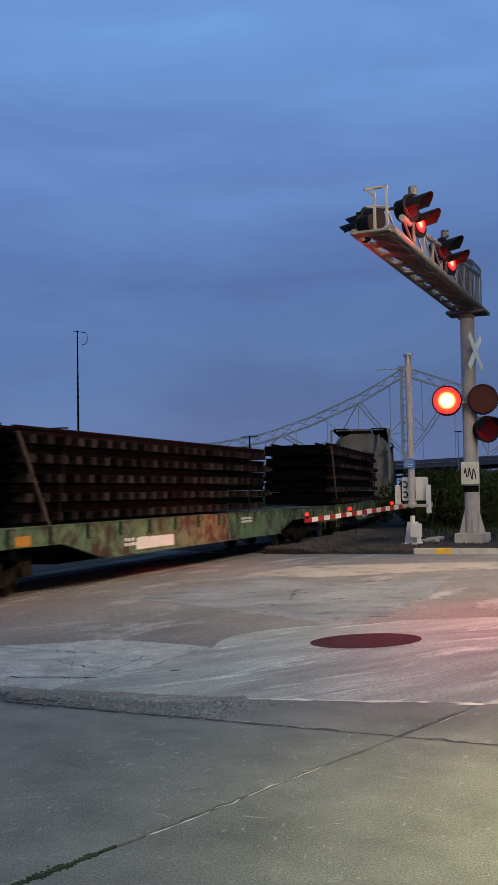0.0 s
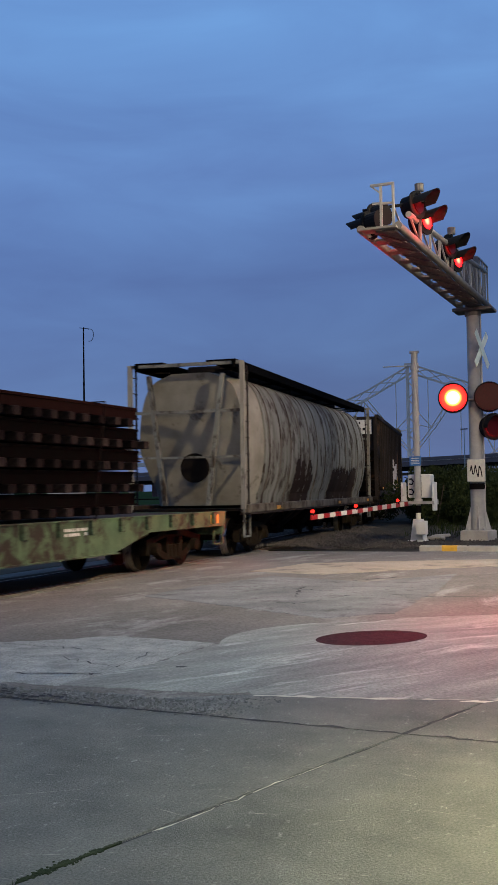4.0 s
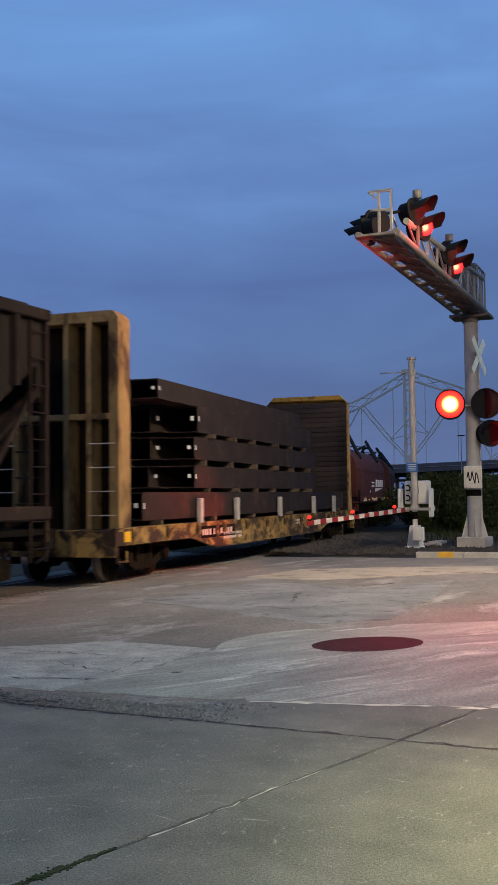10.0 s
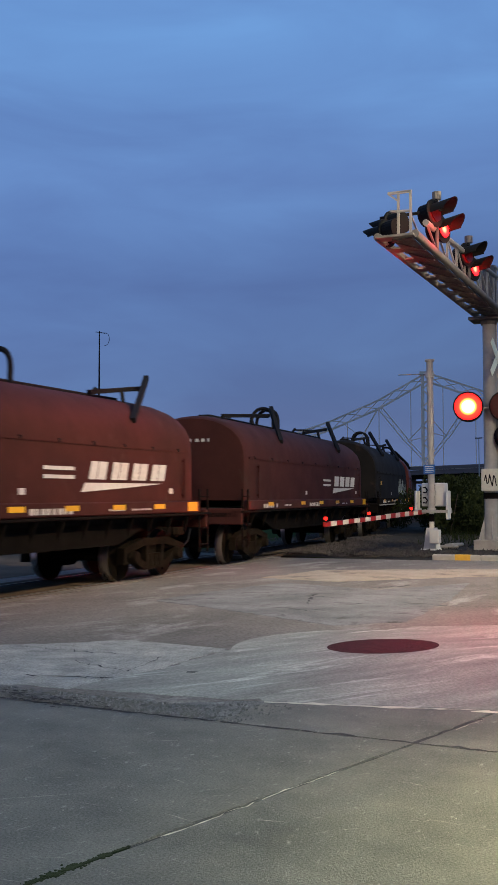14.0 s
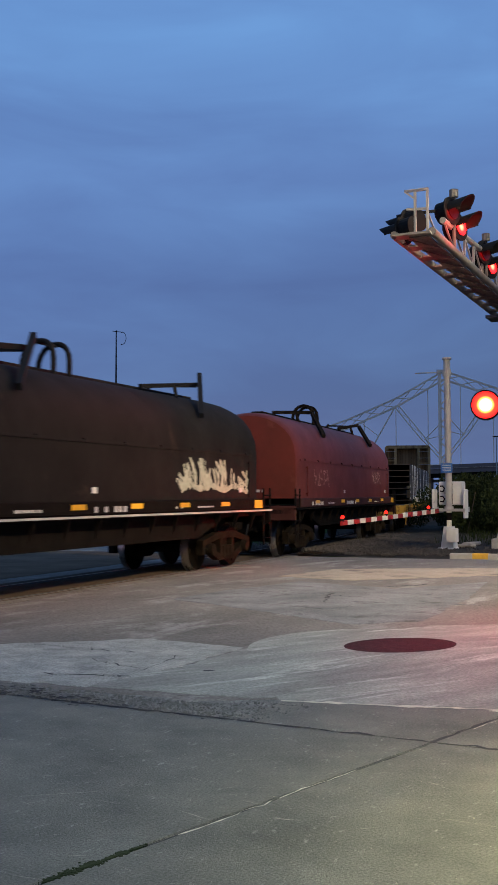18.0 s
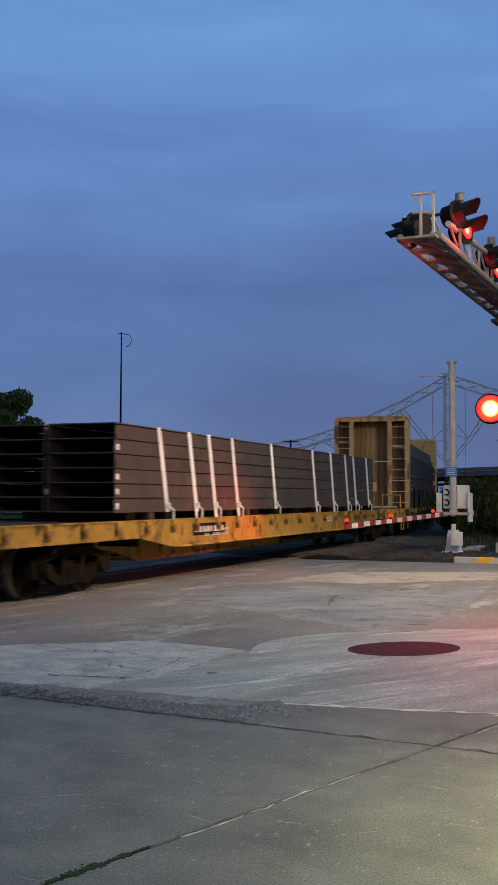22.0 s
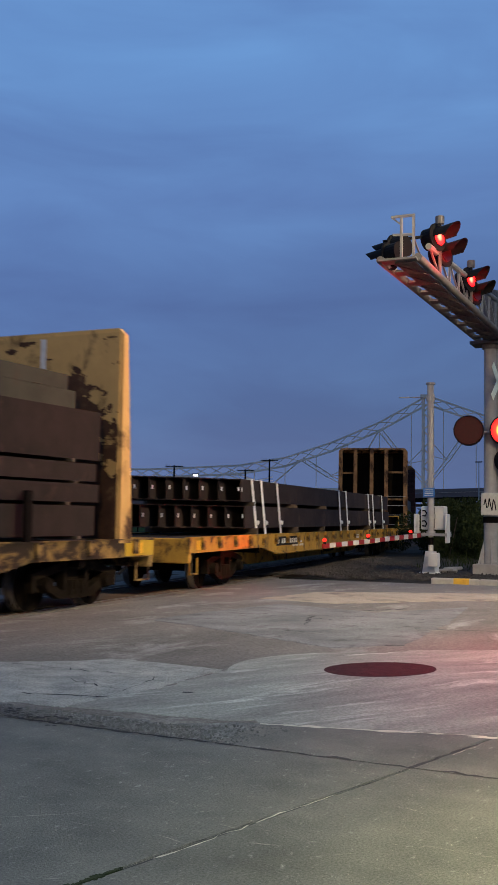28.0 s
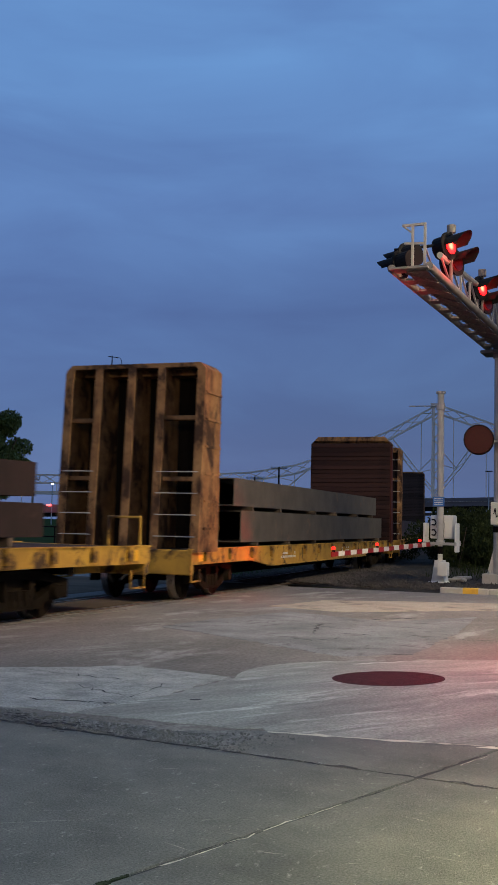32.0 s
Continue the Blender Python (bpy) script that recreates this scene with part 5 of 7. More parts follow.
def flat_car(name, label, s0, s1, paint, deck=1.15, edge=0.30, belly=0.60, truck_in=2.2, pockets=18, ends="low"):
    """A flat car: planked deck, fish-bellied side sills, stake pockets, end sills, trucks and couplers."""
    car, L = start_car(name, label, s0, s1)
    h = L / 2
    part("deck", Shape().box(-1.40, 1.40, -h + 0.02, h - 0.02, deck - 0.09, deck - 0.01), m_board, car, "dark planked deck")
    for sx in (-1, 1):
        t0 = h - truck_in - 1.7
        prof = [(-h, deck), (-h, deck - edge), (-t0, deck - edge), (-t0 + 1.3, belly), (t0 - 1.3, belly), (t0, deck - edge), (h, deck - edge), (h, deck)]
        a, b = sorted((sx * 1.40, sx * 1.47))
        part("side_sill", Shape().prism(prof, "x", a, b), paint, car)
        a, b = sorted((sx * 1.40, sx * 1.53))
        part("lower_flange", Shape().box(a, b, -t0 + 1.3, t0 - 1.3, belly - 0.025, belly), paint, car)
        a, b = sorted((sx * 1.38, sx * 1.50))
        part("upper_flange", Shape().box(a, b, -h, h, deck, deck + 0.02), paint, car)
        a, b = sorted((sx * 1.472, sx * 1.545))
        pk = Shape().box(a, b, -0.07, 0.07, deck - 0.24, deck + 0.012, bev=0.01).mesh("stake_pocket", paint)
        for i in range(pockets):
            part("stake_pocket", pk, paint, car, at=Matrix.Translation((0, -h + 0.7 + (L - 1.4) * i / (pockets - 1), 0)))
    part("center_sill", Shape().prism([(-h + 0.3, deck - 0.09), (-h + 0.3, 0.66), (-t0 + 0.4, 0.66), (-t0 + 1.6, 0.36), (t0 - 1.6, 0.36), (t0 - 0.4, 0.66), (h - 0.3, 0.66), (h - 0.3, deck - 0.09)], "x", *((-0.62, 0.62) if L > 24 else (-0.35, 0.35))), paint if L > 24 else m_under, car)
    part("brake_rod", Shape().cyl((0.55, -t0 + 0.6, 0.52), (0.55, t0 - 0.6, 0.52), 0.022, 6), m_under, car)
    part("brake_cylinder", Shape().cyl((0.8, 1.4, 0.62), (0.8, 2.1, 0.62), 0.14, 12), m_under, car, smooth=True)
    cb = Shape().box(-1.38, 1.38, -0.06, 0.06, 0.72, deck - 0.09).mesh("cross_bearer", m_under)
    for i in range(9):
        part("cross_bearer", cb, m_under, car, at=Matrix.Translation((0, -h + 2.2 + (L - 4.4) * i / 8, 0)))
    for sg in (-1, 1):
        y0, y1 = sorted((sg * h, sg * (h - 0.16)))
        part("end_sill", Shape().box(-1.46, 1.46, y0, y1, deck - 0.50, deck - 0.005, bev=0.02), paint, car)
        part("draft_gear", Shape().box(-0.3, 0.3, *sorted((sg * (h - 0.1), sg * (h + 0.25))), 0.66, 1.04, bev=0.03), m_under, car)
        coupler(car, sg * (h + 0.1), sg)
        truck(car, sg * (h - truck_in))
        for sx in (-1, 1):
            st = Shape().bar((sx * 1.43, sg * (h - 0.12), deck - 0.4), (sx * 1.43, sg * (h - 0.12), 0.42), 0.03, 0.03).bar((sx * 1.43, sg * (h - 0.55), deck - 0.4), (sx * 1.43, sg * (h - 0.55), 0.42), 0.03, 0.03).bar((sx * 1.43, sg * (h - 0.12), 0.43), (sx * 1.43, sg * (h - 0.55), 0.43), 0.06, 0.03)
            part("sill_step", st, paint, car)
            if sg < 0 or sx < 0 or L < 25:
                continue
            gr = Shape().tube([(sx * 1.30, sg * (h - 0.08), deck), (sx * 1.30, sg * (h - 0.08), deck + 0.52), (sx * 0.62, sg * (h - 0.08), deck + 0.52), (sx * 0.62, sg * (h - 0.08), deck)], 0.03, 8)
            part("grab_iron", gr, paint, car)
    part("brake_reservoir", Shape().cyl((0.75, -1.9, 0.78), (0.75, -0.7, 0.78), 0.19, 14), m_under, car, smooth=True)
    patch(car, 1.476, -h + 0.35, -h + 0.75, deck - 0.24, deck - 0.05, m_amber, "yellow_reflector", "yellow reflector patch")
    patch(car, 1.476, h - 0.8, h - 0.4, deck - 0.24, deck - 0.05, m_amber, "yellow_reflector")
    bars(car, 1.474, -h * 0.42, -h * 0.42 + 1.3, belly + 0.12, belly + 0.30, 2, 9)
    bars(car, 1.474, h * 0.2, h * 0.2 + 0.9, deck - 0.26, deck - 0.10, 2, 7)
    return car, L


def track_panels(s0, s1, car_mid, car_half, deck, lh):
    ld = thing("track_panel_stack", "stack of dark brown railway track panels on a flat car", "track panels", group="loads on the flat cars")
    MOVERS.append((ld, car_mid, car_half))
    y0, y1 = s0 - car_mid, s1 - car_mid
    n = 5
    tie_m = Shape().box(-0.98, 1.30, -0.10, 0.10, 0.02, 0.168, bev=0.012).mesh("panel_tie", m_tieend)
    rg = random.Random(int(s0))
    for k in range(n):
        z = deck + 0.03 + k * lh
        off = rg.uniform(-0.15, 0.15)
        for sx in (-1, 1):
            zr = z + 0.175
            for xc, hgt, nm in ((sx * 0.75, lh - 0.17, "panel_rail"), (1.12 if sx > 0 else 0.0, lh - 0.185, "guard_rail")):
                pr = [(xc - 0.07, zr), (xc + 0.07, zr), (xc + 0.07, zr + 0.03), (xc + 0.012, zr + 0.03), (xc + 0.012, zr + hgt - 0.05), (xc + 0.036, zr + hgt - 0.05), (xc + 0.036, zr + hgt), (xc - 0.036, zr + hgt), (xc - 0.036, zr + hgt - 0.05), (xc - 0.012, zr + hgt - 0.05), (xc - 0.012, zr + 0.03), (xc - 0.07, zr + 0.03)]
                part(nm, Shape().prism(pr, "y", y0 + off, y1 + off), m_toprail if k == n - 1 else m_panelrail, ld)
        # near-black block added to close the view through the stack's end
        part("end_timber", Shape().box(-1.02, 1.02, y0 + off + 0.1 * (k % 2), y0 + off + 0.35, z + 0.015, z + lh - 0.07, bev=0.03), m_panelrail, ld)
        yy = y0 + 0.35
        while yy < y1 - 0.3 + 0.8 * (k % 2):
            part("panel_tie", tie_m, m_tieend, ld, at=pose(rg.uniform(-0.03, 0.03), yy + off, z, 0, 0, rg.uniform(-0.6, 0.6)))
            yy += 0.52
    for u in (0.12, 0.88):
        yy = y0 + (y1 - y0) * u
        part("tie_down_chain", Shape().tube([(1.42, yy - 0.5, deck), (1.34, yy, deck + n * lh + 0.03), (-1.02, yy, deck + n * lh + 0.03), (-1.42, yy - 0.5, deck)], 0.016, 6), m_under, ld)
    part("end_stake", Shape().bar((1.30, y0 + 0.9, deck), (1.28, y0 + 0.02, deck + n * lh - 0.1), 0.045, 0.045), m_dunnage, ld)
    return ld


# two green flat cars with track panels, each with a pale plate on its sill
SPEC = {}


def spec(key, s0, s1):
    SPEC[key] = ((s0 + s1) / 2, (s1 - s0) * 0.36)
    return s0, s1


for key, a, b, la, lb, lh_ in (("A", -102.6, -82.6, -100.1, -87.8, 0.318), ("B", -81.0, -64.4, -80.7, -67.9, 0.412)):
    c_, L_ = flat_car("flat_car", "weathered green flat car loaded with track panels", *spec(key, a, b), m_green, deck=1.12, belly=0.52, truck_in=1.9, pockets=16)
    track_panels(la, lb, *SPEC[key], 1.14, lh_)
    part("sill_plate", Shape().box(1.474, 1.480, -L_ / 2 + 6.3, -L_ / 2 + 8.05, 0.57, 0.79, bev=0.002), m_white, c_, "pale plate on the sill")
    patch(c_, 1.476, -L_ / 2 + 2.1, -L_ / 2 + 2.55, 0.84, 1.0, m_dullamber, "yellow_reflector")


def sprayed(car, strokes, y0, y1, z0, z1, skin, material, seed, thin=0.35, cell=0.03, label="faded pale spray paint"):
    """Spray paint lying on a car's side: brush strokes with ragged, patchy edges; skin(y, z) is the side's surface."""
    wy, hz = y1 - y0, z1 - z0
    segs = []
    for pts, r in strokes:
        q = [(y0 + u * wy, z0 + v * hz) for u, v in pts]
        segs += [(a, b, r * 1.12) for a, b in zip(q, q[1:])]
    ny, nz = int((wy + 0.4) / cell), int((hz + 0.4) / cell)
    index, vs, fs = {}, [], []

    def corner(i, j):
        if (i, j) not in index:
            y, z = y0 - 0.2 + i * cell, z0 - 0.2 + j * cell
            index[(i, j)] = len(vs)
            vs.append((skin(y, z), y, z))
        return index[(i, j)]

    for i in range(ny):
        for j in range(nz):
            y, z = y0 - 0.2 + (i + 0.5) * cell, z0 - 0.2 + (j + 0.5) * cell
            wob = noise.noise(Vector((y * 9, z * 9, seed)))
            near = 9.0
            for (ay, az), (by, bz), r in segs:
                dy, dz = by - ay, bz - az
                k = max(0.0, min(1.0, ((y - ay) * dy + (z - az) * dz) / max(1e-6, dy * dy + dz * dz)))
                near = min(near, math.hypot(y - ay - k * dy, z - az - k * dz) / r)
            if near < 1.0 + 0.45 * wob and noise.noise(Vector((y * 14, z * 3.5, seed + 5))) < 0.75 - thin:
                fs.append((corner(i, j), corner(i + 1, j), corner(i + 1, j + 1), corner(i, j + 1)))
    tagged(part("spray_paint", Shape().add(vs, fs), material, car, label), kind="stuff")


# covered hopper with rounded sides
def round_hopper(s0, s1):
    car, L = start_car("covered_hopper_car", "dirty white round-sided covered hopper car with rust streaks", *spec("H1", s0, s1))
    h = L / 2
    n = 18

    def section(k):
        pts = []
        for i in range(n + 1):
            a = math.radians(-55 + 133 * i / n)
            pts.append((k * 1.57 * max(0.0, math.cos(a)) ** 0.42, 2.75 + 1.72 * math.sin(a)))
        pts = [(x, z) for x, z in pts if z < 4.46]
        return pts

    right = section(1.0)
    right = [(min(x, 1.6), z) for x, z in right]
    right = [(1.30, 1.22)] + [p for p in right if p[1] > 1.35] + [(0.55, 4.52)]
    prof = right + [(-x, z) for x, z in reversed(right)]
    yb = h - 1.5
    part("body_shell", Shape().prism(prof, "y", -yb, yb), m_hopper, car, smooth=True)
    # sloped end sheets
    for sg in (-1, 1):
        s = Shape()
        m = len(prof)
        inner = [(x * 0.97, sg * yb, z) for x, z in prof]
        outer = [(x * 0.86, sg * (h - 0.35 if z > 2.6 else h - 0.35 - (2.6 - z) * 0.75), z if z < 4.2 else z - 0.05) for x, z in prof]
        s.add(inner + outer, [(i, (i + 1) % m, m + (i + 1) % m, m + i) for i in range(m)] + [tuple(range(m, 2 * m))])
        part("end_sheet", s, m_hopperend, car, smooth=True)
        y = sg * (h - 0.28)
        part("end_opening", Shape().cyl((0.1, y - sg * 0.1, 2.15), (0.1, y, 2.15), 0.36, 20), m_under, car, "dark round hatch")
        for sx in (-1, 1):
            part("corner_post", Shape().bar((sx * 1.44, sg * h, 1.15), (sx * 1.44, sg * h, 4.67), 0.10, 0.10), m_hopperend, car)
            part("end_brace", Shape().bar((sx * 0.95, sg * (h - 0.02), 4.4), (sx * 0.55, sg * (h - 0.02), 1.25), 0.13, 0.10), m_hopper, car)
            ladder(car, sx * 1.45 - (0.03 if sx > 0 else 0.03), sg * (h - 0.02), sg * (h - 0.46), 1.1, 4.6, 9, m_blackcar)
            part("sill_step", Shape().bar((sx * 1.44, sg * h, 1.15), (sx * 1.44, sg * h, 0.5), 0.05, 0.05).bar((sx * 1.44, sg * (h - 0.45), 1.15), (sx * 1.44, sg * (h - 0.45), 0.5), 0.05, 0.05).bar((sx * 1.44, sg * h, 0.5), (sx * 1.44, sg * (h - 0.45), 0.5), 0.05, 0.04), m_hopper, car)
        part("end_rail", Shape().bar((-1.44, sg * h, 4.64), (1.44, sg * h, 4.64), 0.08, 0.08).bar((-1.44, sg * h, 3.5), (1.44, sg * h, 3.5), 0.07, 0.07).bar((-1.44, sg * h, 2.4), (1.44, sg * h, 2.4), 0.05, 0.05), m_hopper, car)
        part("end_platform", Shape().box(-1.44, 1.44, *sorted((sg * h, sg * (h - 1.1))), 1.10, 1.16), m_under, car)
        part("shear_plate", Shape().box(-0.5, 0.5, *sorted((sg * (h + 0.1), sg * (h - 2.4))), 0.75, 1.10), m_under, car)
        coupler(car, sg * (h + 0.1), sg)
        truck(car, sg * (h - 1.75))
    # ribs
    for i in range(13):
        y = -yb + 0.35 + (2 * yb - 0.7) * i / 12
        w = 0.028
        s = Shape()
        for q, dx in ((right, 0.0),):
            inn = [(x + 0.0, z) for x, z in q[:-1]]
            out = [(x + 0.022, z) for x, z in q[:-1]]
            vs = [(x, y - w, z) for x, z in inn] + [(x, y - w, z) for x, z in out] + [(x, y + w, z) for x, z in inn] + [(x, y + w, z) for x, z in out]
            k = len(inn)
            fs = []
            for j in range(k - 1):
                fs += [(k + j, k + j + 1, 3 * k + j + 1, 3 * k + j), (j, j + 1, k + j + 1, k + j), (2 * k + j, 3 * k + j, 3 * k + j + 1, 2 * k + j + 1)]
            s.add(vs, fs)
        part("rib", s, m_rib, car, smooth=True)
    for sx in (-1, 1):
        a, b = sorted((sx * 1.34, sx * 1.56))
        part("side_sill", Shape().box(a, b, -h, h, 1.06, 1.26, bev=0.02), m_rib, car)
        part("sill_flange", Shape().box(*sorted((sx * 1.34, sx * 1.60)), -h, h, 1.02, 1.055), m_blackcar, car)
        part("running_board", Shape().box(*sorted((sx * 0.55, sx * 1.30)), -h - 0.05, h + 0.05, 4.68, 4.72).box(*sorted((sx * 1.20, sx * 1.30)), -h - 0.05, h + 0.05, 4.53, 4.69), m_roofwalk, car, "dark roof walk")
        for i in range(9):
            y = -h + 0.5 + (L - 1.0) * i / 8
            part("walk_bracket", Shape().bar((sx * 0.6, y, 4.52), (sx * 1.25, y, 4.54), 0.05, 0.05), m_under, car)
        for i in range(12):
            y = -h + 1.2 + (L - 2.4) * i / 11
            patch(car, 1.562 if sx > 0 else -1.567, y, y + 0.36, 1.10, 1.19, m_dullamber if i % 2 else m_dunnage, "side_marking") if i in (1, 4, 7, 11) else None
    for i in range(4):
        y = -h + 1.4 + i * (L - 2.8) / 4
        part("roof_hatch", Shape().box(-0.48, 0.48, y, y + (L - 2.8) / 4 - 0.08, 4.50, 4.76, bev=0.05), m_under, car)
    # discharge hoppers underneath
    for i in range(4):
        y = -h + 4.1 + (L - 8.2) * i / 3
        s = Shape()
        a = [(-1.32, y - 1.2, 1.25), (1.32, y - 1.2, 1.25), (1.32, y + 1.2, 1.25), (-1.32, y + 1.2, 1.25)]
        b = [(-0.35, y - 0.3, 0.42), (0.35, y - 0.3, 0.42), (0.35, y + 0.3, 0.42), (-0.35, y + 0.3, 0.42)]
        s.add(a + b, [(0, 1, 5, 4), (1, 2, 6, 5), (2, 3, 7, 6), (3, 0, 4, 7), (4, 5, 6, 7), (3, 2, 1, 0)])
        part("discharge_hopper", s, m_blackcar, car)
        part("outlet_gate", Shape().box(-0.45, 0.45, y - 0.4, y + 0.4, 0.30, 0.44, bev=0.02), m_under, car)
    # brown paint rolled over the lower side, with scalloped upper edges

    def skin(y, z):
        for (xa, za), (xb, zb) in zip(right, right[1:]):
            if za <= z <= zb:
                return xa + (xb - xa) * (z - za) / max(1e-6, zb - za) + 0.026
        return right[0][0] + 0.026

    rg = random.Random(6)
    for ya, yb_, zt in ((-0.46 * h, -0.20 * h, 2.30), (0.12 * h, 0.60 * h, 2.12)):
        st = []
        k = int((yb_ - ya) / 0.55)
        for i in range(k):
            u = (i + 0.5 + rg.uniform(-0.1, 0.1)) / k
            st.append(([(u, 0.0), (u, 0.66 + 0.24 * rg.random())], rg.uniform(0.24, 0.29)))
            st.append(([(u + 0.3 / k, -0.1), (u + 0.4 / k, 0.25 + 0.3 * rg.random())], 0.20))
        sprayed(car, st, ya, yb_, 1.32, zt, skin, m_overpaint, 31, 0.14, 0.04, "brown paint rolled over the lower side")
    return car


round_hopper(-63.2, -47.0)


# black ribbed hopper
def rib_hopper(s0, s1):
    car, L = start_car("open_hopper_car", "faded black ribbed hopper car with pale graffiti", *spec("H2", s0, s1))
    h = L / 2
    top, sill, hw = 4.44, 1.42, 1.50
    yb = h - 0.25
    for sx in (-1, 1):
        a, b = sorted((sx * (hw - 0.03), sx * hw))
        part("side_sheet", Shape().prism([(-yb, top), (yb, top), (yb, 3.75), (h - 1.75, 2.7), (h - 1.75, sill), (-h + 1.75, sill), (-h + 1.75, 2.7), (-yb, 3.75)], "x", a, b), m_blackcar, car)
        a, b = sorted((sx * (hw - 0.05), sx * (hw + 0.11)))
        part("top_chord", Shape().box(a, b, -h + 0.1, h - 0.1, top - 0.06, top + 0.12, bev=0.02), m_blackcar, car)
        part("side_sill", Shape().box(a, b, -h + 0.1, h - 0.1, sill - 0.16, sill + 0.05, bev=0.02), m_blackcar, car)
        a, b = sorted((sx * hw, sx * (hw + 0.10)))
        for i in range(15):
            y = -h + 0.95 + (L - 1.9) * i / 14
            part("side_stake", Shape().prism([(a, y - 0.09), (a, y + 0.09), (b, y + 0.05), (b, y - 0.05)] if sx > 0 else [(b, y - 0.09), (b, y + 0.09), (a, y + 0.05), (a, y - 0.05)], "z", 3.30 if i in (0, 14) else sill + 0.05, top - 0.06), m_blackcar, car)
        for i in range(10):
            y = -h + 1.6 + (L - 3.2) * i / 9
            if i % 2 == 0:
                patch(car, sx * (hw + 0.112), y, y + 0.28, sill + 0.10, sill + 0.20, m_amber, "yellow_reflector")
    part("vertical_reflector", Shape().box(hw + 0.101, hw + 0.106, h - 2.0, h - 1.85, sill + 0.15, sill + 0.65).box(hw + 0.101, hw + 0.106, h - 1.85, h - 1.65, sill + 0.36, sill + 0.50), m_amber, car)
    part("vertical_reflector", Shape().box(hw + 0.101, hw + 0.106, h - 4.6, h - 4.46, sill + 0.12, sill + 0.7), m_amber, car)
    for sg in (-1, 1):
        part("end_slope", Shape().prism([(sg * yb, top), (sg * yb, 3.2), (sg * (h - 2.6), sill), (sg * (h - 2.7), sill), (sg * (yb - 0.08), 3.2), (sg * (yb - 0.08), top)], "x", -hw + 0.03, hw - 0.03), m_blackcar, car)
        part("end_plate", Shape().box(-hw + 0.02, hw - 0.02, *sorted((sg * yb, sg * (yb + 0.05))), 3.1, top + 0.05), m_blackcar, car)
        pl = part("end_placard", Shape().box(-0.30, 1.32, *sorted((sg * (yb + 0.055), sg * (yb + 0.07))), 3.78, 4.36), m_white, car, "white placard with dark bars")
        s = Shape()
        for zz, w in ((4.23, 0.33), (3.98, 0.56)):
            for k in range(6):
                s.box(0.56 - w + k * w / 3 + 0.02, 0.56 - w + (k + 0.75) * w / 3, *sorted((sg * (yb + 0.071), sg * (yb + 0.075))), zz - 0.05, zz + 0.05)
        part("placard_bar", s, m_black, pl)
        for sx in (-1, 1):
            part("corner_post", Shape().bar((sx * (hw - 0.03), sg * (h - 0.12), 1.1), (sx * (hw - 0.03), sg * (h - 0.12), top), 0.12, 0.10), m_blackcar, car)
            part("end_brace", Shape().bar((sx * (hw - 0.05), sg * (h - 0.35), 3.3), (sx * (hw - 0.05), sg * (h - 1.9), 1.4), 0.10, 0.10), m_blackcar, car)
            ladder(car, sx * (hw + 0.03), sg * (h - 0.16), sg * (h - 0.56), 0.6, 4.4, 9, m_blackcar)
            for i in range(5):
                z = 1.5 + i * 0.42
                part("end_rung", Shape().cyl((sx * 0.9, sg * (h - 0.08), z), (sx * 1.4, sg * (h - 0.08), z), 0.015, 6), m_blackcar, car)
        part("end_platform", Shape().box(-hw, hw, *sorted((sg * h, sg * (h - 2.2))), 1.02, 1.12), m_under, car)
        part("end_sill", Shape().box(-hw, hw, *sorted((sg * h, sg * (h - 0.14))), 0.90, 1.24, bev=0.02), m_blackcar, car)
        coupler(car, sg * (h + 0.1), sg)
        truck(car, sg * (h - 1.75))
    part("center_sill", Shape().box(-0.35, 0.35, -h + 0.2, h - 0.2, 0.70, 1.05), m_under, car)
    for i in range(3):
        y = -h + 4.3 + (L - 8.6) * i / 2
        s = Shape()
        a = [(-1.46, y - 1.9, 1.38), (1.46, y - 1.9, 1.38), (1.46, y + 1.9, 1.38), (-1.46, y + 1.9, 1.38)]
        b = [(-0.9, y - 0.35, 0.36), (0.9, y - 0.35, 0.36), (0.9, y + 0.35, 0.36), (-0.9, y + 0.35, 0.36)]
        s.add(a + b, [(0, 1, 5, 4), (1, 2, 6, 5), (2, 3, 7, 6), (3, 0, 4, 7), (4, 5, 6, 7), (3, 2, 1, 0)])
        part("discharge_hopper", s, m_blackcar, car)
        part("outlet_gate", Shape().box(-1.0, 1.0, y - 0.45, y + 0.45, 0.26, 0.38, bev=0.02), m_under, car)
    part("roof_sheet", Shape().box(-hw + 0.03, hw - 0.03, -yb, yb, top - 0.35, top - 0.28), m_under, car)
    part("roof_grab", Shape().tube([(1.2, h - 0.9, top + 0.12), (1.2, h - 0.9, top + 0.24), (1.2, h - 0.2, top + 0.24), (1.2, h - 0.2, top + 0.12)], 0.02, 6), m_blackcar, car)
    for ya, yb_, rows in ((-4.15, -3.70, 3), (-3.52, -3.05, 3), (-2.85, -2.35, 2)):
        for r in range(rows):
            za = (2.50 if rows == 3 else 2.56) + 0.235 * r
            patch(car, hw + 0.003, ya + 0.03 * (r % 2), yb_, za, za + 0.19, m_white, "number_bar")
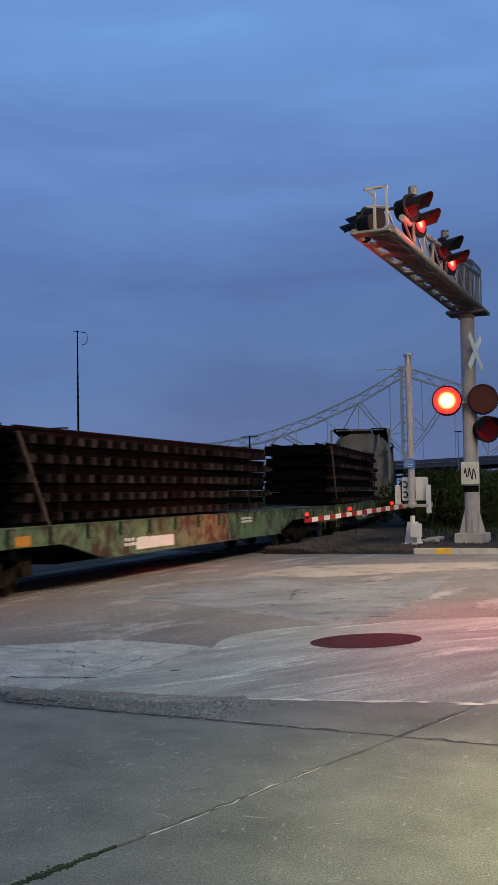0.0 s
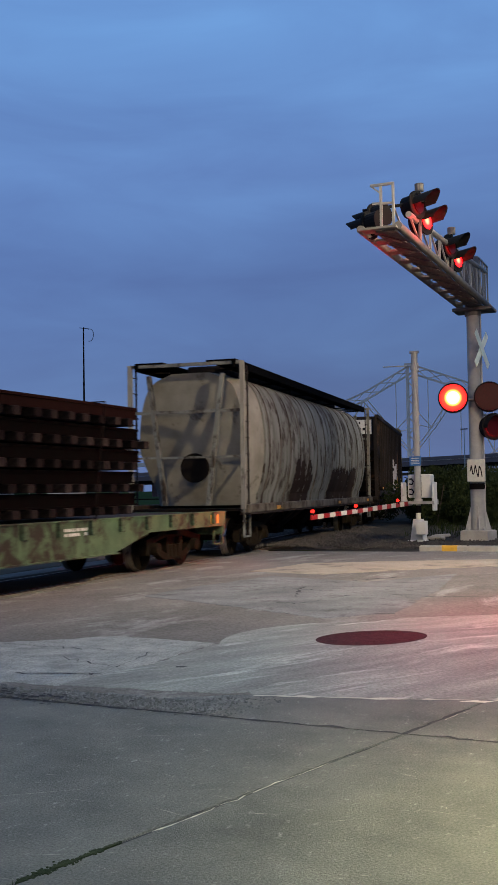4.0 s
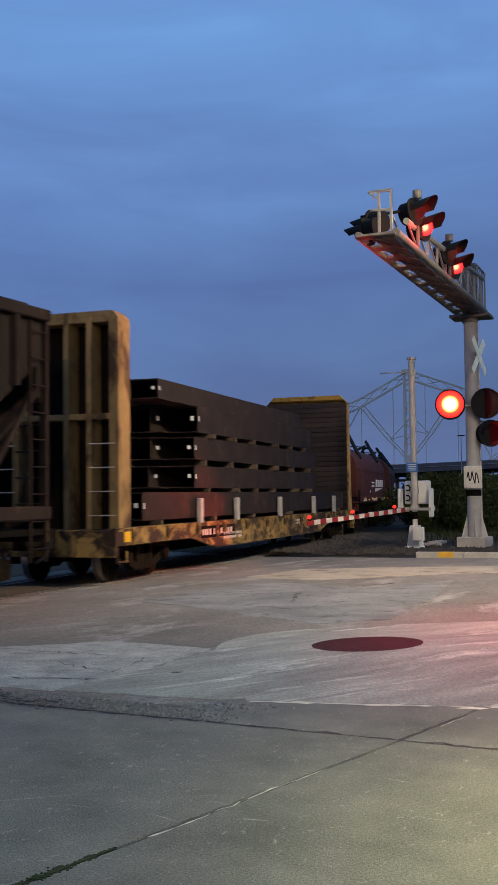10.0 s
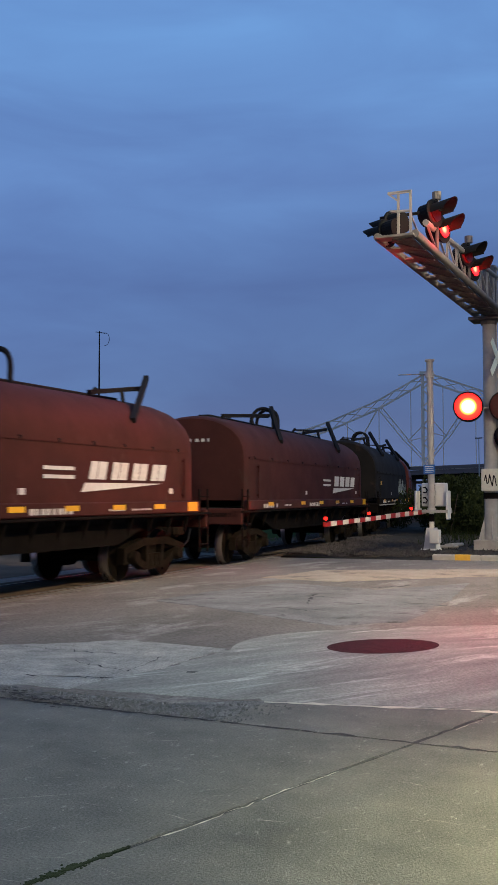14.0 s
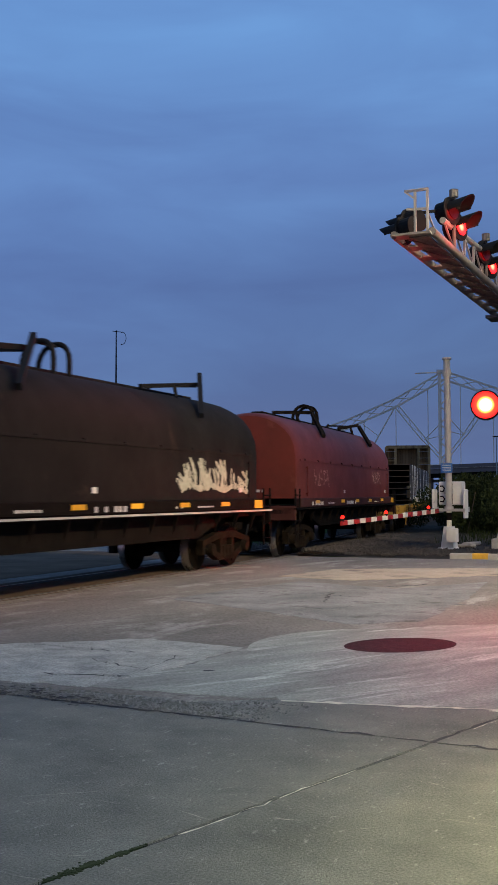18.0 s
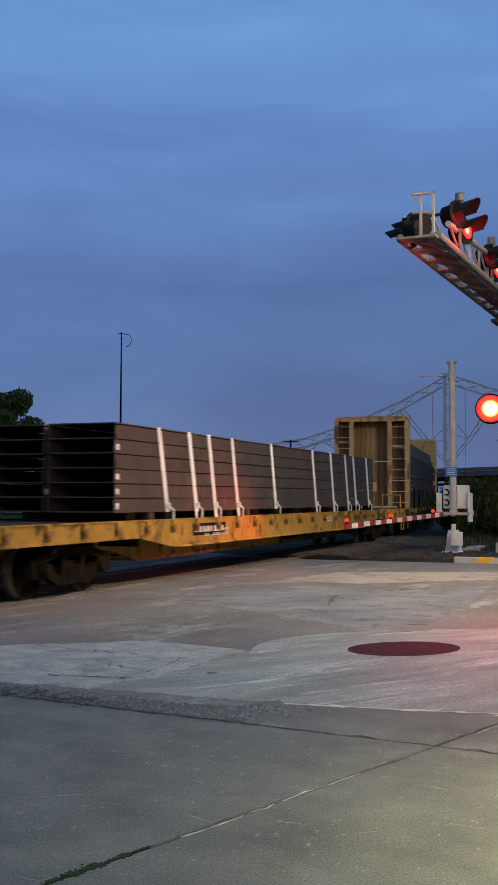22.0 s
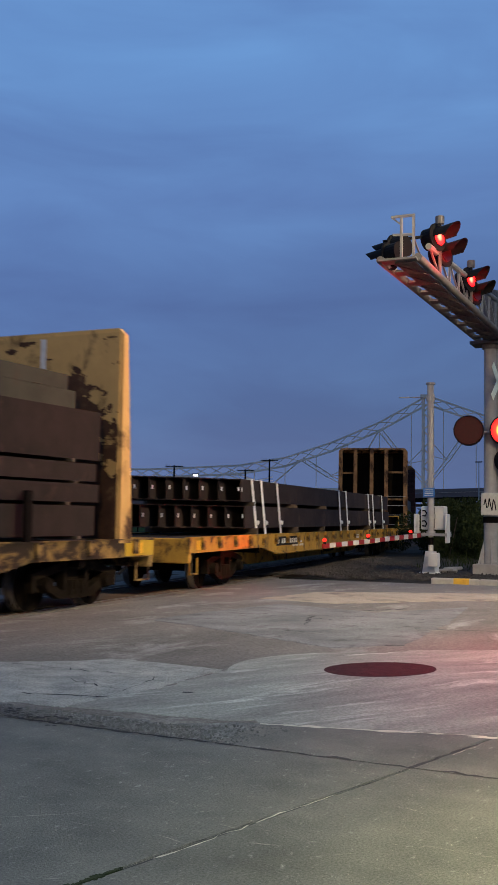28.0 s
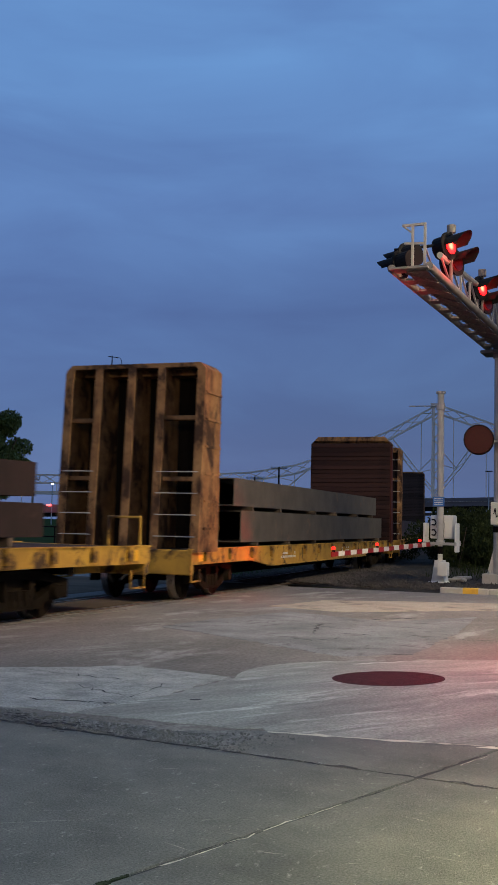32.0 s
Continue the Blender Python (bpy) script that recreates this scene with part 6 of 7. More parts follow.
    st = [([(0.10, 1.0), (0.04, 0.72), (0.12, 0.35), (0.12, 0.0)], 0.15), ([(0.20, 0.9), (0.17, 0.5), (0.17, 0.05)], 0.08),
          ([(0.40, 0.92), (0.36, 0.6), (0.40, 0.0)], 0.20), ([(0.50, 0.85), (0.47, 0.45), (0.36, 0.05)], 0.10), ([(0.30, 0.95), (0.33, 0.7)], 0.08),
          ([(0.66, 0.97), (0.68, 0.5), (0.72, 0.0)], 0.16), ([(0.88, 0.90), (0.80, 0.62), (0.95, 0.0)], 0.10), ([(0.80, 0.62), (0.92, 0.72), (0.90, 0.9)], 0.09)]

    def skin(y, z):
        d = min(abs(y - (-h + 0.95 + (L - 1.9) * i / 14)) for i in range(15))
        return hw + 0.004 + 0.10 * max(0.0, min(1.0, (0.09 - d) / 0.04))

    sprayed(car, st, 0.6, 3.3, sill + 0.10, sill + 1.36, skin, m_graffiti, 7, 0.16)
    return car


rib_hopper(-45.3, -29.55)


# coil cars with removable hoods
def coil_car(s0, s1, hood, label, hood_mat, tag=None, top=3.6, frame_mat=None):
    car, L = start_car("coil_car", label, s0 - 0.55, s1 + 0.55)
    h = L / 2
    hb = (s1 - s0) / 2
    fm = frame_mat or m_under
    eave, hw = 2.50, 1.37
    bail_mat = m_black if hood_mat is not m_redhood else m_truck
    n = 14
    arch = [(hw * math.cos(math.pi * i / n), eave + (top - eave) * math.sin(math.pi * i / n) ** 0.85) for i in range(n + 1)]
    prof = [(hw, 1.50)] + arch + [(-hw, 1.50)]
    # hood with rounded shoulders at its ends
    s = Shape()
    stations = [(-hb, 0.90), (-hb + 0.06, 0.945), (-hb + 0.35, 0.985), (-hb + 0.8, 1.0), (hb - 0.8, 1.0), (hb - 0.35, 0.985), (hb - 0.06, 0.945), (hb, 0.90)]
    m = len(prof)
    vs = []
    for y, k in stations:
        for x, z in prof:
            kz = 1.0 if z <= eave else (eave + (z - eave) * k) / z
            vs.append((x * (1 - (1 - k) * 0.25), y, z * kz))
    fs = []
    for r in range(len(stations) - 1):
        for i in range(m):
            fs.append((r * m + i, r * m + (i + 1) % m, r * m + m + (i + 1) % m, r * m + m + i))
    fs += [tuple(range(m - 1, -1, -1)), tuple(range((len(stations) - 1) * m, len(stations) * m))]
    s.add(vs, fs)
    hd = part("hood", s, hood_mat, car, hood, smooth=True)
    for sx in (-1, 1):
        part("eave_seam", Shape().box(*sorted((sx * (hw - 0.01), sx * (hw + 0.018))), -hb + 0.3, hb - 0.3, eave - 0.03, eave + 0.02), hood_mat, hd)
    # roof bars on slanted posts, the pair of arched lifting bails, and the ridge strip
    ly = 2 * hb
    y1 = -hb + 0.36 * ly
    for dy in (1.0, 1.5):
        pts = [(0.34 * math.cos(math.pi * i / 12), y1 + dy + 0.10 * math.sin(math.pi * i / 12), top - 0.12 + 0.70 * math.sin(math.pi * i / 12) ** 0.5) for i in range(13)]
        part("lifting_bail", Shape().tube(pts, 0.05, 8), bail_mat, hd)
    part("bail_link", Shape().bar((0, y1 + 1.10, top + 0.54), (0, y1 + 1.60, top + 0.54), 0.06, 0.05), bail_mat, hd)
    for ye, run in ((y1, 0.27 * ly), (hb - 0.6 - 0.40 * max(0.0, ly - 9.95), 0.19 * ly)):
        part("roof_bar", Shape().bar((0.52, ye + 0.02, top + 0.28), (0.40, ye - run, top + 0.03), 0.085, 0.09), bail_mat, hd)
        part("bail_post", Shape().bar((0.55, ye + 0.10, top + (0.24 if tag == "scrawl" else 0.50)), (1.27, ye - (1.75 if ly < 11 else 1.30), top - 0.52), 0.10, 0.11), bail_mat, hd)
        part("bar_foot", Shape().bar((0.52, ye - 0.45 * run, top + 0.12), (0.62, ye - 0.45 * run - 0.1, top - 0.16), 0.06, 0.06), bail_mat, hd)
        part("far_leg", Shape().bar((-0.52, ye - 0.1, top + 0.32), (-0.90, ye - 0.7, top - 0.30), 0.06, 0.06), bail_mat, hd)
        part("cross_tie", Shape().bar((0.52, ye, top + 0.24), (-0.52, ye - 0.1, top + 0.28), 0.05, 0.05), bail_mat, hd)
    part("roof_strip", Shape().box(-0.16, 0.16, -hb + 0.9, hb - 1.0, top - 0.02, top + 0.055, bev=0.01), bail_mat, hd)
    for i in range(9):
        y = -hb + 0.7 + (2 * hb - 1.4) * i / 8
        part("hold_down", Shape().box(hw - 0.01, hw + 0.03, y - 0.03, y + 0.03, eave - 0.02, eave + 0.04, bev=0.01), bail_mat, hd)
    # frame
    for sx in (-1, 1):
        part("side_sill", Shape().box(*sorted((sx * 1.36, sx * 1.50)), -hb - 0.08, hb + 0.08, 1.27, 1.50, bev=0.02), fm, car)
        part("lower_sill", Shape().prism([(-hb + 1.2, 1.2), (-hb + 2.8, 0.72), (hb - 2.8, 0.72), (hb - 1.2, 1.2)], "x", *sorted((sx * 1.15, sx * 1.22))), m_under, car)
        part("catwalk", Shape().box(*sorted((sx * 1.2, sx * 1.53)), -h, h, 1.22, 1.26), m_under, car)
        for i in range(13):
            y = -hb + 0.4 + (2 * hb - 0.8) * i / 12
            part("side_gusset", Shape().prism([(sx * 1.36, 0.85), (sx * 1.49, 1.2), (sx * 1.36, 1.2)], "y", y - 0.02, y + 0.02), m_under, car)
            if i in (1, 4, 6, 8, 10):
                patch(car, 1.502 if sx > 0 else -1.507, y, y + 0.42, 1.36, 1.45, m_amber, "side_marking")
        patch(car, 1.502 if sx > 0 else -1.507, hb - 0.50, hb - 0.06, 1.30, 1.48, m_amber, "side_marking")
    for u, w, hz, k in ((0.08, 1.2, 0.15, 7), (0.22, 0.7, 0.07, 6), (0.40, 1.25, 0.15, 8), (0.64, 0.55, 0.06, 5), (0.72, 0.75, 0.05, 7)):
        bars(car, 1.502, -hb + u * 2 * hb, -hb + u * 2 * hb + w, 1.36 - hz / 2, 1.36 + hz / 2, 1, k, m_white, "side_lettering")
    for y in (-hb * 0.86, hb * 0.90):
        part("grab_iron", Shape().bar((hw + 0.05, y, 1.55), (hw + 0.05, y, 2.35), 0.025, 0.05).bar((hw, y, 1.62), (hw + 0.05, y, 1.62), 0.03, 0.03).bar((hw, y, 2.3), (hw + 0.05, y, 2.3), 0.03, 0.03), hood_mat, hd)
    part("floor", Shape().box(-1.36, 1.36, -h, h, 1.12, 1.22), m_under, car)
    part("center_sill", Shape().box(-0.4, 0.4, -h + 0.2, h - 0.2, 0.66, 1.12), m_under, car)
    for sg in (-1, 1):
        part("end_sill", Shape().box(-1.48, 1.48, *sorted((sg * h, sg * (h - 0.14))), 0.95, 1.32, bev=0.02), fm, car)
        part("end_rail", Shape().tube([(-1.1, sg * (h - 0.1), 1.3), (-1.1, sg * (h - 0.1), 1.72), (-0.3, sg * (h - 0.1), 1.72), (-0.3, sg * (h - 0.1), 1.3)], 0.018, 6), m_under, car)
        for sx in (-1, 1):
            ladder(car, sx * 1.47, sg * (h - 0.06), sg * (h - 0.45), 0.45, 1.75, 4, m_under)
        coupler(car, sg * (h + 0.1), sg)
        truck(car, sg * (h - 1.75))
        e, zl = Shape(), 1.66 if tag == "scrawl" else 2.88
        for k in range(8):
            e.box(-0.62 + k * 0.15, -0.53 + k * 0.15 - 0.04 * (k % 3 == 1), *sorted((sg * (hb + 0.001), sg * (hb + 0.006))), zl, zl + 0.07)
        tagged(part("end_lettering", e, m_white, hd), kind="stuff")
    brake_wheel(car, Vector((-0.5, -h + 0.05, 1.75)), m_under)
    for yd, zd in ((-1.1, 1.68), (hb - 1.1, 1.70)):
        patch(car, hw + 0.012, yd, yd + 0.16, zd - 0.05, zd + 0.05, m_white, "side_plate")
    if tag == "logo":
        y0 = hb - 4.07
        for k in range(4):
            lg = Shape()
            a = y0 + k * 0.74
            lg.prism([(a, 1.89), (a + 0.24, 1.89), (a + 0.33, 2.20), (a + 0.09, 2.20)], "x", hw + 0.012, hw + 0.018)
            lg.prism([(a + 0.27, 1.89), (a + 0.54, 1.89), (a + 0.63, 2.20), (a + 0.36, 2.20)], "x", hw + 0.012, hw + 0.018)
            part("logo_block", lg, m_white, car, "white slanted logo block")
        part("logo_wedge", Shape().add([(hw + 0.02, y0 - 0.25, 1.67), (hw + 0.02, y0 + 1.6, 1.77), (hw + 0.02, y0 + 2.7, 1.84), (hw + 0.02, y0 - 0.12, 1.83)], [(0, 1, 2, 3)]), m_white, car)
        for zz in (1.92, 2.06):
            patch(car, hw + 0.012, y0 - 1.35, y0 - 0.45, zz - 0.03, zz + 0.03, m_white, "number_bar")
    elif tag == "graffiti":
        flame = random.Random(13)
        st = [([(0.02, 0.10), (0.12, 0.25), (0.25, 0.12), (0.42, 0.22), (0.60, 0.08), (0.78, 0.24), (0.97, 0.06)], 0.05)]
        for k in range(44):
            u0 = flame.random()
            top_v = (0.35 + 0.6 * abs(math.sin(u0 * 7.5))) * (1.0 - 0.5 * abs(u0 - 0.4))
            st.append(([(u0, 0.15), (u0 + flame.uniform(-0.04, 0.06), top_v * 0.6), (u0 + flame.uniform(-0.08, 0.05), top_v)], flame.uniform(0.02, 0.042)))
        sprayed(car, st, hb - 3.9, hb - 0.55, 1.62, 2.44, lambda y, z: hw + 0.006, m_graffgreen, 13, 0.30, 0.022)
        part("catwalk_edge", Shape().box(1.531, 1.543, -h + 0.2, h - 0.1, 1.225, 1.262), m_galv, car, "pale worn catwalk edge")
        part("amber_plate", Shape().box(hw + 0.012, hw + 0.018, -hb + 1.2, -hb + 1.7, 2.02, 2.16), m_amber, car)
    elif tag == "scrawl":
        scr = [([(0.06, 0.9), (0.03, 0.6), (0.16, 0.55), (0.10, 0.2)], 0.02), ([(0.3, 0.85), (0.36, 0.5), (0.28, 0.1), (0.42, 0.12)], 0.022), ([(0.46, 0.9), (0.43, 0.45), (0.56, 0.4)], 0.02),
               ([(0.62, 0.15), (0.66, 0.6), (0.6, 0.9), (0.74, 0.8)], 0.022), ([(0.82, 0.9), (0.86, 0.4), (0.95, 0.05)], 0.022), ([(0.7, 0.35), (0.9, 0.5)], 0.018)]
        sprayed(car, scr, -hb + 1.6, -hb + 3.4, 1.80, 2.32, lambda y, z: hw + 0.006, m_scrawl, 21, 0.55)
        sprayed(car, scr, hb - 3.1, hb - 1.7, 1.95, 2.40, lambda y, z: hw + 0.006, m_scrawl, 23, 0.55)
    else:
        bars(car, hw + 0.012, hb - 3.6, hb - 1.6, 1.9, 2.35, 2, 5, m_white)
    return car


coil_car(-6.45, 3.5, "maroon arched hood", "maroon covered coil car with white slanted logo blocks", m_maroon, "logo", 3.52, m_maroon)
coil_car(6.35, 19.0, "brown arched hood", "brown maroon covered coil car with a white mark and scrawl", m_brownhood, "logo", 3.54, m_brownhood)
coil_car(22.05, 34.2, "dark arched hood", "dark grey covered coil car with pale green graffiti", m_darkhood, "graffiti", 3.75)
coil_car(36.95, 49.3, "faded red arched hood", "faded red covered coil car with scratched scrawl", m_redhood, "scrawl", 3.78, m_brownhood)


# bulkhead flat cars and long flats with steel
def beam_load(key, name, label, s0, s1, deck, layers, material, straps=(), tags=True, stagger=0.0):
    """layers: (height, count, half width, start shift, end shift, gap under)"""
    mid, half = SPEC[key]
    ld = thing(name, label, "steel beams", group="loads on the flat cars")
    MOVERS.append((ld, mid, half))
    z = deck + 0.01
    rg = random.Random(int(s0 * 7))
    for ht, cnt, hw, d0, d1, gap, mt in layers:
        y0, y1 = s0 - mid + d0, s1 - mid + d1
        if gap > 0:
            k = 6
            for i in range(k):
                yy = y0 + 0.8 + (y1 - y0 - 1.6) * i / (k - 1) + rg.uniform(-0.2, 0.2)
                part("dunnage", Shape().box(-hw - 0.05, hw + rg.uniform(0.0, 0.14), yy - 0.06, yy + 0.06, z, z + gap - 0.002, bev=0.006), m_dunnage, ld)
            z += gap
        wd = 2 * hw / cnt
        for i in range(cnt):
            x = -hw + (i + 0.5) * wd
            j0, j1 = rg.uniform(-0.12, 0.12) * (i < cnt - 1) - stagger * (cnt - 1 - i), rg.uniform(-0.1, 0.1)
            w2, zt_, tf = wd * 0.48, z + ht, 0.022
            if i == cnt - 1:
                prof = [(x - w2, z), (x + w2, z), (x + w2, zt_), (x - w2, zt_), (x - w2, zt_ - tf), (x + w2 - 0.02, zt_ - tf), (x + w2 - 0.02, z + tf), (x - w2, z + tf)]
            else:
                prof = [(x - w2, z), (x + w2, z), (x + w2, z + tf), (x + 0.01, z + tf), (x + 0.01, zt_ - tf), (x + w2, zt_ - tf), (x + w2, zt_), (x - w2, zt_), (x - w2, zt_ - tf), (x - 0.01, zt_ - tf), (x - 0.01, z + tf), (x - w2, z + tf)]
            s = Shape().prism(prof, "y", y0 + j0, y1 + j1)
            part("beam", s, mt or material, ld)
            if tags:
                part("end_tag", Shape().box(x + wd * 0.22, x + wd * 0.34, y0 + j0 - 0.012, y0 + j0 - 0.004, z + ht * 0.45, z + ht * 0.62), m_tag, ld)
                if i == cnt - 1:
                    part("end_tag", Shape().box(x + wd / 2 - 0.010, x + wd / 2 - 0.006, y0 + j0 + 0.03, y0 + j0 + 0.10, z + ht * 0.42, z + ht * 0.62), m_tag, ld)
        z += ht
    for u, skew in straps:
        yy = s0 - mid + (s1 - s0) * u
        hw = layers[0][2] + 0.012
        part("strap", Shape().bar((hw, yy + skew, deck - 0.02), (hw, yy, z + 0.006), 0.012, 0.14).bar((hw, yy, z + 0.008), (-hw, yy, z + 0.008), 0.11, 0.012).bar((-hw, yy + skew, deck - 0.02), (-hw, yy, z + 0.006), 0.012, 0.11), m_strap, ld)
        part("ratchet", Shape().box(hw + 0.005, hw + 0.07, yy + skew * 0.85 - 0.05, yy + skew * 0.85 + 0.05, deck + 0.22, deck + 0.33, bev=0.02), m_strap, ld)
    return ld


F1 = flat_car("bulkhead_flat_car", "weathered yellow bulkhead flat car loaded with steel beams", *spec("F1", -27.6, -8.1), m_grimyyellow, deck=1.02, belly=0.48, truck_in=2.0, pockets=12)
c_, L_ = F1
# m_under boards: the dark voids between these posts are painted shade
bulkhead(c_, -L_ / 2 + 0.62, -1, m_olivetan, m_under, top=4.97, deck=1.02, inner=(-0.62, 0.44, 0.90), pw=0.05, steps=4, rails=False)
part("bulkhead_rail", Shape().box(-1.40, 1.40, -L_ / 2 + 0.12, -L_ / 2 + 0.30, 3.0, 3.11, bev=0.01), m_olivetan, c_)
bulkhead(c_, L_ / 2 - 0.92, 1, m_olivetan, m_board, top=4.90, deck=1.02, cap=m_yellow)
for y_ in (-23.4, -20.98, -17.4, -13.82, -11.24):
    part("side_stake", Shape().box(1.42, 1.52, y_ - SPEC["F1"][0] - 0.09, y_ - SPEC["F1"][0] + 0.09, 1.02, 1.55, bev=0.015), m_galv, c_, "short grey side stake")
beam_load("F1", "steel_beam_stack", "stack of brown steel beams with wooden spacers on flat car", -23.7, -13.3, 1.04,
          [(0.54, 4, 1.38, -2.5, 3.84, 0.09, None), (0.485, 4, 1.30, 0.45, 0.38, 0.095, None), (0.49, 4, 1.30, 0.45, 0.38, 0.14, None), (0.58, 4, 1.30, 0.66, 0.0, 0.11, None), (0.41, 4, 1.16, -1.2, -0.84, 0.02, None)], m_darkbeam, stagger=0.3)
for a_, b_ in ((-23.38, -22.44), (-22.22, -21.16)):
    part("number_plate", Shape().box(1.472, 1.478, a_ - SPEC["F1"][0], b_ - SPEC["F1"][0], 0.68, 0.94), m_tieend, c_, "dark plate with pale bars")
    bars(c_, 1.479, a_ - SPEC["F1"][0] + 0.05, b_ - SPEC["F1"][0] - 0.05, 0.71, 0.91, 1, 6, m_white, "number_bar")

F2 = flat_car("long_flat_car", "long weathered yellow flat car loaded with strapped steel piles", *spec("F2", 51.4, 78.2), m_yellow, deck=1.17, belly=0.68, truck_in=3.2, pockets=24)
mid, half = SPEC["F2"]
ld = thing("sheet_pile_stack", "stack of dark steel piles held by white straps", "steel piles", group="loads on the flat cars")
MOVERS.append((ld, mid, half))
y0, y1 = 55.5 - mid, 73.6 - mid
z0 = 1.33
for k in range(4):
    part("dunnage", Shape().box(-1.35, 1.35, y0 + 1.4 + k * 5, y0 + 1.6 + k * 5, 1.17, z0, bev=0.01), m_dunnage, ld)
for k in range(12):
    part("deck_block", Shape().box(1.18, 1.42, y0 + 0.4 + k * 1.55, y0 + 0.7 + k * 1.55, 1.19, z0 - 0.004, bev=0.015), m_under, ld)
for half_, d in ((-1, 0.12), (1, 0.0)):
    for k in range(6):
        z = z0 + k * 0.255
        xa, xb = (0.06, 1.38) if half_ > 0 else (-1.38, -0.10)
        s = Shape().prism([(xa, z), (xb, z), (xb, z + 0.235), (xb - 0.018, z + 0.235), (xb - 0.018, z + 0.02), (xa + 0.018, z + 0.02), (xa + 0.018, z + 0.25), (xa, z + 0.25)], "y", y0 + d + 0.03 * (k % 2), y1 + d)
        part("steel_channel", s, m_pile, ld)
        if half_ > 0 and k % 2 == 0 or k == 1:
            part("end_tag", Shape().box(xb + 0.001, xb + 0.005, y0 + d + 0.05, y0 + d + 0.16, z + 0.06, z + 0.16), m_tag, ld)
    part("top_sheet", Shape().box(*((0.06, 1.38) if half_ > 0 else (-1.38, -0.10)), y0 + d, y1 + d, z0 + 6 * 0.255, z0 + 6 * 0.255 + 0.02), m_pile, ld)
zt = z0 + 6 * 0.255 + 0.024
for yy in (57.19, 58.56, 59.55, 60.85, 63.4, 66.75, 68.5, 70.05, 71.0, 72.6):
    yy -= mid
    part("strap", Shape().bar((1.392, yy + 0.47, 1.10), (1.392, yy, zt), 0.012, 0.15).bar((1.392, yy, zt), (-1.392, yy, zt), 0.15, 0.012).bar((-1.392, yy + 0.47, 1.10), (-1.392, yy, zt), 0.012, 0.15), m_strap, ld)
    part("ratchet", Shape().box(1.40, 1.45, yy + 0.34, yy + 0.44, 1.38, 1.50, bev=0.02), m_strap, ld)
    part("loose_end", Shape().tube([(1.41, yy + 0.40, 1.44), (1.45, yy + 0.56, 1.36), (1.43, yy + 0.60, 1.18)], 0.02, 6), m_strap, ld)
part("number_plate", Shape().box(1.472, 1.478, 58.6 - mid, 60.3 - mid, 0.84, 1.08), m_tieend, F2[0], "dark plate with pale bars")
bars(F2[0], 1.479, 58.6 - mid + 0.06, 60.3 - mid - 0.06, 0.87, 1.05, 1, 8, m_white, "number_bar")

F3 = flat_car("bulkhead_flat_car", "grimy yellow bulkhead flat car loaded with dark steel beams", *spec("F3", 79.4, 99.5), m_grimyyellow, deck=1.15, belly=0.62, truck_in=2.0, pockets=14)
c_, L_ = F3
bulkhead(c_, -L_ / 2 + 1.05, -1, m_tan, m_tanboard, deck=1.15)
part("hand_bar", Shape().cyl((-1.3, -L_ / 2 + 0.50, 3.02), (0.8, -L_ / 2 + 0.50, 3.02), 0.016, 6), m_galv, c_)
part("crossover_step", Shape().box(-0.9, 1.0, -L_ / 2 + 0.02, -L_ / 2 + 0.42, 1.20, 1.25, bev=0.01), m_galv, c_, "grey crossover step")
bulkhead(c_, L_ / 2 - 1.20, 1, m_paletan, m_tanboard, top=4.90, deck=1.15, plate=True)
yp_ = L_ / 2 - 1.20 - 0.032
vs_, fs_, cell_ = [], [], 0.028
for i in range(100):
    for j in range(128):
        x_, z_ = -1.40 + i * cell_, 1.17 + j * cell_
        q_ = noise.fractal(Vector((x_ * 1.1, z_ * 1.3, 4.0)), 0.8, 2.1, 6)
        u_ = (z_ - 1.17) / 3.6
        streak = noise.noise(Vector((x_ * 1.5, z_ * 9.0, 9.0))) > 0.42 and u_ > 0.45 and noise.noise(Vector((x_ * 2, z_ * 2, 2.0))) > 0.05
        if q_ > -0.70 + 1.15 * u_ or streak:
            k_ = len(vs_)
            vs_ += [(x_, yp_, z_), (x_ + cell_, yp_, z_), (x_ + cell_, yp_, z_ + cell_), (x_, yp_, z_ + cell_)]
            fs_.append((k_, k_ + 1, k_ + 2, k_ + 3))
tagged(part("rust_stain", Shape().add(vs_, fs_), m_ruststain, c_, "dark rust worn through the tan paint"), kind="stuff")
part("white_stripe", Shape().box(-0.28, -0.16, yp_ - 0.006, yp_ - 0.002, 3.4, 4.78), m_white, c_, "pale painted stripe")
part("end_panel", Shape().box(1.472, 1.479, L_ / 2 - 1.0, L_ / 2 - 0.02, 0.87, 1.14), m_freshyellow, c_, "bright yellow panel on sill")
brake_wheel(c_, Vector((-0.75, -L_ / 2 + 0.38, 2.05)), m_tan)
part("brake_box", Shape().box(-0.5, 0.2, -L_ / 2 + 0.42, -L_ / 2 + 0.62, 1.82, 2.2, bev=0.02), m_tan, c_)
for i in range(6):
    part("side_stake", Shape().box(1.42, 1.50, -L_ / 2 + 3.2 + i * 2.6, -L_ / 2 + 3.35 + i * 2.6, 1.15, 1.95, bev=0.01), m_under, c_)
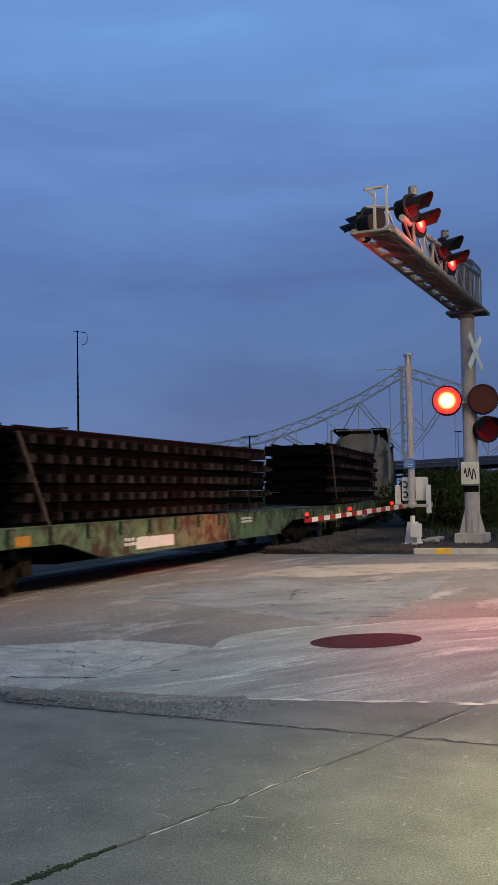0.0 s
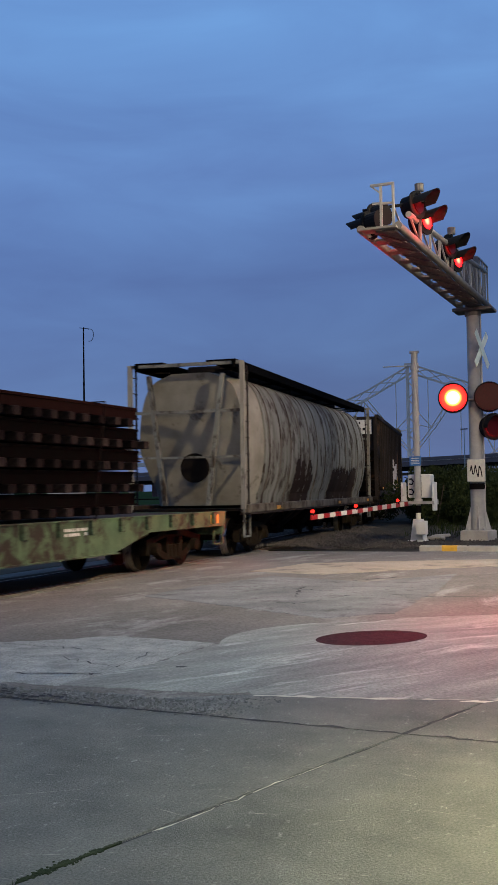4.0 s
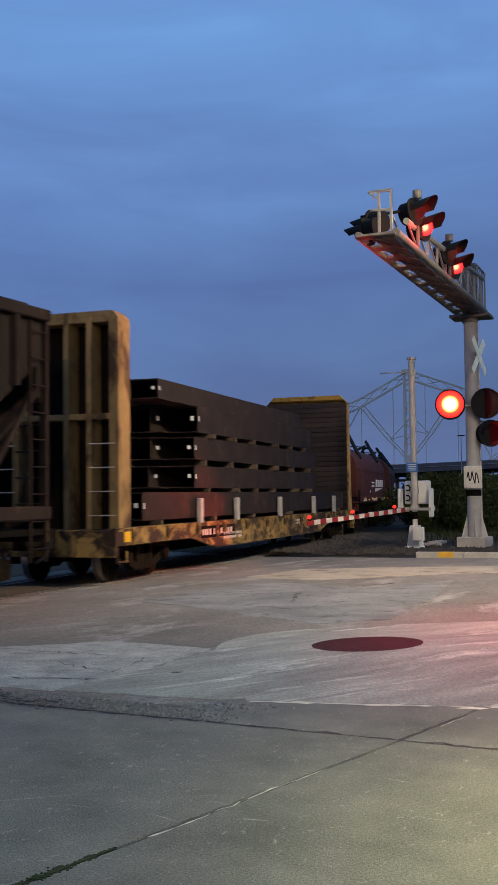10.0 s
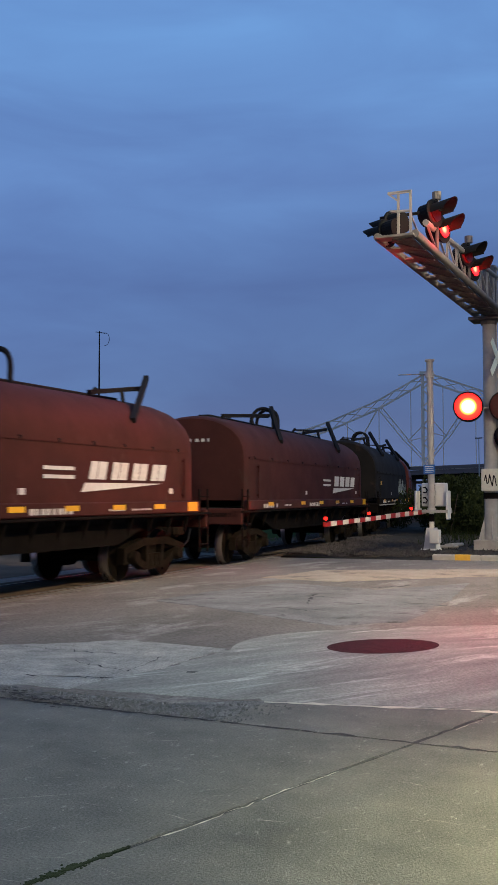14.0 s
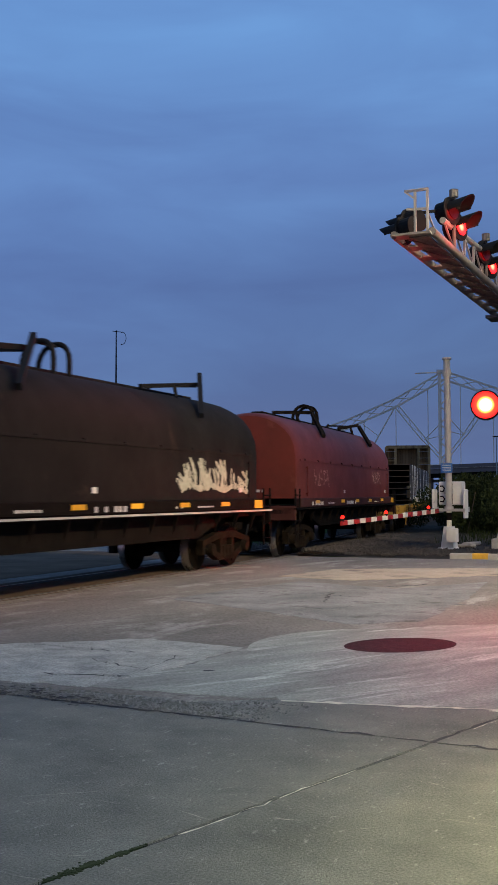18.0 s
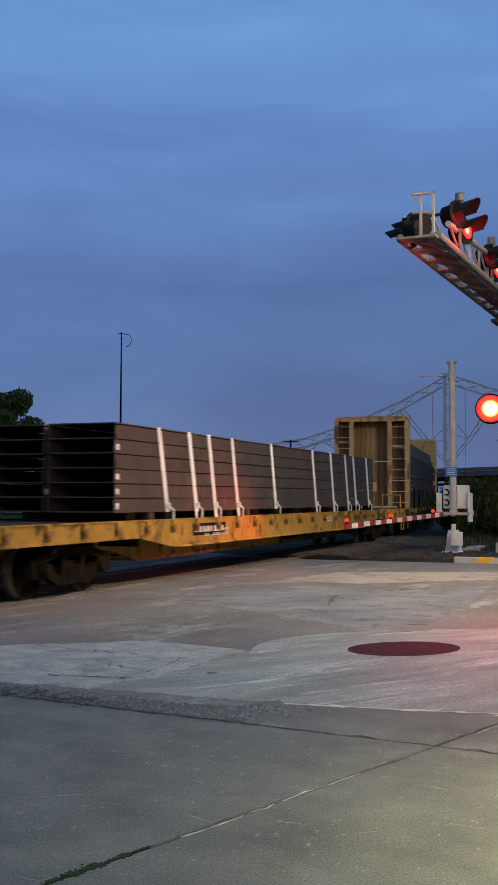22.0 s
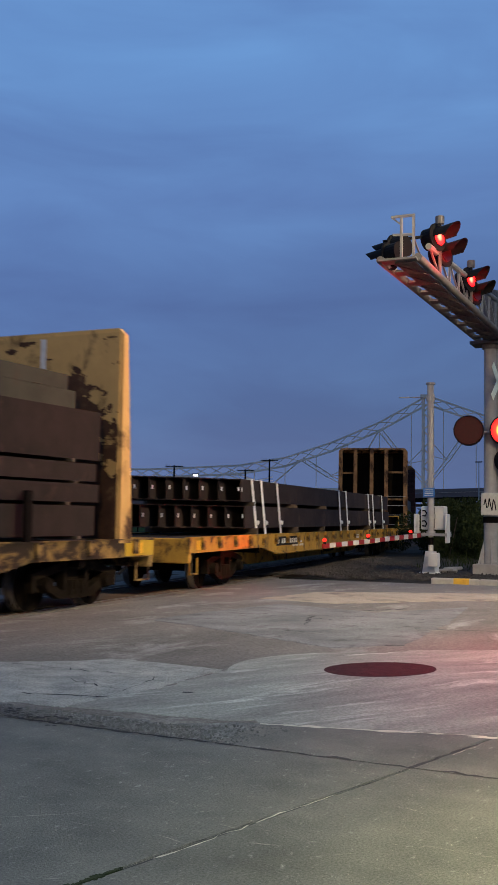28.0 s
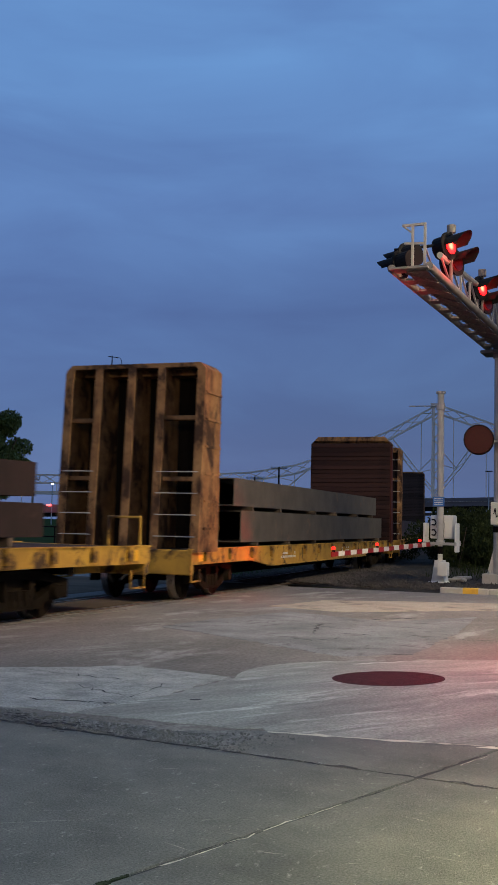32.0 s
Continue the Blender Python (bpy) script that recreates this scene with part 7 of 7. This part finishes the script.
beam_load("F3", "steel_beam_stack", "stack of large dark brown steel beams on the flat car", 81.0, 97.2, 1.17,
          [(0.50, 3, 1.34, 1.8, 0.6, 0.06, m_darkbeam), (0.30, 4, 1.36, 1.6, 0.5, 0.06, m_darkbeam), (0.30, 4, 1.33, 1.5, 0.6, 0.05, m_darkbeam), (0.83, 2, 1.36, 0.2, 0.6, 0.06, m_darkbeam), (0.29, 3, 1.28, 0.1, 0.0, 0.01, m_darkgreen), (0.25, 3, 1.25, 0.0, -0.2, 0.01, m_darkgreen)], m_darkbeam)

F4 = flat_car("long_flat_car", "long yellow flat car loaded with strapped steel beams", *spec("F4", 100.7, 126.9), m_yellow, deck=1.15, belly=0.68, truck_in=3.2, pockets=24)
c_, L_ = F4
beam_load("F4", "steel_beam_stack", "two layers of brown steel beams held by white straps", 104.39, 123.7, 1.17,
          [(0.52, 10, 1.38, 0.15, 0.2, 0.14, m_darkbeam), (0.52, 9, 1.36, -0.1, 0.0, 0.10, m_darkbeam)], m_beam, stagger=0.32,
          straps=((0.030, 0.5), (0.070, 0.45), (0.142, 0.45), (0.52, 0.38), (0.575, 0.42), (0.775, 0.36), (0.82, 0.4), (0.92, 0.38)))
part("number_plate", Shape().box(1.472, 1.478, 106.87 - SPEC["F4"][0], 109.03 - SPEC["F4"][0], 0.86, 1.09), m_black, c_, "black plate with pale bars")
bars(c_, 1.479, 106.95 - SPEC["F4"][0], 107.75 - SPEC["F4"][0], 0.88, 1.07, 1, 4, m_white, "number_bar")
bars(c_, 1.479, 107.95 - SPEC["F4"][0], 108.97 - SPEC["F4"][0], 0.88, 1.07, 1, 5, m_white, "number_bar")

F5 = flat_car("bulkhead_flat_car", "rusty yellow bulkhead flat car loaded with greenish beams", *spec("F5", 128.6, 149.1), m_yellow, deck=1.06, belly=0.62, truck_in=2.0, pockets=14)
c_, L_ = F5
# here too near-black boards draw the shade between the posts
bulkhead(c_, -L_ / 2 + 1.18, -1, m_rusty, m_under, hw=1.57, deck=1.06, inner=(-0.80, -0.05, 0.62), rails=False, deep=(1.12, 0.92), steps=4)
for x0_, x1_, z_ in ((-1.5, -0.85, 3.62), (-1.5, -0.85, 2.42), (0.66, 1.5, 3.66), (0.66, 1.5, 2.42)):
    part("bulkhead_rail", Shape().box(x0_, x1_, -L_ / 2 + 0.32, -L_ / 2 + 0.50, z_, z_ + 0.09, bev=0.01), m_rusty, c_)
for i in range(6):
    part("side_batten", Shape().box(1.572, 1.60, -L_ / 2 + 0.32, -L_ / 2 + 1.14, 1.45 + i * 0.55, 1.50 + i * 0.55), m_rusty, c_)
bulkhead(c_, L_ / 2 - 1.0, 1, m_maroon, m_maroonboard, hw=1.57, deck=1.06, cap=m_rusty)
beam_load("F5", "steel_beam_stack", "stack of greenish grey steel beams on the bulkhead flat car", 131.4, 147.2, 1.08,
          [(0.72, 3, 1.34, 0.5, 0.4, 0.08, m_beamgreen), (0.62, 3, 1.34, 0.0, -0.6, 0.10, m_beamgreen)], m_beamgreen, tags=False)

F6 = flat_car("bulkhead_flat_car", "rusty bulkhead flat car at the end of the visible train", *spec("F6", 150.9, 171.2), m_yellow, deck=1.06, belly=0.62, truck_in=2.0, pockets=14)
c_, L_ = F6
bulkhead(c_, -L_ / 2 + 1.0, -1, m_rusty, m_board, deck=1.06)
bulkhead(c_, L_ / 2 - 1.0, 1, m_rusty, m_board, deck=1.06)
beam_load("F6", "steel_beam_stack", "stack of brown steel beams on the last flat car", 153.2, 168.5, 1.08, [(0.7, 3, 1.34, 0, 0, 0.08, None)], m_beam, tags=False)

# ---- distance ----
VIEW = radians(21.8)
RT, FW = Vector((math.cos(VIEW), math.sin(VIEW), 0)), Vector((-math.sin(VIEW), math.cos(VIEW), 0))
EYE = Vector((10.358, 0, 1.61))


def far(u, d, z=0.0):
    """A place d metres out along the street's long view, u metres to its right."""
    p = EYE + FW * d + RT * (u + 0.0045 * d)
    return Vector((p.x, p.y, z))


# the big truss bridge over the river
bridge = thing("truss_bridge", "grey steel cantilever truss bridge far beyond the tracks", "bridge")
D_ = 900.0


def chord(u):
    """Height of the upper chord, u metres from the near tower."""
    at = (0, 41, 82, 123, 163, 242, 420) if u < 0 else (0, 45, 90, 135, 180, 230, 420)
    return float(np.interp(abs(u), at, (107, 84, 66.5, 53, 46, 42, 41) if u < 0 else (107, 91, 72, 56, 46, 42, 41)))


def lattice(name, p, q, wide, rod, bays):
    """A member of two parallel rods with zigzag lacing."""
    side = (q - p).cross(FW).normalized() * wide / 2
    g = Shape().bar(p - side, q - side, rod, rod).bar(p + side, q + side, rod, rod)
    for k in range(bays):
        a, b = p.lerp(q, k / bays), p.lerp(q, (k + 1) / bays)
        g.bar(a - side if k % 2 else a + side, b + side if k % 2 else b - side, rod * 0.5, rod * 0.5)
    part(name, g, m_bridge, bridge)


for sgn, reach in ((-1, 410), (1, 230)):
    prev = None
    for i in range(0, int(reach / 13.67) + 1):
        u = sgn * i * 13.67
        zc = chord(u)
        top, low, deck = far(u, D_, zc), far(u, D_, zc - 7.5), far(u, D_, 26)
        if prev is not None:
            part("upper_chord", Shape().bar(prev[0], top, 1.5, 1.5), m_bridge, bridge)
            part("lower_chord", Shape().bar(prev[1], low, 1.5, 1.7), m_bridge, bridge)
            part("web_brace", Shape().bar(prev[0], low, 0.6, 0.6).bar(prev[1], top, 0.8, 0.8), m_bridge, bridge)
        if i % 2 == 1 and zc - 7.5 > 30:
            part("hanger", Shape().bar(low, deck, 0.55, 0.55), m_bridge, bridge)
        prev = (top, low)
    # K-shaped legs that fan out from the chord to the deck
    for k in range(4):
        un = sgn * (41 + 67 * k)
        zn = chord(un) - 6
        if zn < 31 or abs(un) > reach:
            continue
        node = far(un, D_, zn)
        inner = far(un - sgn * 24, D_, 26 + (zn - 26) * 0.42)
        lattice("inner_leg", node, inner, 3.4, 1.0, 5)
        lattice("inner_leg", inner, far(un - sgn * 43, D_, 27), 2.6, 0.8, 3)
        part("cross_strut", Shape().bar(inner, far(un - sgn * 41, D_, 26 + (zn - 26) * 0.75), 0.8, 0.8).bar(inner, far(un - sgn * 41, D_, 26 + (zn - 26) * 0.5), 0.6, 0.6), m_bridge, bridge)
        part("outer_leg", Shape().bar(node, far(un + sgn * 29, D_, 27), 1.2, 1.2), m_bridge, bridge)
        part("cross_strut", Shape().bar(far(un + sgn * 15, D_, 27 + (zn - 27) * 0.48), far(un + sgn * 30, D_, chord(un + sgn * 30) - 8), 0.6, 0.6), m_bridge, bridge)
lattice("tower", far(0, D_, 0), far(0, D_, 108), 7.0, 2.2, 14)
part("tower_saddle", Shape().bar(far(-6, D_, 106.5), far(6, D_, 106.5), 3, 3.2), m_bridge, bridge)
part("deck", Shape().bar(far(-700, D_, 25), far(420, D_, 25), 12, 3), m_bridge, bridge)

# elevated highway, climbing to the right
via = thing("viaduct", "elevated concrete highway on columns with traffic lights of cars", "viaduct")
V_ = 300.0


def via_z(u):
    return 8.45 + 0.035 * (u - 12)


part("deck", Shape().bar(far(-175, V_, via_z(-175)), far(150, V_, via_z(150)), 12, 1.3), m_viaduct, via)
part("parapet", Shape().bar(far(-175, V_ - 6.2, via_z(-175) + 1.2), far(150, V_ - 6.2, via_z(150) + 1.2), 0.3, 1.0), m_viaduct, via, "pale parapet")
part("girder", Shape().bar(far(-175, V_ - 5, via_z(-175) - 1.3), far(150, V_ - 5, via_z(150) - 1.3), 0.5, 1.2), m_under, via)
for k in range(26):
    u = -160 + k * 12
    part("column", Shape().box(u - 0.8, u + 0.8, -0.9, 0.9, -0.2, max(0.5, via_z(u) - 0.6), Matrix.Translation(far(0, V_)) @ Matrix.Rotation(VIEW, 4, "Z")), m_viaduct, via)
part("cross_beam", Shape().bar(far(-60, V_, via_z(-60) - 2.7), far(150, V_, via_z(150) - 2.7), 1.5, 0.8), m_viaduct, via)
for u, w, dz, mt in ((-117, 1.6, 0.3, m_taillamp), (-113, 1.6, 0.3, m_taillamp), (-105, 0.9, 0.1, m_warmlamp), (-103, 0.9, 0.1, m_warmlamp), (-100.5, 1.3, 0.6, m_greenlamp), (-98.5, 1.0, 0.6, m_greenlamp), (-96.0, 0.6, -0.5, m_warmlamp), (-94.4, 0.8, -0.5, m_taillamp), (-118, 0.6, -0.4, m_whitelamp)):
    part("vehicle_light", Shape().box(-w / 2, w / 2, -0.2, 0.2, via_z(u) + 1.2 + dz - 0.3, via_z(u) + 1.2 + dz + 0.3, Matrix.Translation(far(u, V_ - 8)) @ Matrix.Rotation(VIEW, 4, "Z")), mt, via, "small vehicle light")


def street_lamp(p, h, lit=True, far_=False):
    t = thing("street_lamp", "tall thin street lamp with a white light" if lit else "tall thin unlit lamp post", "street lamp", Matrix.Translation(p), group="lamps along the highway")
    part("pole", Shape().cyl((0, 0, -0.2), (0, 0, h), 0.16, 8, 0.10), m_galv, t)
    part("head", Shape().box(-0.9, 0.9, -0.2, 0.2, h, h + 0.25, bev=0.05), m_under, t)
    if lit:
        part("lamp_glow", Shape().box(-0.35, 0.35, -0.25, 0.25, h - 0.3, h - 0.02), m_whitelamp, t)
    return t


street_lamp(far(12.5, 260, 0), 15.5, False)
street_lamp(far(-108, 281, 0), 11.6)
street_lamp(far(-98.3, 284, 0), 8.3)
street_lamp(far(-121, 290, 0), 9.0)

# tall whip antenna
ant = thing("antenna_mast", "tall thin dark antenna mast with a small loop on top", "antenna", Matrix.Translation((-34.5, 54.2, 0)))
part("mast", Shape().cyl((0, 0, -0.2), (0, 0, 7), 0.085, 8, 0.07).cyl((0, 0, 7), (0, 0, 12.75), 0.07, 8, 0.035), m_under, ant)
part("cross_arm", Shape().bar((-0.22, -0.15, 12.7), (0.35, 0.22, 12.62), 0.04, 0.04), m_under, ant)
lp = [(0.35 + 0.33 * math.cos(a), 0.22, 12.2 + 0.42 * math.sin(a)) for a in [math.pi * (0.6 - 1.2 * i / 12) for i in range(13)]]
part("loop", Shape().tube(lp, 0.02, 6), m_under, ant)

# utility poles
for p, h, w_ in ((far(-37.6, 92.8, 0), 5.6, 0.7), (far(-30.1, 85, 0), 6.95, 0.3), (far(-57, 230, 0), 12.9, 2.0), (far(-40.5, 230, 0), 12.1, 1.9), (far(-35, 230, 0), 14.4, 1.9)):
    t = thing("utility_pole", "weathered wooden utility pole with a cross arm", "utility pole", Matrix.Translation(p) @ Matrix.Rotation(VIEW, 4, "Z"), group="utility poles beyond the tracks")
    part("pole", Shape().cyl((0, 0, -0.2), (0, 0, h), 0.15 if w_ < 1 else 0.24, 8, 0.09 if w_ < 1 else 0.18), m_wood_pole if w_ < 1 else m_under, t)
    part("cross_arm", Shape().bar((-w_, 0, h - 0.35), (w_, 0, h - 0.30), 0.09 + 0.08 * (w_ > 1), 0.09 + 0.12 * (w_ > 1)), m_wood_pole if w_ < 1 else m_under, t)
    for k_ in (-0.9, -0.4, 0.4, 0.9):
        part("insulator", Shape().cyl((k_ * w_, 0, h - 0.3), (k_ * w_, 0, h - 0.02 + 0.15 * (w_ > 1)), 0.05 + 0.05 * (w_ > 1), 6), m_galv, t)
street_lamp(far(-52, 230, 0), 10.8)

# small white equipment shed behind a fence
shed = thing("equipment_shed", "small white metal equipment shed with a dark label", "shed", pose(-33.1, 50.7, 0, 0, 0, 41))
part("wall", Shape().box(-1.18, 1.18, -1.0, 1.0, -0.1, 1.72, bev=0.02), m_alu, shed)
part("roof", Shape().prism([(-1.25, 1.72), (1.25, 1.72), (1.2, 1.80), (0, 1.88), (-1.2, 1.80)], "y", -1.1, 1.1), m_alu, shed)
g = Shape()
for k in range(4):
    g.box(0.25, 0.75, -1.012, -1.004, 0.8 + k * 0.16, 0.86 + k * 0.16)
part("label_bar", g, m_bluesign, shed)
fence = thing("fence", "low dark steel pipe fence behind the tracks", "fence")
fa, fb = Vector((-36.5, 40.0, 0)), Vector((-18.5, 50.5, 0))
for k in range(9):
    p = fa.lerp(fb, k / 8)
    part("post", Shape().cyl(p + Vector((0, 0, -0.2)), p + Vector((0, 0, 1.18)), 0.04, 8), m_under, fence)
for z in (1.15, 0.6):
    part("rail", Shape().cyl(fa + Vector((0, 0, z)), fb + Vector((0, 0, z)), 0.035, 8), m_under, fence)
wh = thing("arched_wall", "low pale concrete wall with arched openings beyond the tracks", "wall", Matrix.Translation(far(-50, 101, 0)) @ Matrix.Rotation(VIEW + 0.1, 4, "Z"))
part("wall", Shape().box(-9, 9, -0.4, 0.4, -0.1, 1.45, bev=0.03), m_kerb, wh)
part("coping", Shape().box(-9.1, 9.1, -0.5, 0.5, 1.45, 1.62, bev=0.03), m_kerb, wh)
# near-black plates on the solid wall draw the shade in its arches
arch_ = Shape().prism([(-0.55, 0.0), (0.55, 0.0)] + [(0.55 * math.cos(math.pi * i / 8), 0.45 + 0.42 * math.sin(math.pi * i / 8)) for i in range(9)], "y", -0.42, -0.39).mesh("arched_opening", m_under)
for k in range(9):
    part("arched_opening", arch_, m_under, wh, "dark arched opening", at=Matrix.Translation((-8 + k * 2.0, 0, 0)))
car_ = thing("parked_vehicle", "dark vehicle with bright headlights far beyond the fence", "vehicle", Matrix.Translation(far(-60.5, 130, 0)) @ Matrix.Rotation(VIEW, 4, "Z"))
part("body", Shape().prism([(-0.95, 0.25), (0.95, 0.25), (0.92, 0.95), (0.7, 1.5), (-0.7, 1.5), (-0.92, 0.95)], "y", -2.1, 2.1), m_black, car_)
for sx in (-0.7, 0.7):
    part("headlight", Shape().cyl((sx, -2.1, 0.75), (sx, -2.16, 0.75), 0.14, 10), m_whitelamp, car_, "bright white headlight")
    part("wheel", Shape().cyl((sx - 0.12, -1.3, 0.32), (sx + 0.12, -1.3, 0.32), 0.32, 14).cyl((sx - 0.12, 1.3, 0.32), (sx + 0.12, 1.3, 0.32), 0.32, 14), m_black, car_)


# unseen plain walls added behind the street, which close the place and keep low sky light off the cars
for name_, x0, x1, y0, y1, h_ in (("wall_south", 6.0, 46.0, -24.0, -23.6, 9.0), ("wall_east", 45.6, 46.0, -23.6, 60.0, 8.0)):
    tagged(part(name_, Shape().box(x0, x1, y0, y1, -0.1, h_), m_skyblock), "unseen dark wall added to block the low sky", "wall", kind="structure")


# ---- greenery ----
def leaf_cloud(parent, name, blobs, count, size, material, seed):
    rg = random.Random(seed)
    s = Shape()
    tot = sum(b[3] ** 2 for b in blobs)
    for cx, cy, cz, r, fl in blobs:
        for _ in range(int(count * r * r / tot)):
            d = Vector((rg.gauss(0, 1), rg.gauss(0, 1), rg.gauss(0, 1))).normalized() * r * (0.45 + 0.6 * rg.random() ** 0.6)
            p = Vector((cx + d.x, cy + d.y, cz + d.z * fl))
            w = size * rg.uniform(0.6, 1.4)
            m = Matrix.Translation(p) @ Euler((rg.random() * 6.3, rg.random() * 6.3, rg.random() * 6.3)).to_matrix().to_4x4()
            vs = [m @ Vector(v) for v in ((-w, 0, 0), (0, -w * 0.45, w * 0.12), (w, 0, 0), (0, w * 0.45, w * 0.12))]
            s.add(vs, [(0, 1, 2, 3)])
    me = bpy.data.meshes.new(name)
    me.from_pydata(s.v, [], s.f)
    me.materials.append(material)
    return tagged(part(name, me, material, parent), kind="")


tree = thing("tree", "leafy dark green broad tree beyond the tracks", "tree", Matrix.Translation((-28.25, 37.0, 0.1)))
part("trunk", Shape().cyl((0, 0, -0.2), (0.1, 0, 1.6), 0.24, 10, 0.19).cyl((0.1, 0, 1.6), (0.9, 0.3, 3.6), 0.15, 8, 0.07).cyl((0.1, 0, 1.6), (-0.8, -0.2, 3.9), 0.15, 8, 0.07).cyl((0.1, 0, 1.6), (0.1, 0.6, 4.4), 0.14, 8, 0.05), m_bark, tree)
rg = random.Random(8)
limb = [(0.1, 0, 1.6)]
for k in range(9):
    a = k * 2.4
    tip = (1.7 * math.cos(a), 1.5 * math.sin(a), 4.2 + 1.9 * rg.random())
    part("limb", Shape().tube([(0.1, 0, 1.5), (0.4 * math.cos(a) + 0.1, 0.4 * math.sin(a), 2.7), tip], 0.05, 6), m_bark, tree)
bl = []
for k in range(80):
    d = Vector((rg.gauss(0, 1), rg.gauss(0, 1), rg.gauss(0, 1))).normalized() * rg.uniform(0.3, 1.12)
    bl.append((2.1 * d.x, 2.0 * d.y, 4.75 + 2.3 * d.z * (1 - 0.18 * max(0, d.x)) - 0.45 * max(0, d.x), rg.uniform(0.25, 0.70), 0.7))
leaf_cloud(tree, "crown", bl, 24000, 0.10, m_leaf, 4)

rg = random.Random(17)
for k in range(20):
    ang, d = radians(21.1 - 0.42 * k + rg.uniform(-0.2, 0.2)), rg.uniform(40.5, 45.5)
    p = Vector((10.358 - d * math.sin(ang), d * math.cos(ang), 0.1))
    bush = thing("bush", "dense dark green roadside bush", "bush", Matrix.Translation(p), group="bushes behind the signals")
    hgt = rg.uniform(1.9, 2.6) + 0.03 * k
    bl = [(rg.gauss(0, 0.6), rg.gauss(0, 0.7), hgt * rg.uniform(0.1, 0.78), rg.uniform(0.4, 0.75), 0.9) for _ in range(11)]
    leaf_cloud(bush, "foliage", bl, 5200, 0.065, m_bush, 100 + k)
    part("stem", Shape().cyl((0, 0, -0.1), (0.3, 0.1, hgt * 0.6), 0.04, 6, 0.015), m_bark, bush)
# grass blades along the verge
g = Shape()
for _ in range(9000):
    y = 31 + rg.random() * 26
    x = rg.uniform(-5, 16) - 0.3 * (y - 31)
    if track_at(y)[0].x + 3.6 > x:
        continue
    hgt = rg.uniform(0.15, 0.5)
    a = rg.random() * 6.3
    g.add([(x - 0.02 * math.cos(a), y - 0.02 * math.sin(a), 0), (x + 0.02 * math.cos(a), y + 0.02 * math.sin(a), 0), (x + rg.gauss(0, 0.1), y + rg.gauss(0, 0.1), hgt)], [(0, 1, 2)])
tagged(part("verge_grass", g, m_bush), "tall dark weeds and grass behind the verge", "grass", kind="stuff")


# ---- what moves ----
def ride_pose(mid, half, t):
    """Where a car stands at t seconds: both its trucks are on the track's line."""
    s = mid - SPEED * (t - 16.0)
    a, _ = track_at(s - half)
    b, _ = track_at(s + half)
    c, d = (a + b) / 2, b - a
    return Matrix.Translation(c) @ Matrix.Rotation(math.atan2(-d.x, d.y), 4, "Z")


def motions():
    for ob, mid, half in MOVERS:
        walk(ob, [(float(t), ride_pose(mid, half, t)) for t in range(0, 33)])
    # the lamp discs turn over at every beat of the flasher; the fading one lags behind the other
    to_right = np.interp(range(25), (0, 9, 22, 24), (0.18, 11.98, 28.90, 31.60))
    to_left = np.interp(range(24), (0, 4, 7, 8, 23), (0.79, 6.06, 9.91, 11.22, 30.87))
    for disc, phase, delay in LAMPS:
        x = disc.location.x
        on_at, off_at = (to_left, to_right) if phase == "L" else (to_right, to_left)
        turns = sorted([(t + delay - 0.033 * (not delay), 0) for t in on_at] + [(t + delay + 0.07 * (not delay), 1) for t in off_at])
        turns = [q for q in turns if 0.1 < q[0] < 31.9]
        n = 1 - turns[0][1]
        rows = [(0.0, pose(x, 0, 0, 0, 0, 180 * n))]
        for t, _ in turns:
            rows += [(t + 0.0334 * (k - 1.5), pose(x, 0, 0, 0, 0, 180 * n + 60 * k)) for k in range(4)]
            n += 1
        rows.append((32.0, pose(x, 0, 0, 0, 0, 180 * n)))
        walk(disc, rows)
    step = 0.1
    for ws in WHEELS:
        car = ws.parent.parent
        mid = [m[1] for m in MOVERS if m[0] is car][0]
        y, z = ws.location.y, ws.location.z
        t_in = max(0.0, 16 + (mid + y - 45) / SPEED)
        t_out = min(32.0, 16 + (mid + y + 2) / SPEED)
        t_in, t_out = math.floor(t_in * 10) / 10, math.ceil(t_out * 10) / 10
        rows = [(0.0, pose(0, y, z))] if t_in > 0.05 else []
        k, t = 0, t_in
        while t <= t_out + 1e-6 and t_out > t_in:
            rows.append((t, pose(0, y, z, 87.9 * k)))
            k, t = k + 1, t + step
        if not rows or rows[-1][0] < 31.95:
            rows.append((32.0, pose(0, y, z, 87.9 * max(0, k - 1))))
        if len(rows) == 1:
            rows.insert(0, (0.0, pose(0, y, z)))
        walk(ws, rows)


motions()
